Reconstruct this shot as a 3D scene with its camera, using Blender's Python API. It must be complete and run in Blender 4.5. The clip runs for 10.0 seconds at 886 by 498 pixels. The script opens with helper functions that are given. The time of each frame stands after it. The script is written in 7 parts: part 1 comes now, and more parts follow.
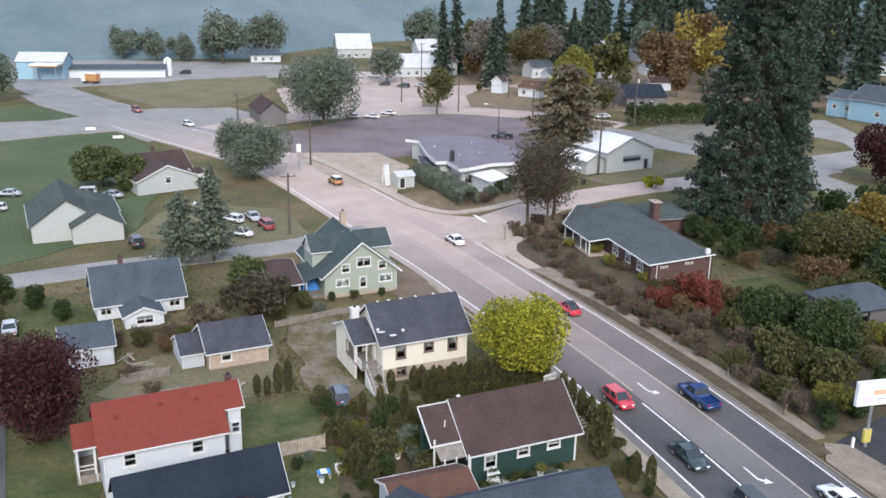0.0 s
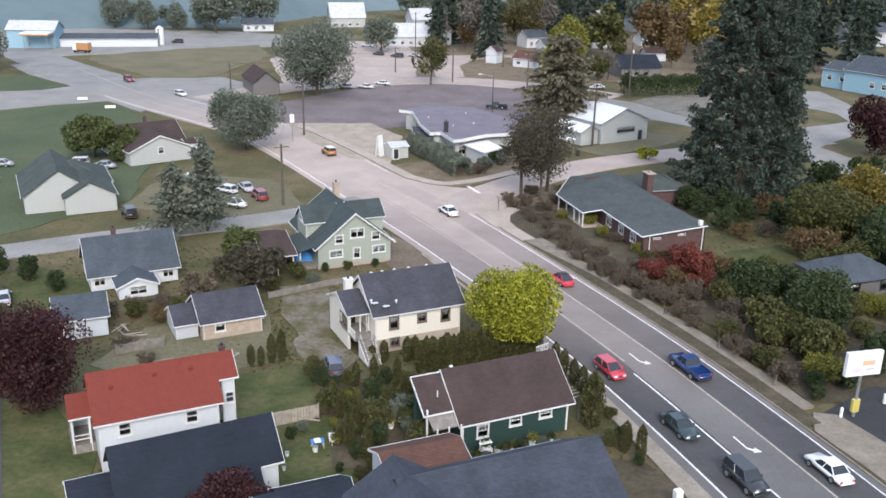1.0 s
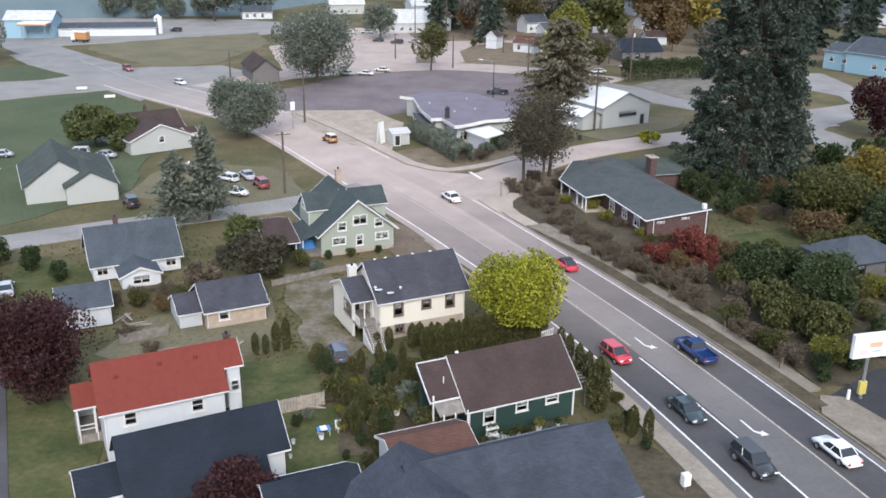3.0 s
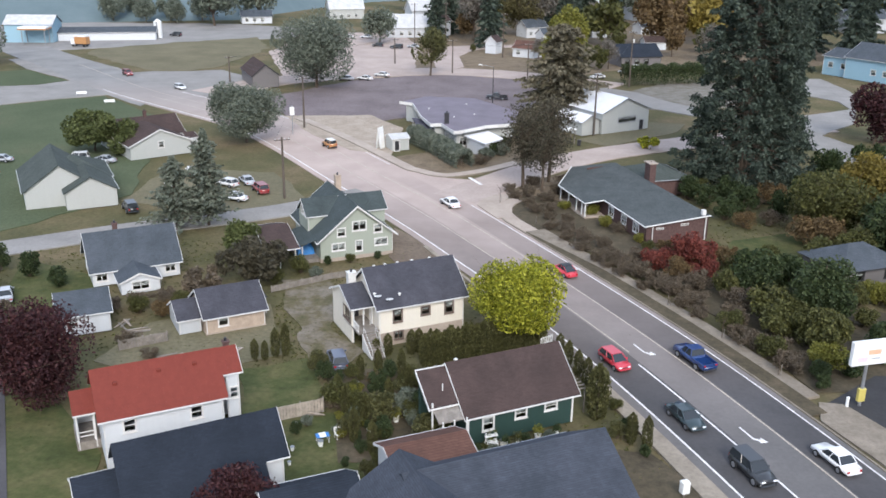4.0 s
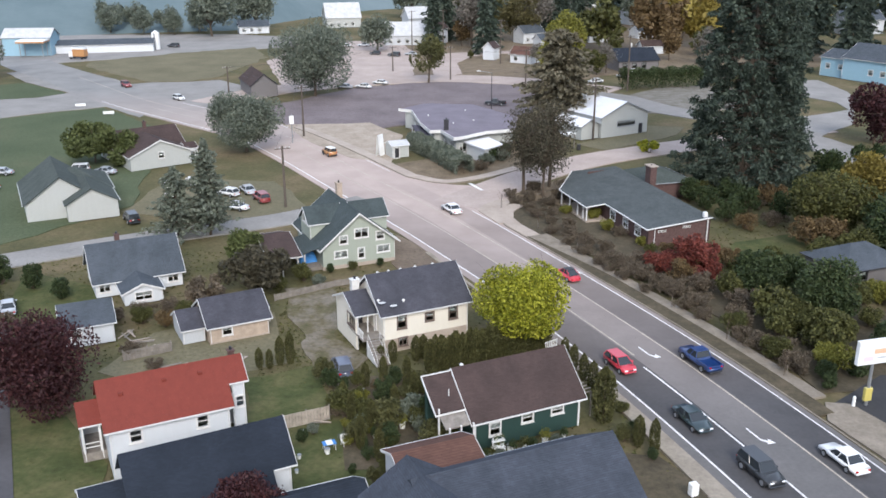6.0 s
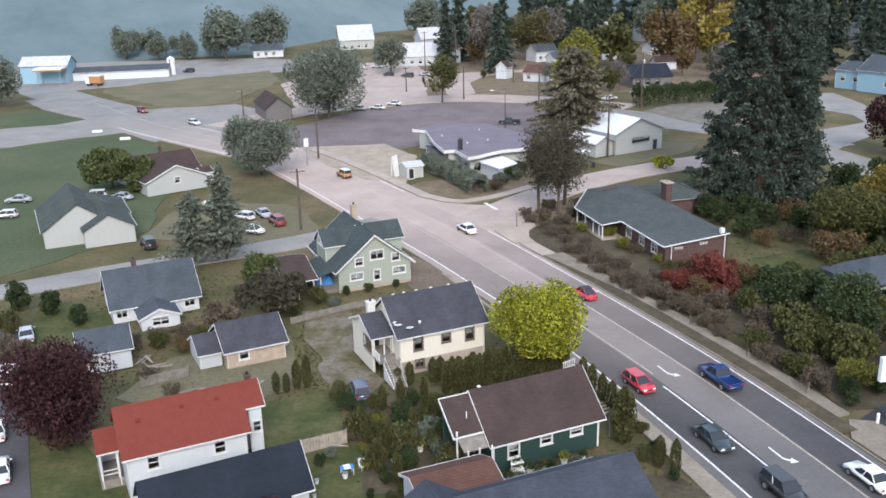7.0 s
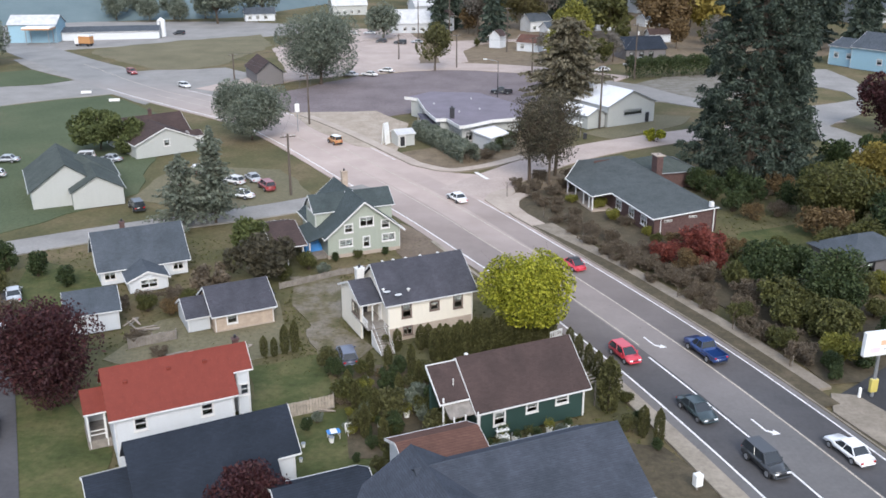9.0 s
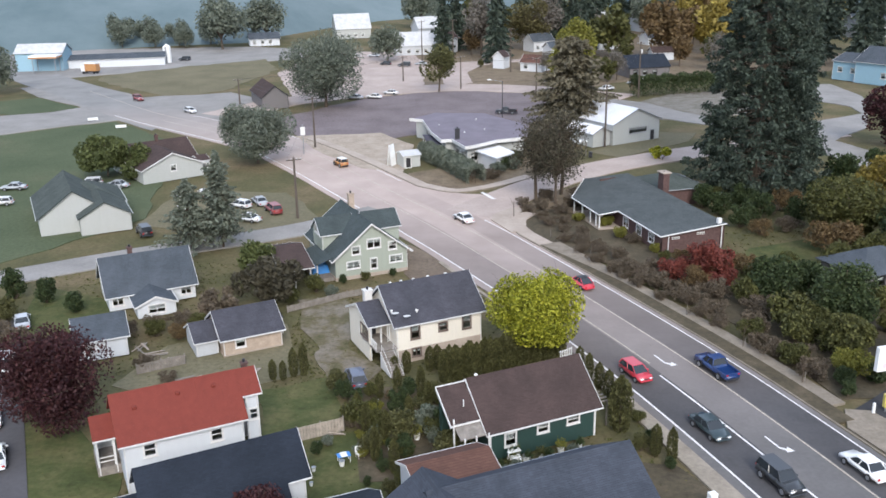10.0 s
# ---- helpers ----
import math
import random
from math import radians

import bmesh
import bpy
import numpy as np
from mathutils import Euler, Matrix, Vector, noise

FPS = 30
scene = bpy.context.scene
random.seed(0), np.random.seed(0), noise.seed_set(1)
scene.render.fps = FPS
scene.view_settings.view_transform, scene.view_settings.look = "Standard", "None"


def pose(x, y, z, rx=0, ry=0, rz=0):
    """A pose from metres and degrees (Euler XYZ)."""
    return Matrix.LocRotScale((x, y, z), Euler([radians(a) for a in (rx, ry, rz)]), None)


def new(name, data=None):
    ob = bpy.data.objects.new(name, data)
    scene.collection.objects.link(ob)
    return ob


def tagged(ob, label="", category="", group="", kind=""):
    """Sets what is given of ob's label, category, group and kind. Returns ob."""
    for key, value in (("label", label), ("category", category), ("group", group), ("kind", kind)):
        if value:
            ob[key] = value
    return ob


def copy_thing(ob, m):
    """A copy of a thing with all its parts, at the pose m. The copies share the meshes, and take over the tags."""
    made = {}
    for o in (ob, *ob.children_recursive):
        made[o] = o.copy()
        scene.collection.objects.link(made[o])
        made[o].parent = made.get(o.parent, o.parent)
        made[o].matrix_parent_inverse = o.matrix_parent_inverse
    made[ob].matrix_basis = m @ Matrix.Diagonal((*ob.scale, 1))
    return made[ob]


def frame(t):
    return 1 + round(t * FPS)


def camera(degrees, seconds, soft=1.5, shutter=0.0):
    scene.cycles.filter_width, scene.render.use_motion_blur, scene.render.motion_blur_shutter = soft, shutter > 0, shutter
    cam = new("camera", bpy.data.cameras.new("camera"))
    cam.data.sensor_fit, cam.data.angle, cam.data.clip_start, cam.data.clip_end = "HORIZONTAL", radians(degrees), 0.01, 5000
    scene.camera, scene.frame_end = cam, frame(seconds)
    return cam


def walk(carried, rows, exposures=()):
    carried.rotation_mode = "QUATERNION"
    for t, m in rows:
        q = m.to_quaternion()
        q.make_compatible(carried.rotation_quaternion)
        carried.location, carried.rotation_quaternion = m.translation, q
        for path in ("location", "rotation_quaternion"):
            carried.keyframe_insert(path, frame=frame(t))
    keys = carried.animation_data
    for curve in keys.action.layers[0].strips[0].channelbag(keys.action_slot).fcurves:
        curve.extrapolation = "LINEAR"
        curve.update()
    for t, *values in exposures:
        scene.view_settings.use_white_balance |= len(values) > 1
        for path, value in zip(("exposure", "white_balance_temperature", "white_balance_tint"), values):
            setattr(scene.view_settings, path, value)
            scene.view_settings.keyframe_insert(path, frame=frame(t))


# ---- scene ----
cam = camera(51.2, 10.0, 1.65)
PATH = [  # seconds, x, y, z, yaw, pitch, roll
    (0.0, 0.53, -0.50, 44.08, 0.06, -17.17, 1.08),
    (0.5, 0.81, -0.49, 44.14, -0.70, -17.56, 2.70),
    (1.0, 0.65, -0.65, 44.17, -0.35, -18.97, 1.28),
    (1.5, 0.72, -0.46, 44.04, -0.51, -20.08, 1.38),
    (2.0, 0.68, -0.33, 43.90, 0.11, -19.34, 0.22),
    (2.5, 0.54, -0.08, 44.22, 0.40, -19.01, -0.03),
    (2.7, 0.39, -0.27, 43.90, -0.32, -19.90, 0.66),
    (3.8, 0.31, -0.25, 44.05, -0.19, -19.21, 0.76),
    (4.0, 0.34, -0.24, 44.19, -0.34, -19.53, 0.77),
    (4.5, 0.31, -0.36, 43.66, -0.24, -18.26, 0.26),
    (5.0, -0.00, 0.04, 44.19, -0.13, -18.07, 0.08),
    (5.5, -0.10, -0.18, 44.00, -0.83, -18.72, 1.18),
    (5.7, -0.03, -0.25, 44.06, -0.42, -19.10, -0.07),
    (6.8, -0.20, -0.09, 43.87, -0.28, -18.53, -0.10),
    (7.0, 0.05, 0.09, 44.16, 0.68, -17.91, -1.34),
    (7.5, -0.08, 0.04, 43.84, 0.30, -18.82, -0.53),
    (8.0, -0.23, 0.05, 44.09, -0.27, -18.49, 0.00),
    (8.5, -0.17, 0.12, 44.03, -0.34, -16.92, 1.02),
    (9.0, 0.00, 0.00, 44.00, 0.00, -19.80, 0.00),
    (9.5, -0.06, -0.07, 43.75, -0.12, -17.86, 0.48),
    (10.0, -0.12, 0.19, 43.91, 0.42, -18.51, -1.02),
]


def gaze(x, y, z, yaw, pitch, roll):
    return pose(x, y, z, 90 + pitch, 0, yaw) @ pose(0, 0, 0, 0, 0, roll)


walk(cam, [(row[0], gaze(*row[1:])) for row in PATH])

# ---- light: an overcast autumn day ----
SUN_UP, SUN_ROUND = 34, 172
world = bpy.data.worlds.new("overcast")
scene.world = world
world.use_nodes = True
wt = world.node_tree
sky = wt.nodes.new("ShaderNodeTexSky")
sky.sky_type, sky.sun_disc = "NISHITA", False
sky.sun_elevation, sky.sun_rotation = radians(SUN_UP), radians(SUN_ROUND)
sky.air_density, sky.dust_density, sky.ozone_density = 1.0, 4.0, 1.0
veil = wt.nodes.new("ShaderNodeMix")          # cloud cover greys the blue
veil.data_type = "RGBA"
veil.inputs["Factor"].default_value = 0.75
veil.inputs["B"].default_value = (6.75, 8.0, 10.5, 1)
wt.links.new(sky.outputs[0], veil.inputs["A"])
wt.links.new(veil.outputs["Result"], wt.nodes["Background"].inputs[0])
wt.nodes["Background"].inputs[1].default_value = 0.11
sun = new("sun", bpy.data.lights.new("sun", "SUN"))
sun.data.energy, sun.data.angle, sun.data.color = 2.0, radians(25), (1.0, 0.97, 0.94)
sun.matrix_world = pose(0, 0, 200, 90 - SUN_UP, 0, -SUN_ROUND + 180)
scene.view_settings.exposure = 0.62

# ---- materials ----
MATS = {}


def nodes_of(name, rough=0.8, metal=0.0, spec=0.5):
    m = bpy.data.materials.new(name)
    m.use_nodes = True
    MATS[name] = m
    b = m.node_tree.nodes["Principled BSDF"]
    b.inputs["Roughness"].default_value = rough
    b.inputs["Metallic"].default_value = metal
    b.inputs["Specular IOR Level"].default_value = spec
    return m, m.node_tree, b


def rgb(c):
    return (*c, 1) if len(c) == 3 else c


def ramp(t, src, stops):
    r = t.nodes.new("ShaderNodeValToRGB")
    while len(r.color_ramp.elements) < len(stops):
        r.color_ramp.elements.new(0.5)
    for e, (p, c) in zip(r.color_ramp.elements, stops):
        e.position, e.color = p, rgb(c)
    t.links.new(src, r.inputs[0])
    return r.outputs[0]


def mixed(t, kind, fac, a, b):
    n = t.nodes.new("ShaderNodeMix")
    n.data_type, n.blend_type = "RGBA", kind
    for sock, v in ((n.inputs["Factor"], fac), (n.inputs["A"], a), (n.inputs["B"], b)):
        if isinstance(v, (int, float)):
            sock.default_value = v
        elif isinstance(v, tuple):
            sock.default_value = rgb(v)
        else:
            t.links.new(v, sock)
    return n.outputs["Result"]


def noise_of(t, scale, detail=4, vec=None, rough=0.55, stretch=None):
    n = t.nodes.new("ShaderNodeTexNoise")
    n.inputs["Scale"].default_value, n.inputs["Detail"].default_value = scale, detail
    n.inputs["Roughness"].default_value = rough
    if vec is None:
        vec = t.nodes.new("ShaderNodeTexCoord").outputs["Object"]
    if stretch:
        mp = t.nodes.new("ShaderNodeMapping")
        mp.inputs["Scale"].default_value = stretch
        t.links.new(vec, mp.inputs[0])
        vec = mp.outputs[0]
    t.links.new(vec, n.inputs["Vector"])
    return n.outputs["Fac"]


def bumped(t, b, height, strength=0.3, dist=0.02):
    n = t.nodes.new("ShaderNodeBump")
    n.inputs["Strength"].default_value, n.inputs["Distance"].default_value = strength, dist
    t.links.new(height, n.inputs["Height"])
    t.links.new(n.outputs[0], b.inputs["Normal"])


def weathered(name, col, rough=0.8, metal=0.0, big=0.4, fine=8.0, vary=0.18, bump=0.2, stretch=None, spec=0.4):
    """A surface of one paint or stuff with large stains and fine grain."""
    m, t, b = nodes_of(name, rough, metal, spec)
    dark = tuple(v * (1 - vary) for v in col)
    light = tuple(min(1, v * (1 + vary)) for v in col)
    c1 = ramp(t, noise_of(t, big, 5, stretch=stretch), [(0.3, dark), (0.7, light)])
    c2 = ramp(t, noise_of(t, fine, 3), [(0.25, (0.75, 0.75, 0.75)), (0.75, (1.15, 1.15, 1.15))])
    t.links.new(mixed(t, "MULTIPLY", 0.7, c1, c2), b.inputs["Base Color"])
    if bump:
        bumped(t, b, noise_of(t, fine * 2, 4), bump)
    return m


def siding(name, col, board=0.13):
    """Painted lap boards with streaks of dirt."""
    m, t, b = nodes_of(name, 0.6)
    crd = t.nodes.new("ShaderNodeTexCoord").outputs["Object"]
    sep = t.nodes.new("ShaderNodeSeparateXYZ")
    t.links.new(crd, sep.inputs[0])
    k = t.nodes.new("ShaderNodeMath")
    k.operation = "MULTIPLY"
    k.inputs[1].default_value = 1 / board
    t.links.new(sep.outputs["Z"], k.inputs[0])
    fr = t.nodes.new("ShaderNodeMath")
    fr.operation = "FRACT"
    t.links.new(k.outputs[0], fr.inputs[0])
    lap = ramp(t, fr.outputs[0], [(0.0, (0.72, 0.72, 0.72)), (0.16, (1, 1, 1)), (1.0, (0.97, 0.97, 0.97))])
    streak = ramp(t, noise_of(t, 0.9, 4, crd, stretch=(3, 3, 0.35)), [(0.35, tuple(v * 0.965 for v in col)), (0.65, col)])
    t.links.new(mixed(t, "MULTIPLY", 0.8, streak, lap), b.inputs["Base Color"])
    bumped(t, b, fr.outputs[0], 0.5, 0.012)
    return m


def shingles(name, col, row=0.16, vary=0.1, low=False):
    """Asphalt shingles: rows of tabs, each its own tone, with mossy streaks."""
    m, t, b = nodes_of(name, 0.92, spec=0.25)
    crd = t.nodes.new("ShaderNodeTexCoord").outputs["Object"]
    sep = t.nodes.new("ShaderNodeSeparateXYZ")
    t.links.new(crd, sep.inputs[0])
    add = t.nodes.new("ShaderNodeMath")
    add.operation = "ADD"
    t.links.new(sep.outputs["X"], add.inputs[0])
    t.links.new(sep.outputs["Y"], add.inputs[1])
    com = t.nodes.new("ShaderNodeCombineXYZ")
    t.links.new(sep.outputs["X"] if low else add.outputs[0], com.inputs["X"])
    t.links.new(sep.outputs["Y" if low else "Z"], com.inputs["Y"])
    br = t.nodes.new("ShaderNodeTexBrick")
    br.inputs["Scale"].default_value = 1.0
    br.inputs["Brick Width"].default_value, br.inputs["Row Height"].default_value = row * 2.2, row * (1.0 if low else 0.62)
    br.inputs["Mortar Size"].default_value = 0.006
    br.inputs["Color1"].default_value = rgb(tuple(v * (1 - vary) for v in col))
    br.inputs["Color2"].default_value = rgb(tuple(v * (1 + vary) for v in col))
    br.inputs["Mortar"].default_value = rgb(tuple(v * 0.55 for v in col))
    t.links.new(com.outputs[0], br.inputs["Vector"])
    stain = ramp(t, noise_of(t, 0.35, 6, crd, stretch=(1.4, 1.4, 0.4)), [(0.3, (0.72, 0.74, 0.72)), (0.7, (1.12, 1.1, 1.08))])
    t.links.new(mixed(t, "MULTIPLY", 0.85, br.outputs["Color"], stain), b.inputs["Base Color"])
    bumped(t, b, br.outputs["Fac"], 0.4, -0.01)
    return m


def foliage(name, dark, mid, light):
    """Leaves: every leaf its own tone, with broad patches over the crown."""
    m, t, b = nodes_of(name, 0.6, spec=0.25)
    geo = t.nodes.new("ShaderNodeNewGeometry")
    own = ramp(t, geo.outputs["Random Per Island"], [(0.0, dark), (0.5, mid), (1.0, light)])
    broad = ramp(t, noise_of(t, 0.45, 3), [(0.3, (0.6, 0.62, 0.6)), (0.7, (1.2, 1.18, 1.1))])
    col = mixed(t, "MULTIPLY", 0.8, own, broad)
    t.links.new(col, b.inputs["Base Color"])
    tr = t.nodes.new("ShaderNodeBsdfTranslucent")
    t.links.new(col, tr.inputs[0])
    mx = t.nodes.new("ShaderNodeMixShader")
    mx.inputs[0].default_value = 0.3
    t.links.new(b.outputs[0], mx.inputs[1])
    t.links.new(tr.outputs[0], mx.inputs[2])
    t.links.new(mx.outputs[0], t.nodes["Material Output"].inputs[0])
    return m


def earth(name, stops, big=0.06, fine=1.8, bump=0.4, rough=0.95, grain=0.36):
    """Ground cover: patches at two scales and a fine grain."""
    m, t, b = nodes_of(name, rough, spec=0.15)
    crd = t.nodes.new("ShaderNodeTexCoord").outputs["Object"]
    a = noise_of(t, big, 6, crd, 0.65)
    c1 = ramp(t, a, stops)
    c2 = ramp(t, noise_of(t, fine, 5, crd, 0.7), [(0.25, (1 - grain,) * 3), (0.75, (1 + grain * 0.75,) * 3)])
    t.links.new(mixed(t, "MULTIPLY", 0.85, c1, c2), b.inputs["Base Color"])
    bumped(t, b, noise_of(t, fine * 3, 4, crd, 0.7), bump, 0.08)
    return m


grass = earth("grass", [(0.3, (0.07, 0.07, 0.035)), (0.46, (0.1, 0.092, 0.045)), (0.58, (0.135, 0.11, 0.06)), (0.7, (0.175, 0.132, 0.08))])
lawn = earth("lawn", [(0.28, (0.044, 0.055, 0.022)), (0.45, (0.068, 0.079, 0.03)), (0.58, (0.098, 0.098, 0.042)), (0.75, (0.135, 0.12, 0.06))], 0.22, 1.5)
field = earth("field", [(0.3, (0.066, 0.085, 0.046)), (0.55, (0.086, 0.104, 0.058)), (0.75, (0.116, 0.118, 0.07))], 0.04)
drygrass = earth("dry_grass", [(0.3, (0.125, 0.114, 0.07)), (0.7, (0.185, 0.162, 0.104))], 0.08)
dirt = earth("dirt", [(0.3, (0.13, 0.10, 0.075)), (0.7, (0.21, 0.165, 0.125))], 0.12)
verge_grass = earth("verge_grass", [(0.3, (0.062, 0.052, 0.036)), (0.55, (0.092, 0.076, 0.05)), (0.75, (0.14, 0.108, 0.075))], 0.35)
mulch = earth("mulch", [(0.3, (0.13, 0.10, 0.068)), (0.7, (0.225, 0.175, 0.12))], 0.3)
drive = earth("weedy_gravel", [(0.34, (0.085, 0.085, 0.042)), (0.45, (0.135, 0.115, 0.07)), (0.55, (0.18, 0.155, 0.12)), (0.75, (0.24, 0.212, 0.175))], 0.3, 1.6)
gravel = earth("gravel", [(0.25, (0.11, 0.105, 0.07)), (0.45, (0.17, 0.155, 0.13)), (0.75, (0.26, 0.24, 0.21))], 0.35, 2.0)
tan_gravel = earth("tan_gravel", [(0.25, (0.27, 0.225, 0.175)), (0.5, (0.36, 0.30, 0.24)), (0.75, (0.45, 0.385, 0.315))], 0.3, 2.0)
burnt = earth("dark_gravel", [(0.3, (0.145, 0.12, 0.122)), (0.7, (0.215, 0.18, 0.182))], 0.1, 1.5)
asphalt = earth("asphalt", [(0.3, (0.068, 0.066, 0.07)), (0.7, (0.105, 0.1, 0.104))], 0.09, 2.2, 0.12, 0.85, 0.16)
tarmac = earth("dark_tarmac", [(0.3, (0.034, 0.034, 0.036)), (0.7, (0.056, 0.055, 0.057))], 0.09, 2.2, 0.12, 0.9, 0.16)
FAR_PALE = [(0.3, (0.365, 0.291, 0.256)), (0.7, (0.48, 0.388, 0.344))]
asphalt_worn = earth("worn_asphalt", FAR_PALE, 0.09, 2.2, 0.12, 0.85, 0.16)
path_worn = earth("worn_footpath", [(0.3, (0.175, 0.148, 0.115)), (0.7, (0.285, 0.243, 0.195))], 0.35, 2.5, 0.15, 0.9, 0.25)
path_pale = earth("pale_footpath", [(0.3, (0.225, 0.192, 0.152)), (0.7, (0.345, 0.298, 0.24))], 0.35, 2.5, 0.15, 0.9, 0.25)
street_warm = earth("warm_street_asphalt", [(0.3, (0.34, 0.277, 0.243)), (0.7, (0.46, 0.378, 0.335))], 0.12, 2.0, 0.12, 0.88, 0.2)
street_grey = earth("street_asphalt", [(0.3, (0.21, 0.20, 0.188)), (0.7, (0.30, 0.283, 0.265))], 0.12, 2.0, 0.12, 0.88, 0.2)
concrete = earth("concrete", [(0.3, (0.33, 0.272, 0.226)), (0.7, (0.46, 0.388, 0.328))], 0.2, 3.0, 0.12, 0.85, 0.18)


def haze_graded(name, stops, y0, y1):
    """Asphalt with distance haze put into its colour: dark near, pale farther along the highway, then grey."""
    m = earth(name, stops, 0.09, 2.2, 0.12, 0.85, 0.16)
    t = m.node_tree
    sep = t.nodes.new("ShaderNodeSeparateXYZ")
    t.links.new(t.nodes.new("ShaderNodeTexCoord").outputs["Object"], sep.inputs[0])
    haze_mix = t.nodes.new("ShaderNodeMapRange")
    haze_mix.inputs["From Min"].default_value, haze_mix.inputs["From Max"].default_value = y0, y1
    t.links.new(sep.outputs["Y"], haze_mix.inputs["Value"])
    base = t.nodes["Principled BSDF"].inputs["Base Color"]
    near_tone = base.links[0].from_socket
    old = ramp(t, noise_of(t, 0.09, 6, rough=0.65), FAR_PALE)
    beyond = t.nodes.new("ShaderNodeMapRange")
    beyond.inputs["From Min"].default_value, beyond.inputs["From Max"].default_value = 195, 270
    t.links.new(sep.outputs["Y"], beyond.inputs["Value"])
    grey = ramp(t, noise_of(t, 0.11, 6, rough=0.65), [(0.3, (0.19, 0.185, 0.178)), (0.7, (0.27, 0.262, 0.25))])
    t.links.new(mixed(t, "MIX", beyond.outputs[0], mixed(t, "MIX", haze_mix.outputs[0], near_tone, old), grey), base)
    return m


# both surfaces carry the painted haze; only the near tone differs
lane = haze_graded("lane_asphalt", [(0.3, (0.062, 0.06, 0.062)), (0.7, (0.096, 0.092, 0.094))], 80, 168)
highway = haze_graded("highway_asphalt", [(0.3, (0.115, 0.109, 0.107)), (0.7, (0.165, 0.156, 0.152))], 72, 152)
line_white = weathered("road_paint_white", (0.72, 0.70, 0.68), 0.7, vary=0.25, big=2.0, bump=0.1)
line_yellow = weathered("road_paint_yellow", (0.44, 0.385, 0.315), 0.7, vary=0.25, big=2.0, bump=0.1)
trim_white = weathered("white_trim", (0.66, 0.65, 0.63), 0.55, vary=0.08, big=1.0, bump=0.05)
trim_grey = weathered("grey_metal", (0.35, 0.36, 0.37), 0.45, 0.6, vary=0.15, bump=0.05)
dark_metal = weathered("dark_metal", (0.05, 0.05, 0.055), 0.5, 0.5, vary=0.2, bump=0.05)
wood_pole = weathered("pole_wood", (0.10, 0.08, 0.065), 0.9, vary=0.3, big=1.5, stretch=(4, 4, 0.3))
wood_grey = weathered("grey_wood", (0.22, 0.195, 0.17), 0.9, vary=0.25, big=1.5)
pale_wood = weathered("pale_wood", (0.36, 0.31, 0.255), 0.9, vary=0.25, big=1.5)
bark = weathered("bark", (0.10, 0.075, 0.055), 0.95, vary=0.35, big=2.0, stretch=(3, 3, 0.4), bump=0.6)
rubber = weathered("rubber", (0.02, 0.02, 0.022), 0.85, vary=0.2, bump=0.05)
brick = weathered("red_brick", (0.098, 0.058, 0.053), 0.9, vary=0.3, big=3.0)
tan_brick = weathered("tan_block", (0.42, 0.335, 0.265), 0.9, vary=0.15, big=1.5)
metal_white = weathered("white_metal_roof", (0.82, 0.82, 0.84), 0.4, vary=0.07, big=0.5, bump=0.05)
mauve_felt = weathered("mauve_roof_felt", (0.172, 0.15, 0.176), 0.85, vary=0.14, big=0.25, fine=3.0, bump=0.1)
casing_brown = weathered("brown_casing", (0.16, 0.12, 0.10), 0.6, vary=0.15, bump=0.05)
plastic_blue = weathered("blue_plastic", (0.05, 0.22, 0.55), 0.5, vary=0.15, bump=0.1)
plastic_white = weathered("white_plastic", (0.78, 0.78, 0.76), 0.5, vary=0.1, bump=0.05)

m, t, b = nodes_of("window_glass", 0.03)
b.inputs["Transmission Weight"].default_value, b.inputs["IOR"].default_value = 1.0, 1.45
b.inputs["Base Color"].default_value = (0.75, 0.8, 0.8, 1)
glass = m
m, t, b = nodes_of("tinted_glass", 0.04)
b.inputs["Base Color"].default_value = (0.03, 0.035, 0.04, 1)
tinted = m
blind = weathered("window_blind", (0.7, 0.68, 0.65), 0.8, vary=0.1, bump=0.05)

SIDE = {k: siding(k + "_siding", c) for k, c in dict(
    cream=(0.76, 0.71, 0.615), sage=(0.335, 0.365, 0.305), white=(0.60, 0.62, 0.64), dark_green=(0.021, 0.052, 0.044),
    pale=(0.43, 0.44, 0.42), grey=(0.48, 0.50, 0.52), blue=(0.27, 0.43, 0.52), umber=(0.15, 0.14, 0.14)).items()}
SHIN = {k: shingles(k + "_shingles", c) for k, c in dict(
    charcoal=(0.062, 0.062, 0.076), brown=(0.066, 0.045, 0.042), slate=(0.072, 0.084, 0.1), green=(0.058, 0.073, 0.075),
    navy=(0.020, 0.026, 0.038), rust=(0.12, 0.062, 0.048), moss=(0.07, 0.083, 0.077), mauve=(0.10, 0.095, 0.125), grey=(0.052, 0.060, 0.078)).items()}

SHIN["dull"] = weathered("dull_white_roof", (0.5, 0.5, 0.5), 0.6, vary=0.15, big=0.6, bump=0.05)
SHIN["low_grey"] = shingles("low_grey_shingles", (0.078, 0.088, 0.09), 0.2, 0.12, True)


def seam_metal(name, col):
    m, t, b = nodes_of(name, 0.62, 0.0, 0.2)
    c = ramp(t, noise_of(t, 0.7, 5, stretch=(2.5, 2.5, 0.5)), [(0.3, tuple(v * 0.86 for v in col)), (0.7, col)])
    c2 = ramp(t, noise_of(t, 9, 3), [(0.3, (0.85, 0.85, 0.85)), (0.7, (1.1, 1.1, 1.1))])
    t.links.new(mixed(t, "MULTIPLY", 0.7, c, c2), b.inputs["Base Color"])
    return m


red_metal = seam_metal("red_metal_roof", (0.18, 0.038, 0.026))


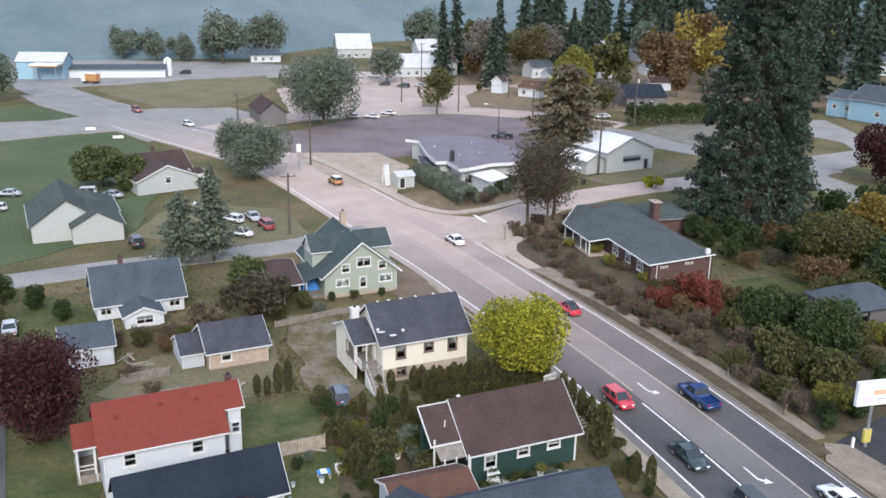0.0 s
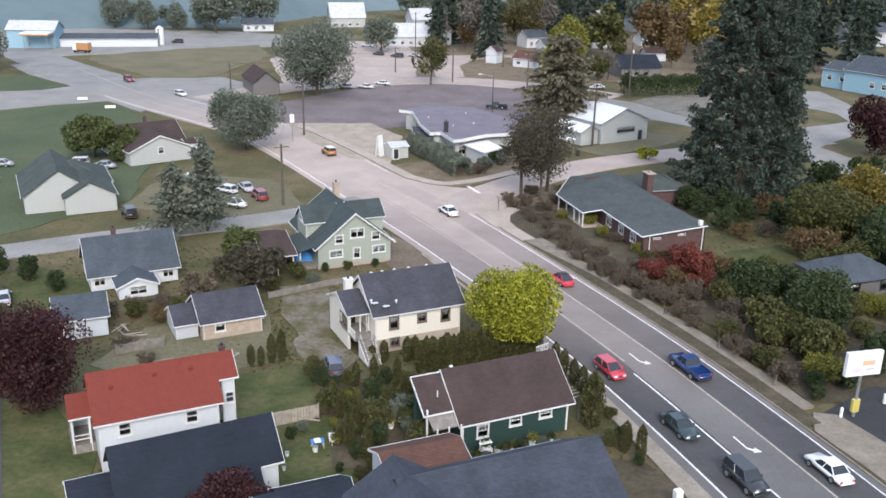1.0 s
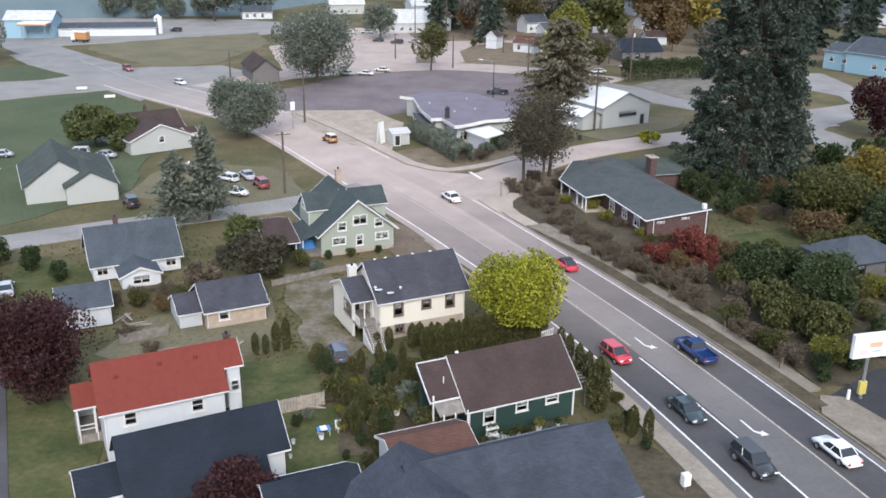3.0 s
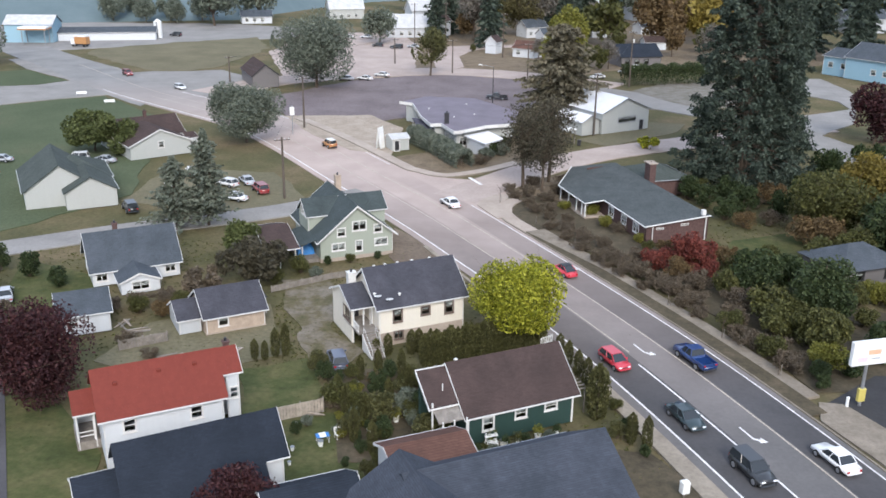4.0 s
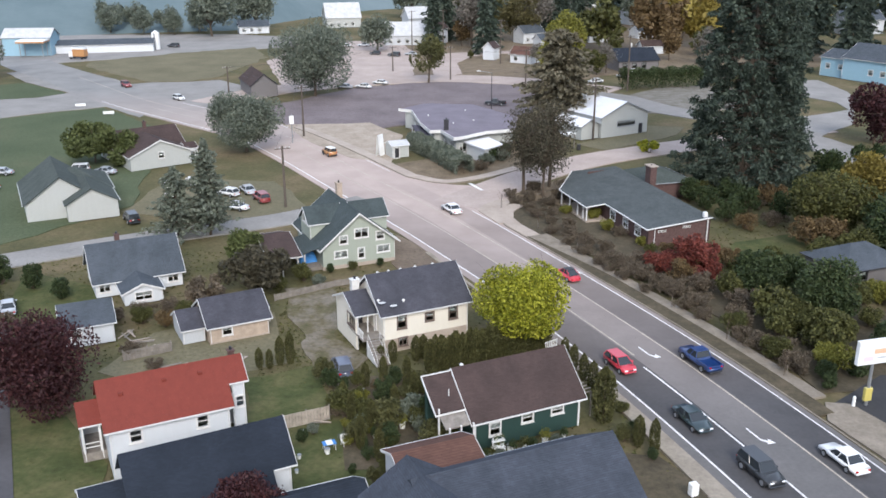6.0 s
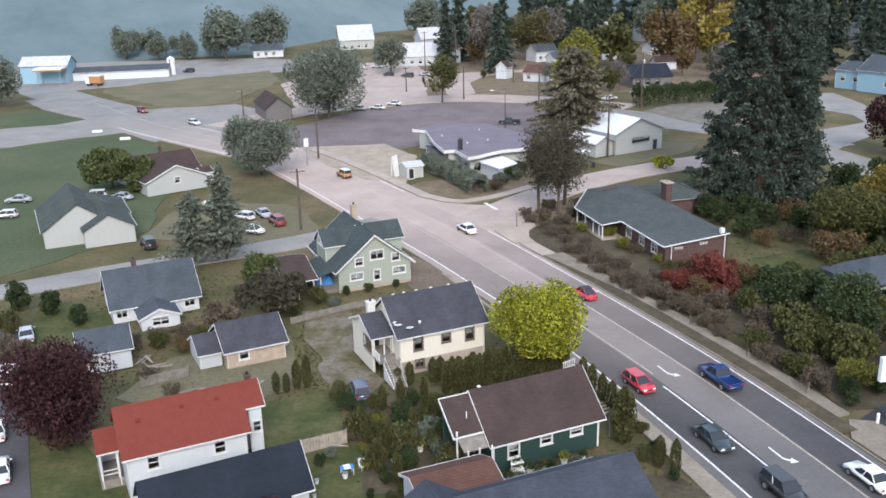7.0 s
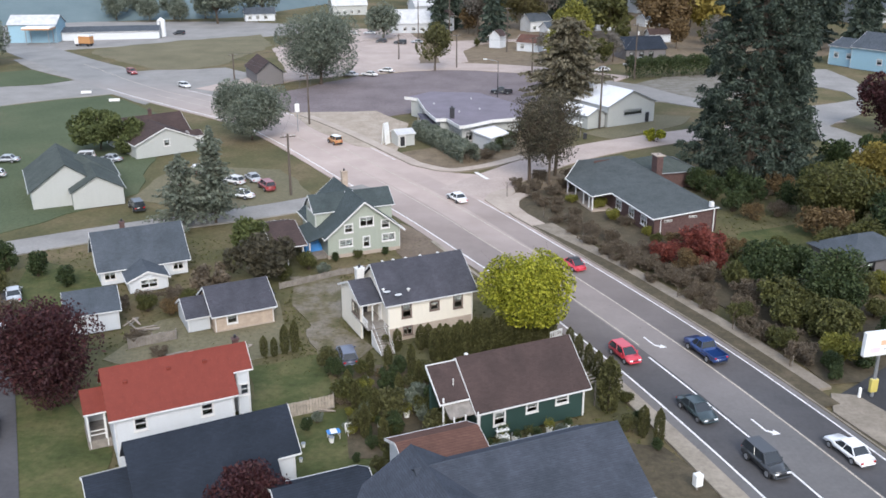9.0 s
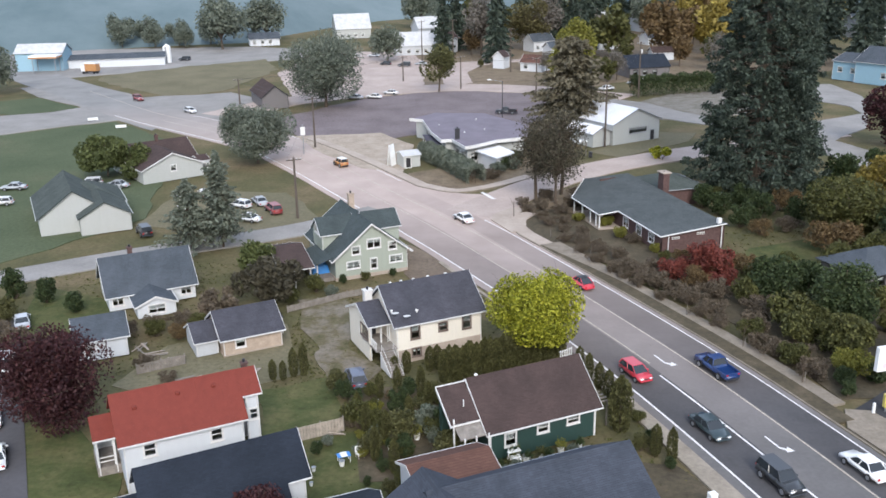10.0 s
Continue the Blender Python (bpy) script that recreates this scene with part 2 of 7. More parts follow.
def paint(name, col):
    m, t, b = nodes_of(name, 0.28)
    b.inputs["Coat Weight"].default_value = 0.6
    c = ramp(t, noise_of(t, 1.5, 3), [(0.3, tuple(v * 0.9 for v in col)), (0.7, col)])
    t.links.new(c, b.inputs["Base Color"])
    return m


CAR = {k: paint(k + "_car_paint", c) for k, c in dict(
    red=(0.52, 0.03, 0.05), white=(0.8, 0.8, 0.8), black=(0.025, 0.027, 0.03), teal=(0.022, 0.04, 0.045), blue=(0.012, 0.04, 0.15),
    orange=(0.46, 0.23, 0.09), silver=(0.45, 0.47, 0.5), steel=(0.10, 0.115, 0.16), maroon=(0.28, 0.05, 0.05), yellow=(0.55, 0.46, 0.13)).items()}
chrome = weathered("chrome", (0.7, 0.7, 0.72), 0.2, 1.0, vary=0.05, bump=0)
lamp_clear = weathered("headlight_lens", (0.8, 0.82, 0.85), 0.1, vary=0.03, bump=0)
lamp_red = weathered("taillight_lens", (0.45, 0.02, 0.02), 0.15, vary=0.05, bump=0)

LEAF = {k: foliage(k + "_leaves", *c) for k, c in dict(
    tan=((0.09, 0.08, 0.052), (0.17, 0.15, 0.105), (0.27, 0.24, 0.175)),
    citron=((0.12, 0.12, 0.025), (0.20, 0.195, 0.04), (0.29, 0.275, 0.07)),
    lime=((0.10, 0.115, 0.012), (0.30, 0.31, 0.028), (0.52, 0.50, 0.07)),
    green=((0.028, 0.044, 0.019), (0.052, 0.074, 0.03), (0.085, 0.11, 0.045)),
    olive=((0.055, 0.058, 0.02), (0.092, 0.096, 0.033), (0.145, 0.142, 0.05)),
    gold=((0.17, 0.13, 0.032), (0.28, 0.215, 0.05), (0.39, 0.31, 0.085)),
    rust=((0.10, 0.066, 0.034), (0.165, 0.11, 0.055), (0.24, 0.168, 0.085)),
    red=((0.10, 0.035, 0.03), (0.19, 0.05, 0.04), (0.28, 0.08, 0.06)),
    plum=((0.035, 0.014, 0.018), (0.06, 0.022, 0.026), (0.09, 0.035, 0.035)),
    fir=((0.031, 0.045, 0.036), (0.057, 0.077, 0.06), (0.104, 0.13, 0.1)),
    pine=((0.045, 0.04, 0.028), (0.075, 0.068, 0.046), (0.12, 0.105, 0.074)),
    arbor=((0.06, 0.06, 0.024), (0.1, 0.1, 0.04), (0.155, 0.148, 0.062)),
    cedar=((0.07, 0.06, 0.026), (0.115, 0.10, 0.042), (0.165, 0.145, 0.065)),
    amber=((0.13, 0.10, 0.025), (0.20, 0.155, 0.035), (0.28, 0.22, 0.06)),
    moss=((0.055, 0.068, 0.024), (0.092, 0.11, 0.04), (0.145, 0.165, 0.064)),
    twig=((0.09, 0.07, 0.052), (0.145, 0.114, 0.084), (0.20, 0.16, 0.12)),
    # twig tone made paler for far trees: distance haze put into the colour
    bare=((0.13, 0.115, 0.10), (0.19, 0.17, 0.15), (0.26, 0.235, 0.21)),
    grey_green=((0.10, 0.118, 0.095), (0.16, 0.182, 0.145), (0.23, 0.255, 0.205))).items()}

# ---- making meshes ----


def mesh_ob(name, bm, mat, parent=None, label="", smooth=False):
    me = bpy.data.meshes.new(name)
    bmesh.ops.recalc_face_normals(bm, faces=bm.faces)
    bm.to_mesh(me)
    bm.free()
    if smooth:
        me.polygons.foreach_set("use_smooth", [True] * len(me.polygons))
    me.materials.append(mat)
    ob = new(name, me)
    if parent:
        ob.parent = parent
    if label:
        ob["label"] = label
    return ob


def part(name, bm, mat, parent, label="", smooth=False):
    return mesh_ob(name, bm, mat, parent, label, smooth)


def thing(name, m, label, category, group=""):
    ob = new(name)
    ob.empty_display_size = 0.5
    ob.matrix_world = m
    return tagged(ob, label, category, group)


def box(bm, x0, y0, z0, x1, y1, z1, m=None):
    vs = [bm.verts.new((x, y, z)) for z in (z0, z1) for x, y in ((x0, y0), (x1, y0), (x1, y1), (x0, y1))]
    for q in ((0, 3, 2, 1), (4, 5, 6, 7), (0, 1, 5, 4), (1, 2, 6, 5), (2, 3, 7, 6), (3, 0, 4, 7)):
        bm.faces.new([vs[i] for i in q])
    if m is not None:
        bmesh.ops.transform(bm, matrix=m, verts=vs)
    return vs


def boxed(*a, **k):
    bm = bmesh.new()
    box(bm, *a, **k)
    return bm


def soft_box(x0, y0, z0, x1, y1, z1, r=0.05, seg=1):
    bm = boxed(x0, y0, z0, x1, y1, z1)
    bmesh.ops.bevel(bm, geom=bm.edges[:] + bm.verts[:], offset=r, segments=seg, affect="EDGES")
    return bm


def tube(bm, p, q, r0, r1=None, seg=8):
    """A tapered round bar from p to q."""
    p, q = Vector(p), Vector(q)
    r1 = r0 if r1 is None else r1
    turn = (q - p).to_track_quat("Z", "Y").to_matrix()
    rings = []
    for c, r in ((p, r0), (q, r1)):
        rings.append([bm.verts.new(c + turn @ Vector((math.cos(a) * r, math.sin(a) * r, 0)))
                      for a in (2 * math.pi * i / seg for i in range(seg))])
    for i in range(seg):
        j = (i + 1) % seg
        bm.faces.new((rings[0][i], rings[0][j], rings[1][j], rings[1][i]))
    bm.faces.new(rings[0][::-1])
    bm.faces.new(rings[1])


def tubed(*a, **k):
    bm = bmesh.new()
    tube(bm, *a, **k)
    return bm


def prism(bm, pts, z0, z1):
    """A plan outline raised from z0 to z1."""
    lo = [bm.verts.new((x, y, z0)) for x, y in pts]
    hi = [bm.verts.new((x, y, z1)) for x, y in pts]
    bm.faces.new(lo[::-1])
    bm.faces.new(hi)
    n = len(pts)
    for i in range(n):
        bm.faces.new((lo[i], lo[(i + 1) % n], hi[(i + 1) % n], hi[i]))


def extruded(profile, x0, x1):
    """A closed (y, z) outline drawn along x."""
    bm = bmesh.new()
    a = [bm.verts.new((x0, y, z)) for y, z in profile]
    c = [bm.verts.new((x1, y, z)) for y, z in profile]
    bm.faces.new(a)
    bm.faces.new(c[::-1])
    n = len(profile)
    for i in range(n):
        bm.faces.new((a[i], a[(i + 1) % n], c[(i + 1) % n], c[i]))
    return bm


def smooth_line(pts, step=4.0):
    """A flowing line through the given points (Catmull-Rom)."""
    P = [Vector(p).to_2d() for p in pts]
    P = [P[0] * 2 - P[1]] + P + [P[-1] * 2 - P[-2]]
    out = []
    for a, b, c, d in zip(P, P[1:], P[2:], P[3:]):
        n = max(1, round((c - b).length / step))
        for i in range(n):
            u = i / n
            out.append(0.5 * (2 * b + (c - a) * u + (2 * a - 5 * b + 4 * c - d) * u * u + (3 * b - a - 3 * c + d) * u ** 3))
    return out + [P[-2]]


def beside(line, off):
    """The line moved to its left by off (a number or a function of the run, 0 to 1)."""
    out = []
    for i, p in enumerate(line):
        d = (line[min(i + 1, len(line) - 1)] - line[max(i - 1, 0)]).normalized()
        o = off(i / (len(line) - 1)) if callable(off) else off
        out.append(p + Vector((-d.y, d.x)) * o)
    return out


def band(bm, a, b, z0, z1):
    """A slab between two lines, from z0 up to z1."""
    rows = [[bm.verts.new((*p, z)) for p in line] for line, z in ((a, z1), (b, z1), (b, z0), (a, z0))]
    for r, s in zip(rows, rows[1:] + rows[:1]):
        for i in range(len(a) - 1):
            bm.faces.new((r[i], r[i + 1], s[i + 1], s[i]))
    for i in (0, -1):
        bm.faces.new([r[i] for r in rows])


def slab(name, a, b, z, mat, label, category="", parent=None):
    bm = bmesh.new()
    band(bm, a, b, -0.25, z)
    ob = mesh_ob(name, bm, mat, parent)
    return ob if parent else tagged(ob, label, category or name.split("_")[-1], kind="structure")


def patch(name, pts, z, mat, label, category="ground", wobble=0.5):
    """A piece of ground cover with an uneven edge."""
    bm = bmesh.new()
    loop = []
    for i, p in enumerate(pts):
        p, q = Vector(p), Vector(pts[(i + 1) % len(pts)])
        n = max(2, int((q - p).length / 1.5))
        for k in range(n):
            c = p.lerp(q, k / n)
            loop.append(c + Vector((noise.noise((c.x * 0.16, c.y * 0.16, z * 50)), noise.noise((c.x * 0.16, c.y * 0.16, 9 + z * 50)))) * wobble)
    prism(bm, [tuple(p) for p in loop], -0.2, z)
    bmesh.ops.triangulate(bm, faces=[f for f in bm.faces if len(f.verts) > 4])
    return tagged(mesh_ob(name, bm, mat), label, category, kind="structure")

# ---- buildings ----


def put(ob, off):
    ob.matrix_local = off
    return ob


def wall_panel(length, height, holes, thick=0.2, slopes=()):
    """A wall slab along x with real openings; slopes cut its top to a gable."""
    bm = bmesh.new()
    xs = sorted({0, length, *(v for h in holes for v in (h[0], h[0] + h[2]))})
    zs = sorted({0, height, *(v for h in holes for v in (h[1], h[1] + h[3]))})
    solid = {}
    for i in range(len(xs) - 1):
        for k in range(len(zs) - 1):
            cx, cz = (xs[i] + xs[i + 1]) / 2, (zs[k] + zs[k + 1]) / 2
            solid[i, k] = not any(h[0] < cx < h[0] + h[2] and h[1] < cz < h[1] + h[3] for h in holes)
    vert = {}

    def v(i, k, y):
        if (i, k, y) not in vert:
            vert[i, k, y] = bm.verts.new((xs[i], y, zs[k]))
        return vert[i, k, y]
    for (i, k), full in solid.items():
        if not full:
            continue
        bm.faces.new((v(i, k, 0), v(i + 1, k, 0), v(i + 1, k + 1, 0), v(i, k + 1, 0)))
        bm.faces.new((v(i, k, thick), v(i, k + 1, thick), v(i + 1, k + 1, thick), v(i + 1, k, thick)))
        for di, dk, a, c in ((-1, 0, (i, k), (i, k + 1)), (1, 0, (i + 1, k), (i + 1, k + 1)), (0, -1, (i, k), (i + 1, k)), (0, 1, (i, k + 1), (i + 1, k + 1))):
            if not solid.get((i + di, k + dk), False):
                bm.faces.new((v(*a, 0), v(*c, 0), v(*c, thick), v(*a, thick)))
    for co, no in slopes:
        bmesh.ops.bisect_plane(bm, geom=bm.verts[:] + bm.edges[:] + bm.faces[:], plane_co=co, plane_no=no, clear_outer=True)
    return bm


def frame_bm(w, h, b=0.16, d=0.1):
    """A mitred casing round an opening, proud of the wall."""
    bm = bmesh.new()
    rings = [[bm.verts.new((x, y, z)) for x, z in ((-k, -k), (w + k, -k), (w + k, h + k), (-k, h + k))] for k, y in ((b, d), (b, -0.05), (0, -0.05), (0, d))]
    for r, q in zip(rings, rings[1:] + rings[:1]):
        for i in range(4):
            bm.faces.new((r[i], r[(i + 1) % 4], q[(i + 1) % 4], q[i]))
    bmesh.ops.recalc_face_normals(bm, faces=bm.faces)
    return bm


def window_in(house, off, u, z, w, h, trim, bars=(("h", 0.5),)):
    trim = CASING.get(house.name, trim)
    f = put(part("window", frame_bm(w, h, 0.05 if h < 0.4 else 0.16), trim, house, "brown-framed window" if house.name in CASING else "white-framed window"), off @ Matrix.Translation((u, 0, z)))
    part("pane", boxed(0, 0.06, 0, w, 0.07, h), glass, f)
    if h > 0.4:
        part("sill", boxed(-0.2, -0.12, -0.22, w + 0.2, 0.0, -0.162), trim, f)
    if h > 0.4 and house.name not in UNCURTAINED:
        part("blind", boxed(0.03, 0.13, h * (0.12 if h < 0.9 and w > 1.5 else 0.55), w - 0.03, 0.14, h), blind, f)
    for kind, p in bars:
        if kind == "h":
            part("glazing_bar", boxed(0, 0.02, h * p - 0.035, w, 0.09, h * p + 0.035), trim, f)
        else:
            part("glazing_bar", boxed(w * p - 0.05, 0.02, 0, w * p + 0.05, 0.09, h), trim, f)


def door_in(house, off, u, w, h, trim, col, z=0.0):
    f = put(part("door", frame_bm(w, h), trim, house), off @ Matrix.Translation((u, 0, z)))
    bm = boxed(0, 0.04, 0, w, 0.09, h)
    for a, c in ((0.12, 0.42), (0.52, 0.9)):
        box(bm, w * 0.18, 0.025, h * a, w * 0.82, 0.04, h * c)
    part("door_leaf", bm, col, f)
    part("handle", tubed((w * 0.88, 0.02, h * 0.46), (w * 0.88, -0.05, h * 0.46), 0.03), chrome, f)


def gable(house, off, Le, We, ze, zr, wall, roof, trim, over=0.45, windows=(), doors=(), base=None, ribs=0.0, skip="", rakes="lr", gutters="fb"):
    """Walls and a pitched roof over a plan of Le x We at the eaves (ridge along x); ze, zr: eave and ridge."""
    th, tan = 0.2, (zr - ze) / (We / 2)
    x0, x1, y0, y1 = over, Le - over, over, We - over
    top = ze + over * tan - 0.16 * math.hypot(1, tan)
    ridge = top + (We / 2 - over) * tan
    sides = {"f": (Matrix.Translation((x0, y0, 0)), x1 - x0), "b": (pose(x1, y1, 0, 0, 0, 180), x1 - x0),
             "l": (pose(x0, y1 - th, 0, 0, 0, -90), y1 - y0 - 2 * th), "r": (pose(x1, y0 + th, 0, 0, 0, 90), y1 - y0 - 2 * th)}
    for s, (m, n) in sides.items():
        if s in skip:
            continue
        holes = [(u, z, w, h) for k, u, z, w, h, *_ in windows if k == s] + [(u, z, w, h) for k, u, w, h, z, *_ in doors if k == s]
        cut = ()
        if s in "lr":
            cut = (((0, 0, top + th * tan), Vector((-tan, 0, 1)).normalized()), ((n, 0, top + th * tan), Vector((tan, 0, 1)).normalized()))
        put(part("wall", wall_panel(n, ridge if s in "lr" else top, holes, th, cut), wall, house), off @ m)
        for k, u, z, w, h, *rest in windows:
            if k == s:
                window_in(house, off @ m, u, z, w, h, trim, rest[0] if rest else (("h", 0.5),))
        for k, u, w, h, z, col in doors:
            if k == s:
                door_in(house, off @ m, u, w, h, trim, col, z)
    if base:
        put(part("foundation", boxed(x0 - 0.05, y0 - 0.05, -0.3, x1 + 0.05, y1 + 0.05, base), concrete, house), off)
    t = 0.14
    for sgn in (0, 1):
        prof = [(0, ze), (We / 2, zr), (We / 2, zr - t * 1.2), (0, ze - t)]
        if sgn:
            prof = [(We - y, z) for y, z in prof]
        sl = put(part("roof", extruded(prof, 0, Le), roof, house), off)
        if ribs:
            n = int(Le / ribs)
            for i in range(n + 1):
                x = 0.02 + i * (Le - 0.08) / n
                p2 = [(y, z + 0.015) for y, z in prof[:2]] + [(y, z - 0.01) for y, z in prof[1::-1]]
                part("seam", extruded(p2, x, x + 0.03), roof, sl)
        ye = -0.11 if not sgn else We + 0.01
        if "fb"[sgn] in gutters:
            put(part("gutter", boxed(0, ye, ze - 0.13, Le, ye + 0.1, ze - 0.02), trim, house), off)
        for x in [q for k, q in (("l", -0.045), ("r", Le + 0.005)) if k in rakes]:
            p3 = [(y, z + 0.02) for y, z in prof[:2]] + [(We / 2, zr - 0.24), (prof[0][0], ze - 0.2)]
            put(part("bargeboard", extruded(p3, x, x + 0.04), trim, house), off)
    put(part("ridge_cap", extruded([(We / 2 - 0.16, zr - 0.16 * tan + 0.025), (We / 2, zr + 0.04), (We / 2 + 0.16, zr - 0.16 * tan + 0.025), (We / 2, zr - 0.02)], 0.02, Le - 0.02), roof, house), off)
    for x in (x0 + 0.1, x1 - 0.1):
        put(part("downpipe", tubed((x, y0 - 0.06, 0.1), (x, y0 - 0.06, ze - 0.05), 0.045), trim, house), off)


def hip(house, off, Le, We, ze, rise, wall, roof, trim, over=0.5, windows=(), doors=(), gut=0.075):
    """Walls and a hipped roof."""
    th = 0.2
    x0, x1, y0, y1 = over, Le - over, over, We - over
    sides = {"f": (Matrix.Translation((x0, y0, 0)), x1 - x0), "b": (pose(x1, y1, 0, 0, 0, 180), x1 - x0),
             "l": (pose(x0, y1 - th, 0, 0, 0, -90), y1 - y0 - 2 * th), "r": (pose(x1, y0 + th, 0, 0, 0, 90), y1 - y0 - 2 * th)}
    for s, (m, n) in sides.items():
        holes = [(u, z, w, h) for k, u, z, w, h, *_ in windows if k == s] + [(u, z, w, h) for k, u, w, h, z, *_ in doors if k == s]
        put(part("wall", wall_panel(n, ze, holes, th), wall, house), off @ m)
        for k, u, z, w, h, *rest in windows:
            if k == s:
                window_in(house, off @ m, u, z, w, h, trim, rest[0] if rest else (("h", 0.5),))
        for k, u, w, h, z, col in doors:
            if k == s:
                door_in(house, off @ m, u, w, h, trim, col, z)
    k = min(Le, We) / 2
    pts = [(0, 0), (Le, 0), (Le, We), (0, We)]
    r = [(k, We / 2), (Le - k, We / 2)] if Le >= We else [(Le / 2, k), (Le / 2, We - k)]
    bm = bmesh.new()
    lo = [bm.verts.new((x, y, ze - 0.12)) for x, y in pts]
    ev = [bm.verts.new((x, y, ze)) for x, y in pts]
    rv = [bm.verts.new((x, y, ze + rise)) for x, y in r]
    for i in range(4):
        bm.faces.new((lo[i], lo[(i + 1) % 4], ev[(i + 1) % 4], ev[i]))
    bm.faces.new(lo[::-1])
    if Le >= We:
        for f in ((ev[0], ev[1], rv[1], rv[0]), (ev[1], ev[2], rv[1]), (ev[2], ev[3], rv[0], rv[1]), (ev[3], ev[0], rv[0])):
            bm.faces.new(f)
    else:
        for f in ((ev[0], ev[1], rv[0]), (ev[1], ev[2], rv[1], rv[0]), (ev[2], ev[3], rv[1]), (ev[3], ev[0], rv[0], rv[1])):
            bm.faces.new(f)
    put(part("roof", bm, roof, house), off)
    for a, c in zip(pts, pts[1:] + pts[:1]):
        a, c = Vector((*a, ze - 0.06)), Vector((*c, ze - 0.06))
        d = (c - a).normalized()
        n = Vector((d.y, -d.x, 0)) * 0.07
        put(part("gutter", tubed(a + n, c + n, gut, seg=6), trim, house), off)


def chimney(house, off, x, y, z0, z1, w=0.7, d=0.6, mat=None):
    bm = boxed(x - w / 2, y - d / 2, z0, x + w / 2, y + d / 2, z1)
    box(bm, x - w / 2 - 0.08, y - d / 2 - 0.08, z1, x + w / 2 + 0.08, y + d / 2 + 0.08, z1 + 0.14)
    c = put(part("chimney", bm, mat or brick, house), off)
    part("flue", tubed((x, y, z1 + 0.14), (x, y, z1 + 0.45), 0.14, 0.13), dark_metal, c)


def roof_vent(house, off, x, y, z, kind="cap"):
    bm = bmesh.new()
    if kind == "cap":
        tube(bm, (x, y, z - 0.1), (x, y, z + 0.18), 0.09)
        tube(bm, (x, y, z + 0.18), (x, y, z + 0.3), 0.2, 0.08)
    else:
        tube(bm, (x, y, z - 0.1), (x, y, z + 0.55), 0.05)
    put(part("roof_vent", bm, trim_white, house), off)


def steps(house, off, w, n, rise=0.18, run=0.28, rail=True, mat=None):
    """A flight that climbs along +y."""
    for i in range(n):
        put(part("step", boxed(0, i * run, 0 if i == 0 else i * rise - 0.02, w, (i + 1) * run, (i + 1) * rise), mat or concrete, house), off)
    if rail:
        for x in (0.03, w - 0.03):
            bm = bmesh.new()
            tube(bm, (x, 0.1, 0), (x, 0.1, 0.95), 0.025)
            tube(bm, (x, n * run - 0.1, n * rise - 0.2), (x, n * run - 0.1, n * rise + 0.9), 0.025)
            tube(bm, (x, 0.1, 0.95), (x, n * run - 0.1, n * rise + 0.9), 0.025)
            put(part("railing", bm, trim_white, house), off)


UNCURTAINED = set()
CASING = {}
I4 = Matrix.Identity(4)
TW = trim_white
PAIR = (("v", 0.5), ("h", 0.5))

# ---- ground, road and paving ----
bm = bmesh.new()
bmesh.ops.create_grid(bm, x_segments=60, y_segments=60, size=2600)
for v in bm.verts:
    v.co.z = -0.15
tagged(mesh_ob("ground", bm, grass), "patchy autumn grass and bare earth", "ground", kind="structure")

# the highway's right-hand edge line, from below the viewpoint out to the fields
EDGE = smooth_line([(46.5, 44), (41.6, 57.5), (36.2, 74.5), (30.2, 91.5), (22.9, 109), (15.0, 126.5), (5.8, 146), (-6.5, 168),
                    (-22.0, 195.5), (-36, 216), (-54, 234), (-78, 258), (-108, 296), (-136, 330), (-172, 380), (-215, 440)], 3.0)


def run(y):
    """How far along the highway a place with that y lies, 0 to 1."""
    return min(range(len(EDGE)), key=lambda i: abs(EDGE[i].y - y)) / (len(EDGE) - 1)


R1, R2 = run(116), run(145)


def taper(a, b):
    return lambda u: a + (b - a) * min(1, max(0, (u - R1) / (R2 - R1)))


full = taper(13.3, 14.6)
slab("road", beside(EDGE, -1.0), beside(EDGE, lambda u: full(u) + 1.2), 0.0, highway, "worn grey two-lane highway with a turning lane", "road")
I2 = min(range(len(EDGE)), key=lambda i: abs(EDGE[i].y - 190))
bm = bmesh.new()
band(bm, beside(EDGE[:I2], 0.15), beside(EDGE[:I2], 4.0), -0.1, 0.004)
tagged(mesh_ob("road_lane_right", bm, lane), "dark asphalt traffic lane paling with distance", "road", kind="structure")
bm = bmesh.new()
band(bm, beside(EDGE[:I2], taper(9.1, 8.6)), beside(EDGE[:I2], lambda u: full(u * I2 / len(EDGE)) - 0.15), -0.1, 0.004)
tagged(mesh_ob("road_lane_left", bm, lane), "dark asphalt traffic lane paling with distance", "road", kind="structure")


def marking(name, off, w, lo, hi, mat, label):
    """A painted line along the highway between two distances ahead."""
    ids = [i for i, p in enumerate(EDGE) if lo <= p.y <= hi]
    line = EDGE[ids[0]:ids[-1] + 1]
    a = beside(line, lambda u: off(ids[0] / (len(EDGE) - 1) + u * (ids[-1] - ids[0]) / (len(EDGE) - 1)) - w / 2 if callable(off) else off - w / 2)
    c = beside(line, lambda u: off(ids[0] / (len(EDGE) - 1) + u * (ids[-1] - ids[0]) / (len(EDGE) - 1)) + w / 2 if callable(off) else off + w / 2)
    bm = bmesh.new()
    band(bm, a, c, 0.0, 0.012)
    return tagged(mesh_ob(name, bm, mat), label, "road marking", kind="structure")


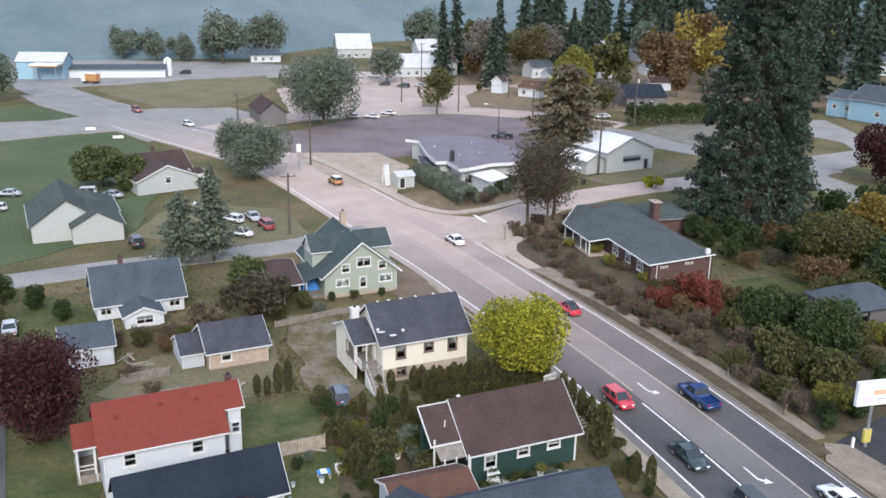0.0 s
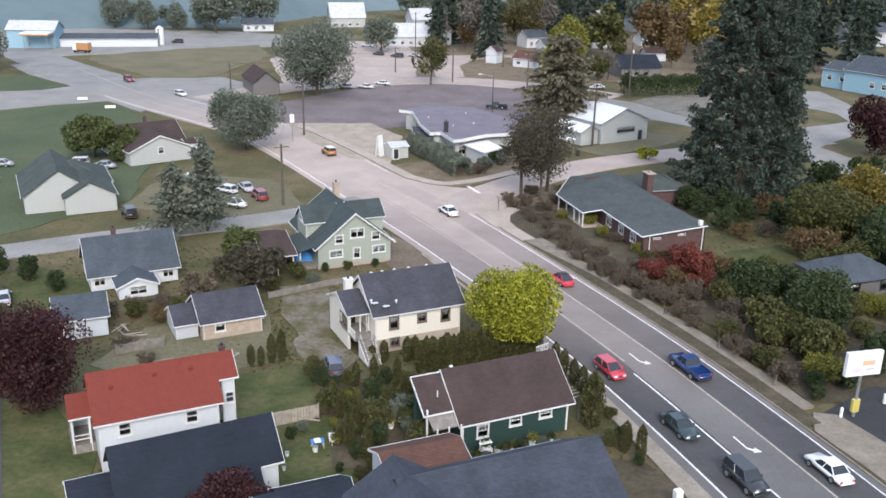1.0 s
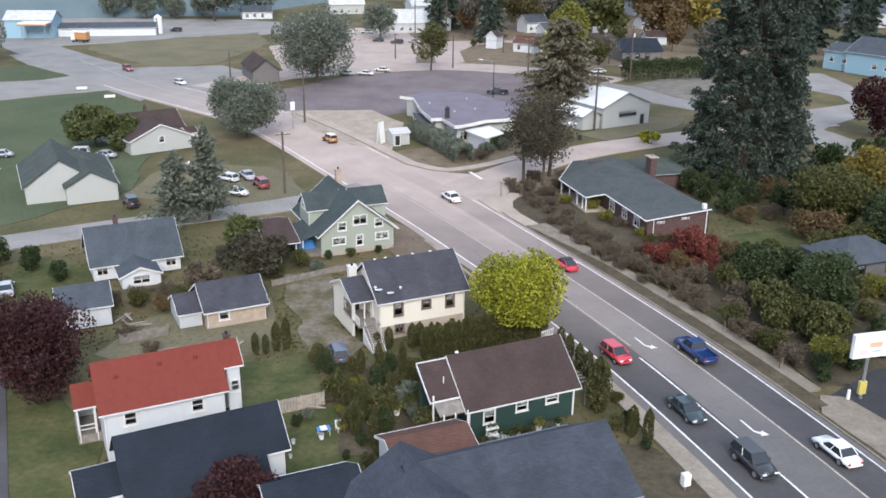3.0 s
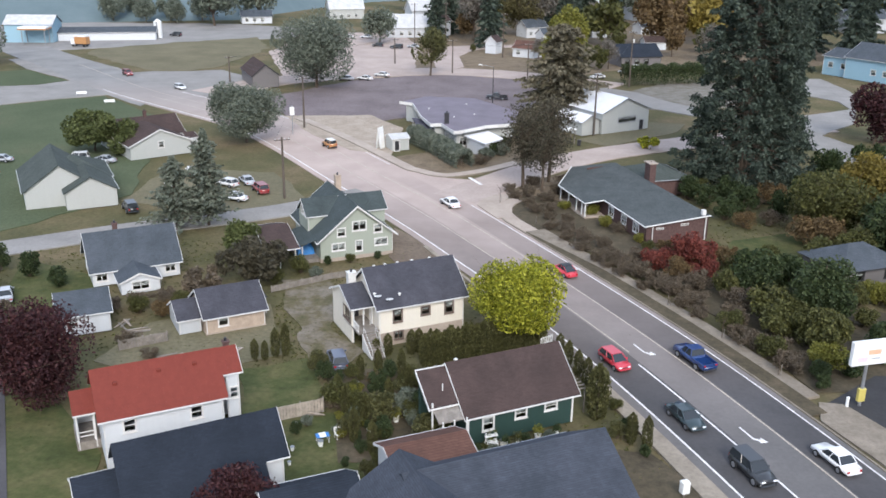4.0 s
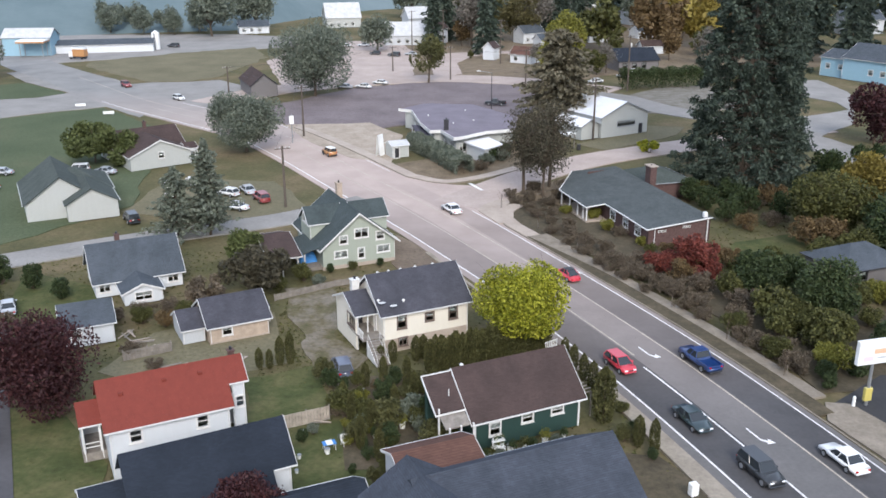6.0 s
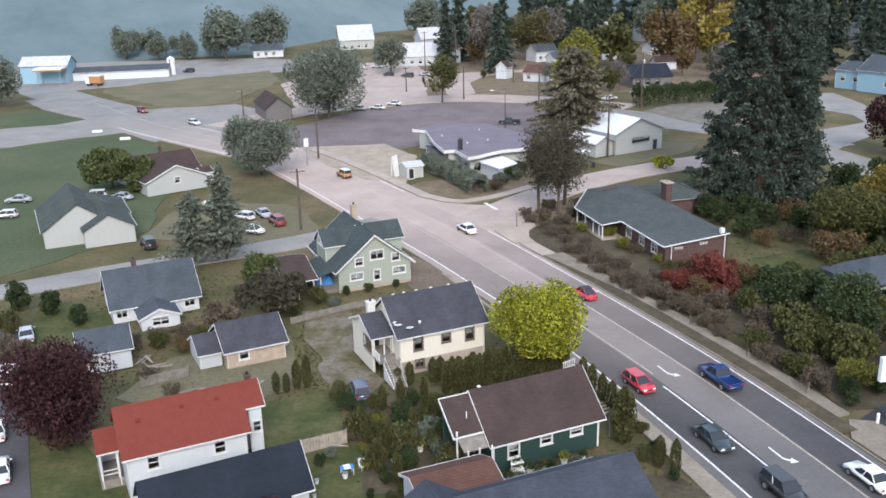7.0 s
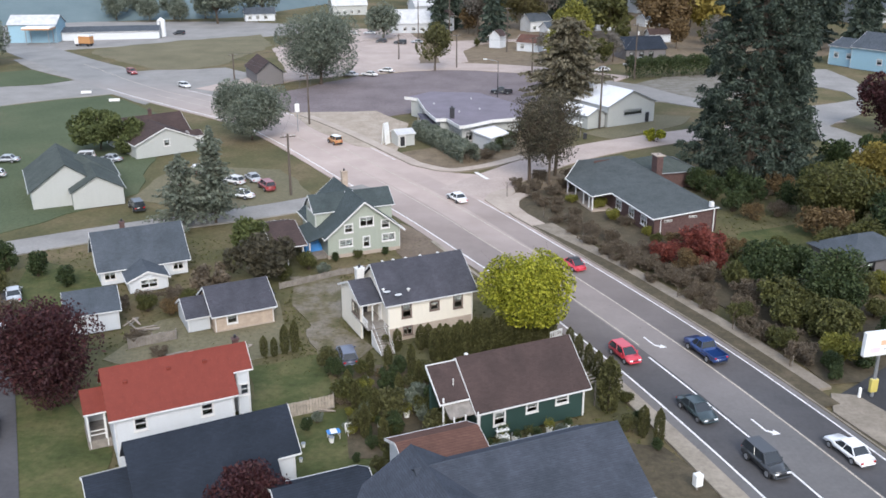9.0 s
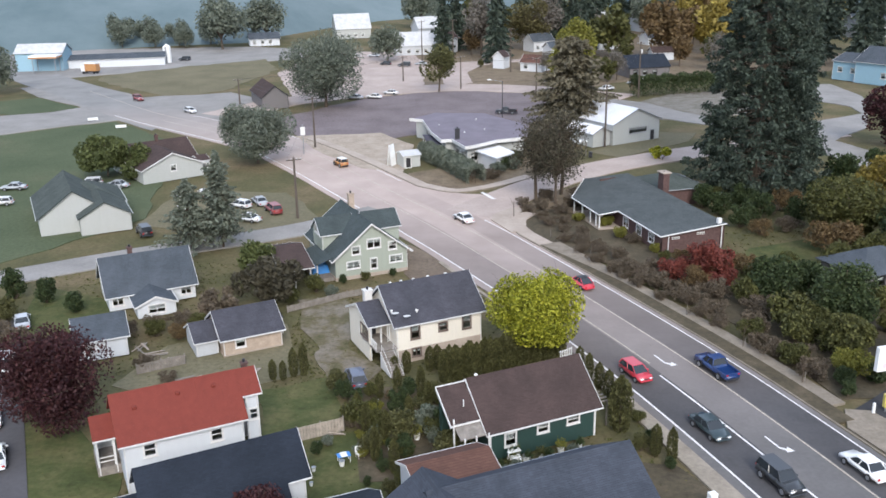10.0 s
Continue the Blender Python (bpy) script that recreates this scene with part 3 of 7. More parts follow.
marking("road_line_right", 0.0, 0.15, 44, 148, line_white, "solid white edge line on the highway")
marking("road_line_far", 0.0, 0.15, 172, 250, line_white, "solid white edge line on the far highway")
marking("road_line_left", full, 0.2, 44, 260, line_white, "solid white edge line on the highway")
marking("road_line_yellow", taper(4.2, 4.9), 0.16, 44, 300, line_yellow, "worn yellow centre line")
marking("road_line_yellow_far", taper(8.3, 9.2), 0.15, 93, 250, line_yellow, "worn yellow centre line")
marking("road_line_turn", 8.95, 0.2, 44, 92.5, line_white, "solid white turning-lane line")


def road_arrow(x, y, yaw, s=1.0):
    """A painted left-turn arrow."""
    bm = bmesh.new()
    prism(bm, [(x * s, y * s) for x, y in ((-0.09, -1.7), (0.09, -1.7), (0.1, 0.5), (-0.28, 1.05), (-0.12, 1.3), (-0.95, 1.35), (-0.72, 0.5), (-0.5, 0.78), (-0.09, 0.35))], 0.0, 0.012)
    ob = mesh_ob("road_arrow", bm, line_white)
    ob.matrix_world = pose(x, y, 0, 0, 0, yaw)
    tagged(ob, "white painted turn arrow on the highway", "road marking", "turn arrows", "structure")


road_arrow(22.9, 91.7, 200)
road_arrow(29.2, 73.9, 198)
road_arrow(18.6, 117.5, 203, 0.8)

bm = boxed(-2.6, -0.3, 0.0, 2.6, 0.3, 0.034)
sb = tagged(mesh_ob("stop_bar", bm, line_white), "white painted stop bar at the junction", "road marking", kind="structure")
sb.matrix_world = pose(6.95, 161.2, 0, 0, 0, -67)
KERB = [p for p in EDGE if p.y < 139] + smooth_line([(8.9, 141.5), (9.6, 147.0), (13.0, 152.2), (18.5, 158.2)], 1.5)
FARK = smooth_line([(17.0, 173.5), (9.0, 166.2), (2.0, 162.8), (-3.2, 164.6)], 1.5)[:-1] + [p for p in EDGE if 167 < p.y < 215]
for nm, ln in (("near", KERB[8:]), ("far", FARK)):
    slab(f"kerb_{nm}", beside(ln, -0.75), beside(ln, -0.95), 0.13, path_worn, "worn concrete kerb beside the highway", "kerb")
slab("pavement_far", beside(FARK, -0.95), beside(FARK, -3.2), 0.13, concrete, "worn pale concrete footpath", "pavement")
VERGE = [p for p in KERB if 77.3 < p.y < 133]
slab("verge_near", beside(VERGE, -0.95), beside(VERGE, lambda u: -1.25 - 1.65 * min(1, 3.2 * (1 - u))), 0.11, verge_grass, "strip of brown leaf-strewn grass", "verge")
WALKED = [p for p in KERB if 79.5 < p.y < 133]
slab("pavement_near", beside(WALKED, lambda u: -1.25 - 1.65 * min(1, 3.2 * (1 - u))), beside(WALKED, -4.5), 0.13, path_worn, "worn concrete footpath", "pavement")
CORNER = [p for p in KERB if 131.5 < p.y < 152]
slab("pavement_corner", beside(CORNER, -0.95), beside(CORNER, -3.3), 0.126, concrete, "pale concrete footpath at the street corner", "pavement")
LEFT = [p for p in EDGE if p.y < 132]
slab("pavement_left", beside(LEFT, lambda u: full(u * 0.3) + 1.2), beside(LEFT, lambda u: 13.6 + 1.2 + 2.0 * (1 - u) + 0.3), 0.1, path_pale, "worn concrete footpath beside the highway", "pavement")

# side streets and yards
patch("junction_asphalt", [(-10.0, 173.8), (-4.4, 169.1), (2.0, 163.0), (8.9, 161.6), (13.3, 155.6), (9.2, 144.1), (1.9, 151.2)], -0.008, asphalt_worn, "pale worn asphalt at the junction", "road", 0.2)
patch("corner_pavement", [(6.8, 146.0), (7.5, 149.0), (9.9, 152.0), (12.2, 153.0), (12.2, 150.4), (10.4, 146.0), (10.9, 139.0), (9.6, 138.8)], 0.137, concrete, "pale concrete corner of the footpath", "pavement", 0.12)
S1 = smooth_line([(3, 150), (12, 162), (22, 174), (33, 183), (44, 189.5), (56, 196), (72, 204), (90, 212)], 3.0)
slab("street_east", beside(S1, -4.5), beside(S1, 4.5), 0.02, street_warm, "pale worn side street", "road")
S2 = smooth_line([(-12, 153), (-25, 142), (-45, 132), (-62, 122), (-85, 108), (-120, 88)], 3.0)
slab("street_west", beside(S2, -3.3), beside(S2, 3.3), 0.02, street_grey, "grey side street past back yards", "road")
S3 = smooth_line([(-27, 48), (-34, 63.5), (-41.5, 80), (-47.5, 93), (-54, 108)], 3.0)
slab("street_alley", beside(S3, 0.2), beside(S3, 4.6), 0.02, asphalt, "grey back lane", "road")
S4 = smooth_line([(40, 262), (50, 254), (55, 243), (61, 233), (70, 224), (82, 212)], 3.0)
slab("street_far_east", beside(S4, -5), beside(S4, 5), 0.03, street_grey, "pale residential street", "road")
patch("street_loop", [(99, 256), (109, 284), (117, 284), (117, 262), (113, 247), (99, 217), (91, 209), (86, 203), (92, 184), (110, 172), (104, 158), (86, 174), (80, 180), (78, 198), (81, 211), (88, 225), (98, 230), (106, 235), (107, 246), (103, 253)], 0.025, street_grey, "curving pale street between houses", "road", 0.4)
S6 = smooth_line([(-60, 246), (-45, 268), (-22, 281), (-4, 288), (12, 287), (28, 280), (50, 264)], 3.0)
slab("street_north", beside(S6, -5.5), beside(S6, 8.5), 0.028, street_warm, "pale side street", "road")
patch("road_junction", [(-74, 228), (-87, 243), (-99, 235), (-110, 226), (-150, 208), (-158, 232), (-122, 253), (-111, 257), (-105, 265), (-126, 285), (-140, 304), (-128, 318), (-100, 290), (-70, 252)], -0.012, street_grey, "pale road between fields", "road", 0.5)
patch("road_island", [(-146, 268), (-133, 279), (-125, 283), (-106, 265), (-111, 258), (-121, 254)], -0.006, field, "dark grass verge between two roads", "verge", 0.6)
patch("junction_apron", [(-54, 235), (-76, 257), (-95, 279), (-88, 283), (-77, 284), (-67, 288), (-57, 276), (-49, 262), (-46, 244)], -0.014, street_grey, "pale paved apron beside the highway", "road", 0.6)
patch("field_west", [(-112, 120), (-66, 128), (-52, 150), (-56, 175), (-64, 214), (-87, 241), (-99, 234), (-110, 225), (-150, 206), (-170, 150)], -0.03, field, "green grass field", wobble=1.5)
patch("field_bank", [(-122, 332), (-120, 319), (-102, 298), (-88, 284), (-78, 285), (-70, 291), (-62, 340), (-72, 372), (-97, 354)], -0.02, drygrass, "dry yellowish grass bank", wobble=2)
patch("lot_burnt", [(-38, 222), (-27, 207), (-12, 214), (-6, 219), (14, 217), (26, 236), (32, 262), (22, 277), (4, 284), (-8, 281), (-26, 271), (-46, 240)], -0.04, burnt, "dark brown gravel lot", "lot", 1.0)
patch("lot_forecourt", [(-37, 218), (-28, 199), (-18, 184), (-9, 180), (-8, 206), (-16, 220)], 0.035, tan_gravel, "pale tan gravel forecourt", "lot", 0.6)
patch("lot_north", [(-44, 268), (-8, 290), (-6, 330), (-14, 390), (-52, 395), (-60, 330)], -0.01, street_warm, "pale paved car park", "lot", 1.0)
patch("lot_farm", [(-175, 335), (-140, 322), (-98, 350), (-60, 372), (-40, 400), (-90, 420), (-170, 420)], -0.03, street_grey, "pale paved yard", "lot", 1.0)
patch("woods_floor", [(-8, 296), (40, 282), (60, 300), (110, 300), (150, 330), (150, 460), (-20, 460), (-12, 340)], -0.08, mulch, "leaf-strewn brown ground under trees", "ground", 3)
patch("lane_north", [(0, 292), (-4, 330), (2, 352), (24, 358), (40, 362), (40, 354), (24, 350), (13, 342), (7, 326), (8, 300)], -0.03, street_warm, "pale lane round a grass island", "road", 0.6)
patch("island_north", [(9, 302), (8, 320), (14, 340), (24, 346), (34, 330), (36, 306), (24, 301)], -0.025, mulch, "rough grass island beside a street", "verge", 0.8)
patch("lot_sign", [(38.0, 79.5), (39.8, 74), (44, 60), (70, 60), (70, 86), (46, 86)], 0.05, tarmac, "grey asphalt parking lot", "lot", 0.2)
patch("apron", [(36.8, 76.8), (38.0, 80.4), (40.4, 80.0), (43.0, 74), (48.5, 58), (43.6, 56), (38.9, 71)], 0.06, path_worn, "pale concrete driveway apron", "driveway", 0.1)
patch("parking_west", [(-52, 146), (-30, 140), (-22, 150), (-30, 166), (-50, 168)], -0.02, drygrass, "worn grass parking area", "lot", 1.0)
patch("gravel_drive", [(-19.5, 112), (-14.5, 112), (-11.5, 101), (-8.8, 91), (-9.5, 87), (-13, 86.5), (-15.5, 91), (-17.5, 100)], -0.04, drive, "rutted gravel driveway with weeds", "driveway", 3.0)
patch("lawn_red_house", [(-20.5, 87), (-13.5, 88.5), (-10.5, 80.5), (-17.5, 77)], -0.05, lawn, "mown green lawn", "lawn", 1.2)
patch("lawn_south", [(-16, 76), (-6, 78.5), (-3, 71), (-9, 62), (-13, 66)], -0.06, lawn, "shaded green lawn with clutter", "lawn")
patch("lawn_slate_house", [(-56, 118), (-43, 112), (-41, 101), (-52, 101)], -0.05, lawn, "green lawn", "lawn")
patch("lawn_west", [(-40, 84), (-34, 77), (-29, 70), (-28, 62), (-22, 48), (-30, 46), (-38, 64), (-44, 77)], -0.05, lawn, "dark green lawn", "lawn", 1.2)
patch("garden_soil", [(-11.5, 86), (-3, 87), (1.5, 84), (1.0, 74), (-3, 69), (-8, 69.5), (-9, 76)], -0.035, verge_grass, "dark soil and weeds between garden shrubs", "garden bed", 1.2)
patch("lawn_brick_house", [(38, 118), (44, 130), (60, 136), (62, 112)], -0.05, lawn, "mossy green lawn", "lawn")
patch("yard_green_house", [(-6.4, 121), (-7.4, 128), (-6.2, 134), (-2.4, 128.5), (1.2, 121.5), (4, 113), (0, 108)], -0.05, dirt, "bare brown yard", "yard")
patch("yard_behind", [(-33, 98), (-20, 104), (-16, 90), (-28, 84), (-36, 88)], -0.055, drygrass, "weedy yard with fallen leaves", "yard")
patch("bed_brick_house", [(10.5, 151.5), (10.2, 146), (12.5, 139), (16, 131), (20, 126), (25, 121), (33, 104), (38, 92), (46, 88), (46, 108), (34, 122), (26, 140), (19, 152)], -0.03, verge_grass, "brown leaf-covered planting bed", "garden bed")
patch("undergrowth", [(35.5, 96), (38.6, 82.5), (44, 83), (56, 90), (60, 100), (46, 108), (38, 104)], -0.02, verge_grass, "dark leaf litter under roadside bushes", "garden bed", 0.8)
patch("yard_south_east", [(15.5, 72.0), (19.5, 71), (24, 60), (24, 50), (14, 50), (16, 62)], -0.04, verge_grass, "bare brown yard", "yard")
patch("corner_east", [(-5, 168), (2, 165.5), (9, 169), (22, 180), (16, 192), (8, 186), (0, 184), (-8, 179)], -0.02, mulch, "brown leaf-strewn corner plot", "yard", 0.6)
patch("corner_pines", [(11.5, 153), (14, 149), (22, 150), (27, 160), (25, 168), (19, 163)], -0.035, mulch, "brown leaf litter under pines", "yard", 0.6)
patch("lot_barn", [(30, 196), (36, 190), (54, 205), (58, 214), (50, 216), (38, 204)], -0.02, drygrass, "dry grass yard", "yard")
patch("lot_behind_barn", [(44, 236), (58, 230), (96, 244), (84, 276), (64, 270), (50, 254)], -0.01, gravel, "pale gravel yard", "lot")

# ---- houses ----
h = thing("house", pose(2.9, 71.1, 0, 0, 0, 24.4), "dark green bungalow with a brown shingle roof", "house")
gable(h, I4, 11.9, 8.6, 3.0, 6.6, SIDE["dark_green"], SHIN["brown"], TW, 0.5,
      [("f", 1.6, 1.25, 0.95, 1.1), ("f", 4.9, 1.75, 1.0, 0.75), ("f", 8.0, 1.9, 1.1, 0.6), ("r", 2.5, 1.2, 1.2, 1.1)])
put(part("wing_roof", extruded([(1.3, 4.05), (4.35, 6.3), (4.35, 6.16), (1.3, 3.91)], -2.85, -0.03), SHIN["brown"], h, "lower brown shingle roof"), I4)
put(part("bargeboard", extruded([(1.22, 4.03), (4.42, 6.4), (4.42, 6.1), (1.22, 3.8)], -2.93, -2.86), TW, h), I4)
part("fascia", boxed(-2.86, 4.36, 6.1, -0.03, 4.44, 6.38), TW, h)
part("gutter", boxed(-2.86, 1.2, 3.86, -0.03, 1.29, 4.0), TW, h)
part("wing_wall", boxed(-2.6, 4.1, 0, 0.48, 4.3, 6.0), SIDE["dark_green"], h)
part("corner_board", boxed(0.44, 0.44, 0, 0.62, 0.5, 2.9), TW, h)
part("corner_board", boxed(11.28, 0.44, 0, 11.46, 0.5, 2.9), TW, h)
put(part("porch_post", boxed(-2.6, 1.3, 0, -2.46, 1.44, 4.5), TW, h), I4)
put(part("porch_post", boxed(-2.6, 3.9, 0, -2.46, 4.04, 5.8), SIDE["dark_green"], h), I4)
put(part("porch_roof", extruded([(0.0, 3.2), (1.3, 3.8), (1.3, 3.68), (0.0, 3.08)], -2.5, -0.1), wood_grey, h, "faded grey porch roof"), I4)
for x in (-2.2, -1.1, 0.1):
    put(part("porch_post", boxed(x, -0.1, 0, x + 0.12, 0.02, 3.25), TW, h), I4)
part("porch_deck", boxed(-2.8, -0.8, -0.1, 0.35, 1.0, 0.35), wood_grey, h)
roof_vent(h, I4, -1.2, 2.2, 5.2, "pipe")
roof_vent(h, I4, 1.2, 4.6, 6.4, "cap")
for x, y in ((12.0, 1.6), (13.4, 1.6), (12.0, 4.0), (13.4, 4.0)):
    put(part("pergola_post", boxed(x, y, -0.1, x + 0.12, y + 0.12, 2.5), wood_grey, h), I4)
for i in range(5):
    put(part("pergola_beam", boxed(11.7, 1.6 + 0.6 * i, 2.5, 13.8, 1.7 + 0.6 * i, 2.62), wood_grey, h), I4)

h = thing("house", pose(-6.2, 91.6, 0, 0, 0, 25), "cream bungalow with a charcoal shingle roof", "house")
CASING[h.name] = casing_brown
gable(h, I4, 11.2, 9.0, 4.4, 7.8, SIDE["cream"], SHIN["charcoal"], TW, 0.45, base=0.3, windows=
      [("f", 1.75, 2.6, 0.9, 1.35), ("f", 5.1, 2.9, 0.9, 0.8), ("f", 8.0, 2.6, 0.9, 1.35), ("f", 1.85, 0.5, 0.9, 0.8, (("v", 0.5),))])
put(part("foundation_facing", wall_panel(10.3, 1.42, [(1.7, 0.34, 1.2, 1.08)], 0.04), concrete, h, "pale rendered basement wall"), pose(0.45, 0.41, 0))
gable(h, pose(-2.3, 1.9, 0), 2.75, 7.2, 4.2, 5.8, SIDE["cream"], SHIN["charcoal"], TW, 0.3, [("l", 3.6, 2.4, 2.2, 1.2, (("v", 0.33), ("v", 0.66)))], skip="rf")
part("porch_deck", boxed(-2.0, 0.3, 1.8, 0.44, 5.0, 1.95), wood_grey, h)
for x, y in ((-1.9, 2.2), (-0.75, 2.2), (0.25, 2.2)):
    part("porch_post", boxed(x, y, 1.9, x + 0.14, y + 0.14, 4.25), TW, h)
for i in range(9):
    part("baluster", tubed((-1.9, 0.5 + 0.2 * i, 1.95), (-1.9, 0.5 + 0.2 * i, 2.8), 0.025, seg=5), TW, h)
part("handrail", boxed(-1.95, 0.35, 2.78, -1.85, 2.3, 2.85), TW, h)
part("porch_wall", boxed(-2.0, 4.9, 1.95, 0.44, 5.02, 4.6), SIDE["cream"], h)
steps(h, pose(-1.5, -2.6, 0), 1.4, 10, mat=wood_grey)
put(part("stair_skirt", extruded([(-2.6, 0.0), (0.3, 0.0), (0.3, 1.85), (-2.6, 0.12)], -0.08, -0.02), TW, h, "white boarded stair side"), I4)
put(part("stair_skirt", extruded([(-2.6, 0.0), (0.3, 0.0), (0.3, 1.85), (-2.6, 0.12)], -1.58, -1.52), TW, h, "white boarded stair side"), I4)
put(part("porch_door", boxed(-1.3, 4.86, 1.95, -0.3, 4.89, 4.0), dark_metal, h, "dark porch doorway"), I4)
for x in (1.6, 2.9, 4.4, 6.2, 8.4):
    roof_vent(h, I4, x, 4.8, 7.55)
roof_vent(h, I4, 3.2, 1.2, 5.3)
roof_vent(h, I4, 0.4, 1.6, 5.6)
chimney(h, I4, -0.5, 6.6, 5.2, 6.6, 0.9, 0.7, trim_white)
gable(h, pose(10.3, 4.6, 0), 2.4, 3.6, 3.8, 4.9, SIDE["cream"], SHIN["charcoal"], TW, 0.2, skip="l")
dish = put(part("dish", tubed((0, 0, 0), (0, 0.12, 0.05), 0.1, 0.42, 14), TW, h, "white satellite dish"), pose(0.55, 0.9, 5.6, 60, 0, 0))
part("mast", tubed((0, 0, 0), (0, -0.1, -0.5), 0.03, seg=6), trim_grey, dish)
dish = put(part("dish", tubed((0, 0, 0), (0, 0.12, 0.05), 0.1, 0.42, 14), TW, h, "white satellite dish"), pose(1.75, 0.5, 5.2, 60, 0, 20))
part("mast", tubed((0, 0, 0), (0, -0.1, -0.5), 0.03, seg=6), trim_grey, dish)

GREEN_YAW = 113.5
h = thing("house", pose(-5.3, 122.3, 0, 0, 0, GREEN_YAW), "sage green one-and-a-half storey house with white trim", "house")
gable(h, I4, 14.0, 11.6, 2.9, 7.6, SIDE["sage"], SHIN["green"], TW, 0.6,
      [("l", 1.5, 1.45, 1.7, 0.85, (("v", 0.5),)), ("l", 4.9, 1.0, 0.8, 1.35), ("l", 7.7, 1.5, 1.7, 0.85, (("v", 0.5),)), ("l", 4.5, 4.0, 1.8, 1.15, (("v", 0.5),)),
       ("l", 2.3, 3.4, 1.0, 1.0), ("l", 7.6, 3.4, 1.0, 1.0), ("f", 4.0, 1.0, 1.2, 1.2), ("b", 3.0, 1.0, 1.2, 1.2)], base=0.35)
for off in (pose(9.6, -0.2, 0, 0, 0, 90), pose(4.6, 11.8, 0, 0, 0, -90)):
    gable(h, off, 5.4, 5.0, 5.3, 7.3, SIDE["sage"], SHIN["green"], TW, 0.3, [("l", 1.0, 5.2, 1.8, 0.9, (("v", 0.5),))], skip="fbr")
    for y in (0.3, 4.5):
        put(part("dormer_wall", boxed(0.3, y, 3.3, 4.2, y + 0.2, 5.4), SIDE["sage"], h), off)
chimney(h, I4, 11.5, 5.0, 6.5, 8.9, 0.9, 0.8, tan_brick)
put(part("porch_roof", extruded([(11.2, 3.2), (13.6, 2.5), (13.6, 2.38), (11.2, 3.08)], 1.0, 8.0), SHIN["green"], h), I4)
for x in (1.2, 4.4, 7.6):
    put(part("porch_post", boxed(x, 13.3, 0, x + 0.15, 13.45, 2.45), TW, h), I4)
part("porch_deck", boxed(1.0, 11.1, -0.1, 8.0, 13.6, 0.4), wood_grey, h)

h = thing("carport", pose(-22.3, 114.6, 0, 0, 0, 24.5), "open carport with a dark brown roof and white posts", "carport")
gable(h, I4, 4.6, 12.0, 2.7, 4.4, SIDE["white"], SHIN["brown"], TW, 0.4, skip="fr")
for x in (1.9, 4.0):
    put(part("post", boxed(x, 0.4, 0, x + 0.14, 0.54, 2.8), TW, h), I4)

h = thing("garage", pose(-25.7, 94.1, 0, 0, 0, 26.5), "tan block garage with a charcoal shingle roof", "garage")
gable(h, I4, 7.5, 7.6, 2.0, 4.3, tan_brick, SHIN["charcoal"], TW, 0.35, [("f", 1.5, 0.85, 0.95, 0.75, ()), ("r", 2.6, 0.8, 1.0, 0.9)], base=0.1)
gable(h, pose(-2.6, 1.4, 0), 2.9, 5.6, 1.7, 3.2, SIDE["grey"], SHIN["charcoal"], TW, 0.2, skip="r")

put(part("lean_to", extruded([(3.4, 2.1), (7.0, 2.5), (7.0, 2.4), (3.4, 2.0)], 7.4, 8.3), SHIN["charcoal"], h, "narrow lean-to roof"), I4)
part("lean_to_post", boxed(8.1, 3.5, 0, 8.22, 3.62, 2.05), TW, h)

h = thing("house", pose(-27.6, 66.9, 0, 0, 0, 25.6), "white two-storey house with a red metal roof", "house")
UNCURTAINED.add(h.name)
gable(h, I4, 10.9, 7.8, 4.75, 7.8, SIDE["white"], red_metal, TW, 0.4,
      [("f", 1.7, 3.25, 0.85, 1.0), ("f", 7.3, 3.25, 0.85, 1.0), ("f", 2.7, 0.7, 1.0, 1.2), ("f", 7.0, 0.7, 1.0, 1.2), ("r", 3.5, 3.2, 1.0, 1.1)], ribs=0.5, rakes="")
gable(h, pose(10.87, 1.75, 0), 1.75, 4.3, 6.1, 7.78, SIDE["white"], red_metal, TW, 0.3, [("f", 0.35, 3.6, 0.6, 0.9)], skip="l", ribs=0.5, rakes="r")
gable(h, pose(-1.7, 4.3, 0), 2.05, 4.2, 3.55, 4.9, SIDE["white"], red_metal, TW, 0.2, ribs=0.5, skip="rf", rakes="")
for x in (-1.5, -0.1):
    put(part("porch_post", boxed(x, 4.6, 0, x + 0.14, 4.74, 3.5), TW, h), I4)
part("porch_deck", boxed(-1.6, 4.5, -0.1, 0.38, 8.2, 0.75), wood_grey, h)
for z in (1.2, 1.6):
    part("porch_rail", boxed(-1.4, 4.62, z, 0.0, 4.7, z + 0.08), TW, h)
chimney(h, I4, 12.0, 5.2, 6.0, 7.6, 0.5, 0.5)
for x, y, z in ((5.6, 3.0, 7.1), (8.7, 3.0, 7.1), (1.9, 2.6, 6.8)):
    part("roof_vent", soft_box(x - 0.18, y - 0.18, z - 0.15, x + 0.18, y + 0.18, z + 0.12, 0.03), red_metal, h)

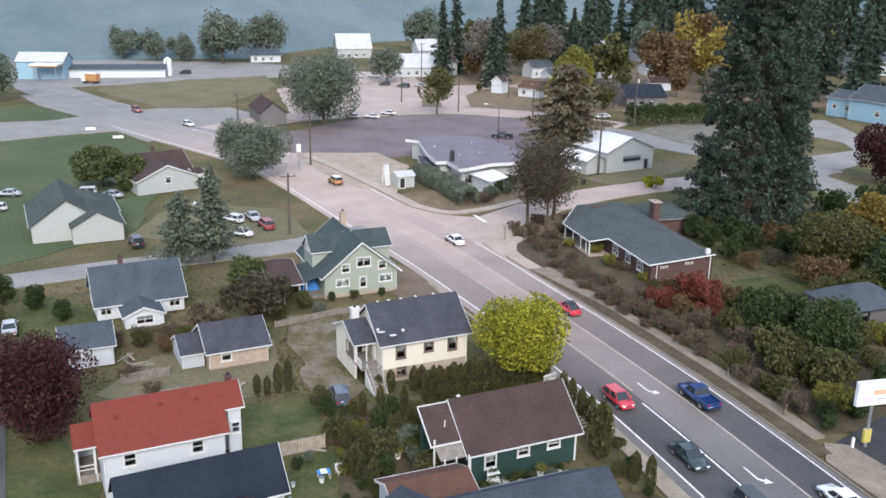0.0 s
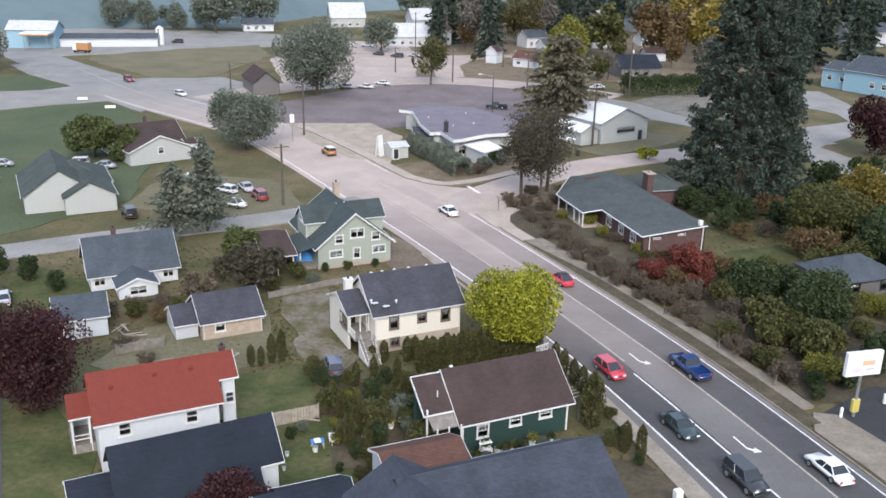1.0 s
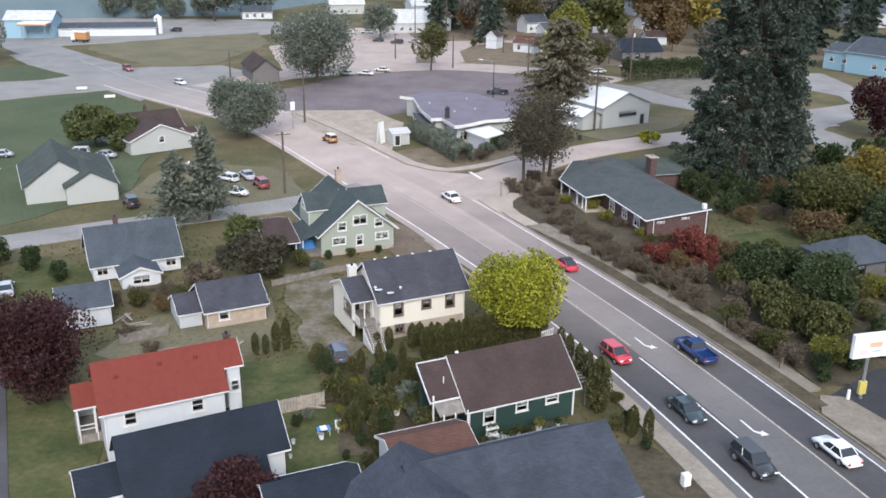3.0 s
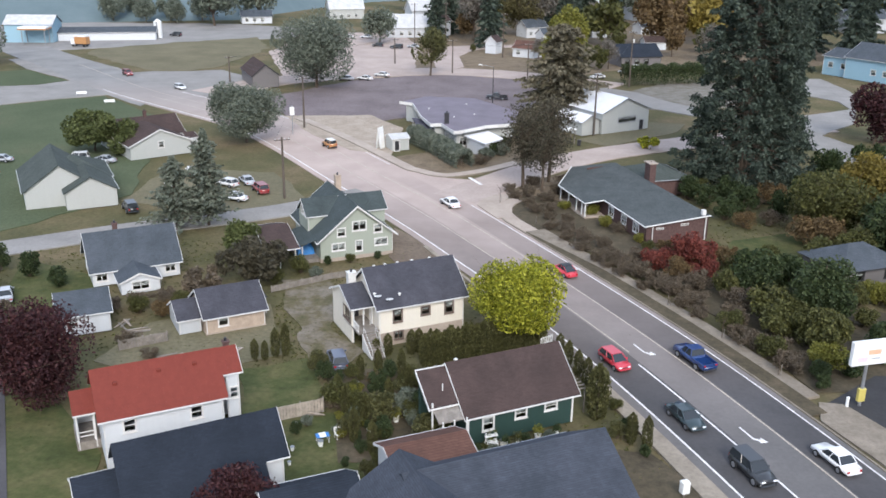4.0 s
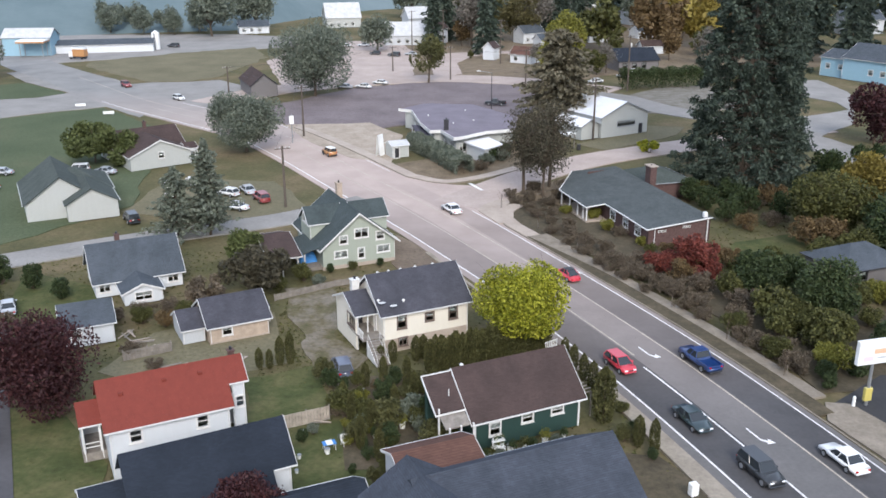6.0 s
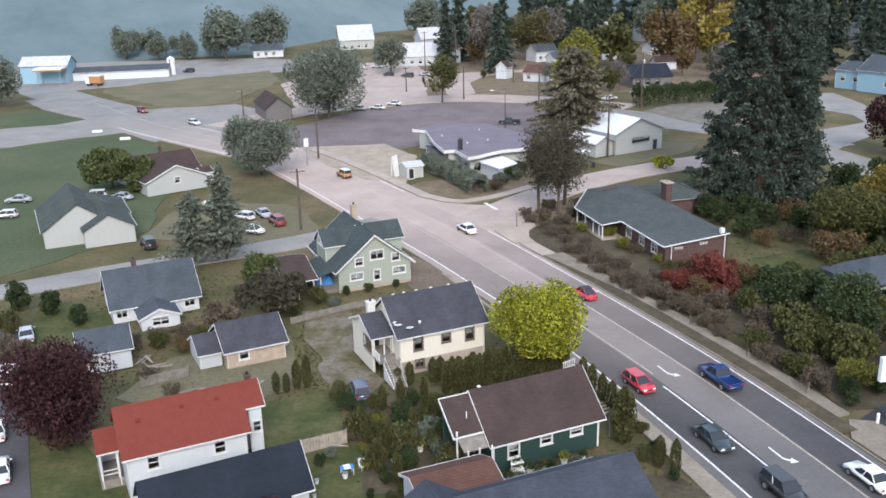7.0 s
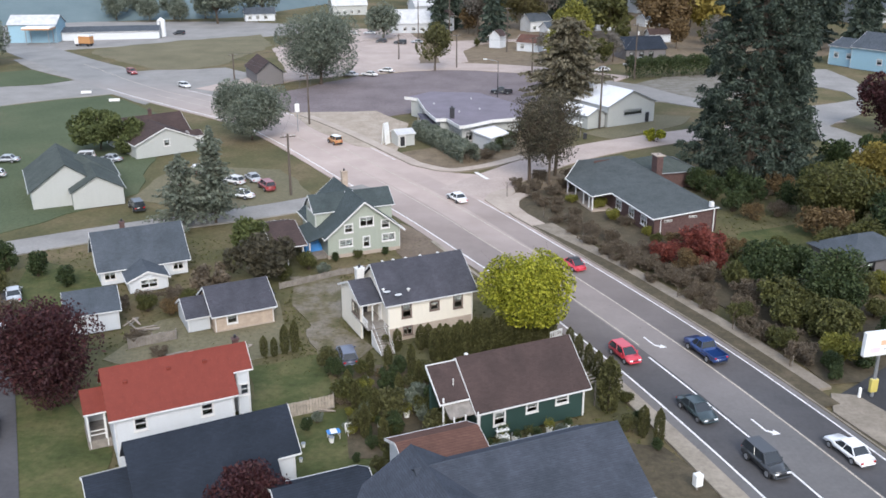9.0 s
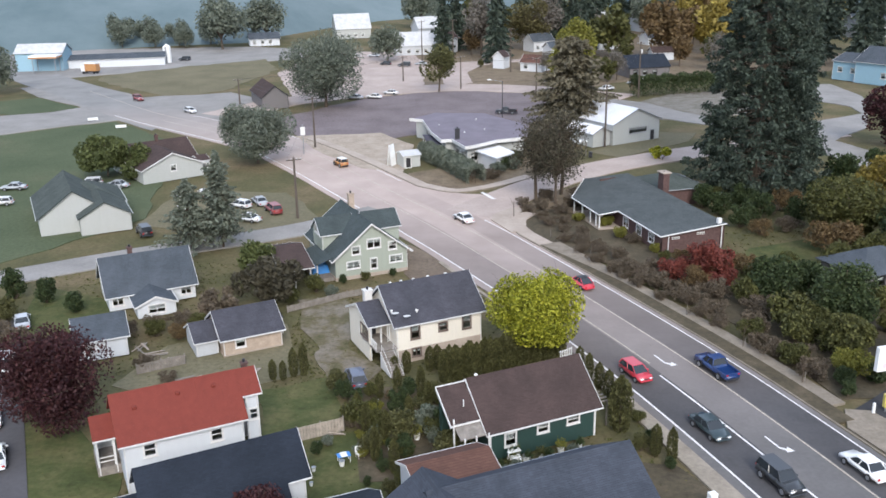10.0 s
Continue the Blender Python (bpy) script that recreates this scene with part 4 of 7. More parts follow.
h = thing("house", pose(-23.25, 58.95, 0, 0, 0, 27), "low house with a dark navy shingle roof", "house")
gable(h, I4, 13.2, 6.2, 3.1, 6.0, SIDE["white"], SHIN["navy"], TW, 0.4, [("r", 2.4, 1.0, 1.0, 1.1)], rakes="r", gutters="b")
part("gutter", boxed(11.25, -0.11, 2.97, 13.2, -0.01, 3.08), TW, h)
put(part("catslide_roof", extruded([(-3.0, 0.3), (0.06, 3.16), (0.06, 3.0), (-3.0, 0.14)], 0.0, 11.2), SHIN["navy"], h, "long lower roof slope"), I4)
part("lower_wall", boxed(0.4, -2.2, -0.1, 10.8, 0.3, 0.9), SIDE["white"], h)
gable(h, pose(-3.2, 0.2, 0), 3.6, 5.0, 2.6, 4.0, SIDE["white"], SHIN["navy"], TW, 0.25, skip="r")

h = thing("house", pose(0.1, 52.2, 0, 0, 0, 23.2), "wide house with a weathered grey shingle roof", "house")
gable(h, I4, 17.3, 11.2, 3.0, 6.5, SIDE["grey"], SHIN["grey"], trim_grey, 0.4, [("r", 4, 1, 1.4, 1.2)], rakes="")
gable(h, pose(6.4, -3.5, 0, 0, 0, 90), 12.0, 11.0, 3.2, 6.7, SIDE["grey"], SHIN["grey"], trim_grey, 0.4, skip="", rakes="")
gable(h, pose(-9.6, 6.6, 0), 7.5, 6.0, 3.2, 4.8, SIDE["white"], SHIN["navy"], TW, 0.3, skip="r")

h = thing("shed", pose(-2.9, 62.6, 0, 0, 0, 23), "garden shed with a rusty brown roof and white wall", "shed")
gable(h, I4, 7.4, 5.0, 3.0, 4.0, SIDE["white"], SHIN["rust"], TW, 0.3, [("l", 1.6, 0.9, 1.2, 1.1)])

h = thing("house", pose(-43.3, 107.9, 0, 0, 0, 26.4), "white cottage with a slate grey roof", "house")
gable(h, I4, 11.6, 9.0, 1.9, 5.9, SIDE["white"], SHIN["slate"], TW, 0.4, [("f", 0.5, 0.7, 1.2, 0.85, (("v", 0.5),)), ("f", 9.0, 0.7, 1.2, 0.85, (("v", 0.5),))])
gable(h, pose(8.1, -4.2, 0, 0, 0, 90), 8.0, 5.2, 1.6, 2.7, SIDE["white"], SHIN["slate"], TW, 0.3, [("l", 1.2, 0.5, 1.9, 0.95, PAIR)], skip="r")
chimney(h, I4, 4.2, 5.2, 5.2, 6.5, 0.6, 0.6)

h = thing("shed", pose(-41.6, 93.0, 0, 0, 0, 24), "white outbuilding with a slate grey roof", "shed")
gable(h, I4, 6.0, 6.6, 2.4, 4.2, SIDE["white"], SHIN["slate"], TW, 0.3, [("f", 0.9, 1.1, 1.0, 0.8)])

h = thing("house", pose(-65.1, 140.0, 0, 0, 0, 26), "white house with twin gables and a grey roof", "house")
gable(h, pose(11.4, 0.2, 0, 0, 0, 90), 16.5, 11.6, 2.8, 6.9, SIDE["pale"], SHIN["moss"], SIDE["pale"], 0.4, rakes="")
gable(h, pose(14.1, -2.6, 0, 0, 0, 90), 10.0, 8.4, 2.8, 5.2, SIDE["pale"], SHIN["moss"], SIDE["pale"], 0.35, skip="r", rakes="")
hip(h, pose(3.0, 6.0, 0), 11.4, 12.0, 2.8, 2.9, SIDE["pale"], SHIN["moss"], SIDE["pale"], 0.4)

h = thing("house", pose(-58.9, 172.6, 0, 0, 0, 36), "pale house with a brown roof", "house")
gable(h, pose(12.8, 0.0, 0, 0, 0, 90), 10.0, 12.8, 2.7, 5.5, SIDE["pale"], SHIN["brown"], TW, 0.4, [("l", 5.4, 1.9, 1.0, 1.1)], skip="r", rakes="l")
gable(h, pose(-0.6, 6.5, 0), 14.6, 11.0, 2.8, 5.9, SIDE["pale"], SHIN["brown"], TW, 0.4)
gable(h, pose(12.4, 2.4, 0), 2.6, 4.4, 2.5, 3.3, SIDE["white"], SHIN["brown"], TW, 0.2, [("f", 0.5, 0.8, 1.0, 1.0)], skip="l")
chimney(h, I4, 7.6, 12.0, 5.2, 6.9, 0.6, 0.6)

h = thing("restaurant", pose(3.6, 182.0, 0), "low roadside restaurant with a flat mauve roof edged in white", "building")
HOME = Matrix.Translation((-3.6, -182.0, 0))
OUTLINE = [(-8.9, 214.5), (-5.8, 212.5), (-3.6, 198.0), (-1.4, 189.5), (0.8, 190.0), (3.4, 182.5), (4.8, 183.3), (10.0, 188.5), (16.5, 191.0), (18.0, 205.0), (8.5, 221.0), (-3.0, 222.5)]
bm = bmesh.new()
prism(bm, OUTLINE, 4.0, 4.3)
put(part("roof", bm, mauve_felt, h), HOME)
for i, (a, c) in enumerate(zip(OUTLINE, OUTLINE[1:] + OUTLINE[:1])):
    a, c = Vector(a), Vector(c)
    turn = math.degrees(math.atan2(c.y - a.y, c.x - a.x))
    put(part("fascia", boxed(-0.06, -0.14, 3.85, (c - a).length + 0.06, -0.01, 4.5 if i < 8 else 4.36), TW if i < 8 else casing_brown, h), HOME @ pose(a.x, a.y, 0, 0, 0, turn))
INNER = [(-7.4, 214.2), (-5.0, 211.8), (-2.8, 198.2), (-0.6, 190.6), (1.4, 190.8), (3.9, 184.0), (9.6, 189.5), (15.6, 191.9), (17.0, 204.6), (8.0, 219.8), (-2.8, 221.2)]
for i, (a, c) in enumerate(zip(INNER, INNER[1:] + INNER[:1])):
    a, c = Vector(a), Vector(c)
    q = (c - a).length
    m = HOME @ pose(a.x, a.y, 0, 0, 0, math.degrees(math.atan2(c.y - a.y, c.x - a.x)))
    n = int(q / 3.4) if i in (1, 2, 4, 5) else 0
    holes = [(0.9 + (q - 1.0) * k / n, 0.9, min(1.9, (q - 1.4) / n - 0.5), 1.7) for k in range(n)]
    put(part("wall", wall_panel(q, 4.0, holes), SIDE["pale"], h), m)
    for u, z, w, hh in holes:
        window_in(h, m, u, z, w, hh, TW, (("v", 0.5),))
put(part("canopy_roof", extruded([(0.0, 2.7), (3.2, 3.0), (3.2, 2.85), (0.0, 2.55)], 0.0, 13.0), SHIN["mauve"], h, "low canopy roof along the wall"), HOME @ pose(-1.0, 190.2, 0, 0, 0, 98.5) @ pose(0, -0.4, 0))
for x in (0.3, 4.4, 8.5, 12.6):
    put(part("canopy_post", boxed(x, 3.0, 0, x + 0.14, 3.14, 2.9), TW, h), HOME @ pose(-1.0, 190.2, 0, 0, 0, 98.5) @ pose(0, -0.4, 0))
bm = bmesh.new()
prism(bm, [(5.4, 184.9), (10.6, 189.2), (13.2, 182.5), (9.4, 177.6)], 2.9, 3.15)
put(part("annex_roof", bm, metal_white, h, "white metal annex roof"), HOME)
bm = bmesh.new()
prism(bm, [(6.0, 184.7), (10.4, 188.4), (12.6, 182.6), (9.4, 178.5)], 0.0, 2.9)
put(part("annex", bm, SIDE["white"], h), HOME)
chimney(h, HOME, 1.9, 191.0, 4.2, 6.4, 1.0, 0.9, dark_metal)
for x, y in ((-2.0, 206.0), (6.5, 212.0), (3.5, 197.0), (8.0, 200.0)):
    roof_vent(h, HOME, x, y, 4.35)

h = thing("shed", pose(-9.2, 183.2, 0, 0, 0, 24), "small white shed beside a hedge", "shed")
gable(h, I4, 4.0, 4.2, 2.5, 3.2, SIDE["pale"], SHIN["dull"], TW, 0.2, [], [("f", 0.5, 1.0, 2.0, 0.0, dark_metal)])

h = thing("barn", pose(48.6, 208.6, 0, 0, 0, 121), "pale metal workshop with a white roof", "workshop")
gable(h, I4, 22.0, 14.4, 4.6, 7.6, SIDE["pale"], metal_white, trim_grey, 0.4, [("l", 4.5, 2.2, 5.0, 1.0, (("v", 0.25), ("v", 0.5), ("v", 0.75)))], [("l", 10.8, 1.1, 2.2, 0.0, dark_metal)])
gable(h, pose(0.8, 13.8, 0), 10.0, 5.6, 3.0, 4.4, SIDE["pale"], metal_white, trim_grey, 0.3, skip="f")

h = thing("house", pose(30.3, 126.9, 0, 0, 0, 105.3), "long low red brick house with a grey roof", "house")
BACK = 10.6


def slope(y):
    """Height of the long front roof slope above a place y towards the highway."""
    return 2.8 - 0.094 * y


bm = bmesh.new()
front = [bm.verts.new((x, y, slope(y))) for x, y in ((0, 0), (14, 0), (14, 3.3), (25, 3.3), (34, -2.8), (32.6, -BACK), (0, -BACK))]
rear = [bm.verts.new((x, -BACK - 0.5, slope(-BACK) - 0.22)) for x in (0, 32.6)]
bm.faces.new(front)
bm.faces.new((front[6], front[5], rear[1], rear[0]))
EAVES = [(p.co.copy(), q.co.copy()) for p, q in zip(front[:5], front[1:5])] + [(front[6].co.copy(), front[0].co.copy())]
bmesh.ops.recalc_face_normals(bm, faces=bm.faces)
bmesh.ops.solidify(bm, geom=bm.faces[:], thickness=0.15)
part("roof", bm, SHIN["low_grey"], h)
for p, q in EAVES:
    part("gutter", tubed(p - Vector((0, 0, 0.02)), q - Vector((0, 0, 0.02)), 0.1, seg=6), TW, h)
PLAN = [(0.5, -BACK), (0.5, -0.5), (24.0, -0.5), (31.0, -4.5), (31.8, -BACK)]
for i, ((xa, ya), (xb, yb)) in enumerate(zip(PLAN, PLAN[1:] + PLAN[:1])):
    q = math.hypot(xb - xa, yb - ya)
    m = pose(xb, yb, 0, 0, 0, math.degrees(math.atan2(ya - yb, xa - xb)))
    holes = {0: [(1.6, 2.1, 1.2, 0.26), (5.6, 2.45, 1.2, 0.26)], 1: [(11.0, 0.8, 1.6, 1.3), (15.5, 0.9, 1.5, 1.2), (19.5, 0.9, 1.6, 1.2)]}.get(i, [])
    cutat = [((0, 0, 2.66), Vector((-0.094, 0, 1)).normalized())] if i == 0 else [((0, 0, 2.62), Vector((0, 0, 1)))] if i in (1, 2) else [((0, 0, 3.55), Vector((0, 0, 1)))]
    put(part("wall", wall_panel(q, 3.8, holes, slopes=cutat), brick, h), m)
    for u, z, w, hh in holes:
        window_in(h, m, u, z, w, hh, TW, PAIR)
for x in (14.3, 15.6, 17.8, 21.0, 24.4):
    part("porch_post", boxed(x, 2.9, 0, x + 0.18, 3.08, 2.4), TW, h)
part("porch_deck", boxed(14.0, -0.4, -0.1, 24.6, 3.2, 0.2), concrete, h)
part("downpipe", tubed((0.2, -BACK + 0.6, 0), (0.2, -BACK + 0.6, 3.6), 0.09), TW, h)
part("downpipe", tubed((0.2, -1.4, 0), (0.2, -1.4, 2.7), 0.07), TW, h)
part("roof_box", soft_box(0.5, -BACK + 0.5, 3.7, 1.1, -BACK + 1.1, 4.5, 0.05), TW, h, "white vent box on the roof")
hip(h, pose(22.5, -20.7, 0), 10.2, 9.9, 2.9, 1.9, brick, SHIN["moss"], trim_grey, 0.4)
chimney(h, I4, 21.6, -11.8, 0.0, 6.2, 1.8, 1.1)
part("chimney_cap", boxed(20.5, -12.6, 6.36, 22.7, -11.0, 6.52), concrete, h)

h = thing("house", pose(52.0, 109.5, 0, 0, 0, 20), "house with a dark slate roof among shrubs", "house")
hip(h, I4, 11.0, 8.6, 2.6, 2.2, SIDE["umber"], SHIN["slate"], dark_metal, 0.5, [("f", 2, 1, 1.4, 1.1), ("f", 7, 1, 1.4, 1.1)])

h = thing("house", pose(121.0, 295.0, 0, 0, 0, -58), "two-storey light blue house with white trim", "house")
gable(h, I4, 15.0, 13.0, 5.8, 8.0, SIDE["blue"], SHIN["slate"], TW, 0.4, [("f", 2.0, 2.6, 1.4, 1.4), ("f", 6.5, 2.6, 1.4, 1.4)])
gable(h, pose(8.5, -1.2, 0, 0, 0, 0), 24.0, 15.0, 6.4, 10.6, SIDE["blue"], SHIN["slate"], TW, 0.5, [("f", 9.0, 2.2, 1.5, 1.5), ("f", 13.0, 2.2, 1.5, 1.5), ("l", 7, 7.0, 1.8, 1.4)])

# buildings far off
FAR = [("house", 59, 303, 14, 15, 12, 3.2, 6.8, "umber", "navy", "dark-walled house with a dark blue roof"),
       ("house", -88, 420, 15, 14, 10, 3.0, 5.5, "white", "slate", "white house by far trees"),
       ("hall", -52, 446, 14, 17, 15, 4.5, 11.0, "pale", "dull", "large hall with a white metal roof"),
       ("house", -21, 376, 6, 20, 14, 3.8, 8.6, "grey", "dull", "wide white house past the car park"),
       ("house", -12, 404, 24, 11, 9, 8.0, 12.5, "grey", "dull", "tall white house past the car park"),
       ("cottage", 25.0, 325.5, -32, 9, 7.5, 3.0, 5.4, "white", "rust", "small white cottage with a dark red roof"),
       ("cottage", 20.2, 331.0, 60, 5.5, 5, 4.0, 6.2, "white", "brown", "small tall white cottage under trees"),
       ("cottage", 1.5, 380, 64, 8, 7, 6.0, 9.0, "white", "brown", "small white cottage under trees"),
       ("cottage", 35, 380, 30, 11, 8, 4.0, 7.0, "white", "slate", "small white cottage under trees"),
       ("cottage", 40, 362, 30, 9, 6, 3.4, 5.6, "white", "slate", "small white cottage under trees"),
       ("cottage", 76, 347, 10, 9, 6, 2.8, 4.8, "white", "brown", "small white cottage under trees"),
       ("cottage", 62, 384, 15, 9, 7, 3.0, 5.4, "white", "brown", "small white cottage under trees"),
       ("cottage", 85, 398, 25, 9, 7, 3.0, 5.4, "white", "slate", "small white cottage under trees"),
       ("house", 80, 462, 100, 14, 10, 7.0, 11.5, "white", "slate", "white house among far trees"),
       ("house", 93, 456, 20, 15, 11, 5.0, 9.0, "grey", "slate", "white house among far trees"),
       ("house", 178, 412, 10, 20, 12, 6.0, 10.0, "grey", "slate", "grey house among dark trees"),
       ("shed", -44, 258.0, 112, 17, 8, 3.2, 6.4, "umber", "brown", "dark shed beside a large tree")]
for nm, x, y, yaw, L, W, ze, zr, s, r, lab in FAR:
    h = thing(nm, pose(x, y, 0, 0, 0, yaw), lab, nm)
    gable(h, I4, L, W, ze, zr, SIDE[s], SHIN[r], dark_metal if s == "umber" else TW, 0.4,
          [("f", 1.5 + 3.4 * i, 1.0, 1.3, 1.3) for i in range(int((L - 3) / 3.4))] + ([("f", 1.5 + 3.4 * i, 4.2, 1.3, 1.3) for i in range(int((L - 3) / 3.4))] if ze > 5.9 else []))
h = thing("barn", pose(-160, 346, 0, 0, 0, 4), "long pale blue metal barn", "barn")
gable(h, I4, 18, 12, 6.5, 9.5, SIDE["blue"], SHIN["dull"], trim_grey, 0.4, ribs=1.5)
h = thing("warehouse", pose(-143, 352, 0, 0, 0, 12), "low white farm building", "building")
gable(h, I4, 36, 10, 3.0, 4.6, SIDE["white"], SHIN["slate"], TW, 0.4)
h = thing("canopy", pose(-152, 340, 0, 0, 0, 4), "flat fuel canopy on posts", "canopy")
part("canopy_roof", soft_box(0, 0, 5.2, 10, 7, 6.2, 0.1), plastic_white, h)
part("canopy_band", soft_box(-0.04, -0.04, 5.25, 10.04, 7.04, 5.75, 0.02), CAR["orange"], h, "orange fascia band")
for x in (1, 9):
    for y in (1, 6):
        part("post", tubed((x, y, 0), (x, y, 5.25), 0.16), trim_grey, h)
h = thing("silo", pose(-109, 366, 0), "white cylindrical storage tank", "tank")
bm = tubed((0, 0, 0), (0, 0, 6.2), 1.5, seg=20)
tube(bm, (0, 0, 6.2), (0, 0, 7.2), 1.5, 0.2, seg=20)
part("shell", bm, plastic_white, h)
part("ladder", boxed(-0.3, -1.6, 0, 0.3, -1.52, 6.2), trim_grey, h)

# ---- trees and shrubs ----


def leaf_mesh(name, mat, parent, pts, size, rng, tilt=1.0, aspect=0.6, ways=None):
    """Many single leaves or sprays: a quad at each point, turned its own way (or along its given way)."""
    n = len(pts)
    if ways is None:
        ways = rng.normal(size=(n, 3))
        ways[:, 2] *= tilt
    ways = ways / np.linalg.norm(ways, axis=1, keepdims=True)
    side = np.cross(ways, rng.normal(size=(n, 3)))
    side /= np.linalg.norm(side, axis=1, keepdims=True)
    s = (size * rng.uniform(0.6, 1.4, n))[:, None]
    a, c = ways * s, side * s * aspect
    co = np.stack([pts - a, pts - c * 0.9 - a * 0.1, pts + a, pts + c - a * 0.1], 1).reshape(-1, 3)
    me = bpy.data.meshes.new(name)
    me.from_pydata(co.tolist(), [], np.arange(4 * n).reshape(-1, 4).tolist())
    me.materials.append(mat)
    ob = new(name, me)
    ob.parent = parent
    return ob


def crown_points(rng, n, h0, h1, r, lobes, squash=1.0, shell=0.55):
    """Points in lobed clumps that fill an uneven crown between two heights."""
    mid, half = (h0 + h1) / 2, (h1 - h0) / 2
    out = []
    cs = []
    for i in range(lobes):
        d = rng.normal(size=3)
        d /= np.linalg.norm(d)
        k = rng.uniform(0.3, 0.84)
        cs.append((d[0] * r * k, d[1] * r * k, mid + d[2] * half * k, rng.uniform(0.28, 0.48) * min(r, half * 1.2)))
    for x, y, z, q in cs:
        m = n // lobes
        d = rng.normal(size=(m, 3))
        d /= np.linalg.norm(d, axis=1, keepdims=True)
        rad = q * rng.uniform(shell, 1.08, m)[:, None]
        out.append(d * rad * (1, 1, squash) + (x, y, z))
    pts = np.concatenate(out)
    q = np.sqrt((pts[:, 0] / r) ** 2 + (pts[:, 1] / r) ** 2 + ((pts[:, 2] - mid) / half) ** 2)
    far = q > 1.0
    keep = (1.0 + 0.25 * (q[far] - 1)) / q[far]
    pts[far] = (pts[far] - (0, 0, mid)) * keep[:, None] + (0, 0, mid)
    return pts, cs


def broadleaf(name, label, x, y, h, r, leaf, n=5000, size=0.3, lobes=16, foot=0.25, seed=1, thin=1.0, category="tree", group=""):
    """A tapered trunk, limbs out to every clump, and a crown of single leaves."""
    rng = np.random.default_rng(seed)
    ob = thing(name, pose(x, y, -0.05, 0, 0, seed * 47 % 360), label, category, group)
    pts, cs = crown_points(rng, n, h * foot, h, r, lobes)
    bm = bmesh.new()
    tr = max(0.06, h * 0.022)
    fork = h * (foot + 0.12)
    tube(bm, (0, 0, 0), (0.05 * h * 0.3, 0, fork), tr, tr * 0.7, 8)
    tube(bm, (0.05 * h * 0.3, 0, fork), (0, 0.1, h * 0.8), tr * 0.7, tr * 0.15, 7)
    for cx, cy, cz, q in cs:
        base = Vector((0.015 * h, 0, fork * rng.uniform(0.8, 1.5)))
        tip = Vector((cx, cy, cz))
        elbow = base.lerp(tip, 0.5) + Vector((0, 0, 0.08 * h))
        tube(bm, base, elbow, tr * 0.4, tr * 0.25, 5)
        tube(bm, elbow, tip, tr * 0.25, tr * 0.08, 5)
        for _ in range(3 if n > 4000 else 0):
            tube(bm, tip, tip + Vector(rng.normal(size=3)) * q * 0.6, tr * 0.09, tr * 0.03, 4)
    part("trunk", bm, bark, ob)
    leaf_mesh("crown", LEAF[leaf], ob, pts, size, rng)
    return ob


def conifer(name, label, x, y, h, r, leaf="fir", step=0.55, seed=1, foot=0.06, size=0.6, per=7, droop=0.25, dense=7, group="", fill=1.0, power=0.75, aspect=0.45, limbs=1.2):
    """A straight tapered trunk with whorls of drooping branches, each set with needle sprays."""
    rng = np.random.default_rng(seed)
    ob = thing(name, pose(x, y, -0.05, 0, 0, seed * 61 % 360), label, "tree", group)
    bm = bmesh.new()
    tube(bm, (0, 0, 0), (0, 0, h * 0.97), h * 0.016, 0.02, 8)
    pts, ways = [], []
    z = h * foot
    while z < h * 0.985:
        k = (z - h * foot) / (h * (1 - foot))
        reach = r * (1 - k) ** power * (0.75 + 0.25 * math.sin(z * 1.7 + seed)) + 0.15
        turn = rng.uniform(0, 6.28)
        for i in range(per):
            if rng.uniform() > fill:
                continue
            a = turn + 6.28 * i / per + rng.uniform(-0.3, 0.3)
            n = reach * rng.uniform(0.6, 1.12)
            tip = np.array((math.cos(a) * n, math.sin(a) * n, z - droop * n + rng.uniform(-0.2, 0.3)))
            root = np.array((0, 0, z))
            if n > limbs:
                tube(bm, root, tip, 0.02 + n * 0.011, 0.012, 4)
            m = max(2, int(n * dense / 2.2))
            s = rng.uniform(0.22, 1.03, m)[:, None]
            p = root + (tip - root) * s
            sp = rng.normal(size=(m, 3)) * (0.12 * n * (1.15 - s)) + rng.normal(size=(m, 3)) * 0.12
            pts.append(p + sp * (1, 1, 0.5))
            w = (tip - root)[None, :] / n * 0.9 + rng.normal(size=(m, 3)) * 0.55
            w[:, 2] -= 0.25
            ways.append(w)
        z += step * (1 - 0.45 * k) * rng.uniform(0.8, 1.2)
    part("trunk", bm, bark, ob)
    leaf_mesh("crown", LEAF[leaf], ob, np.concatenate(pts), size, rng, aspect=aspect, ways=np.concatenate(ways))
    return ob


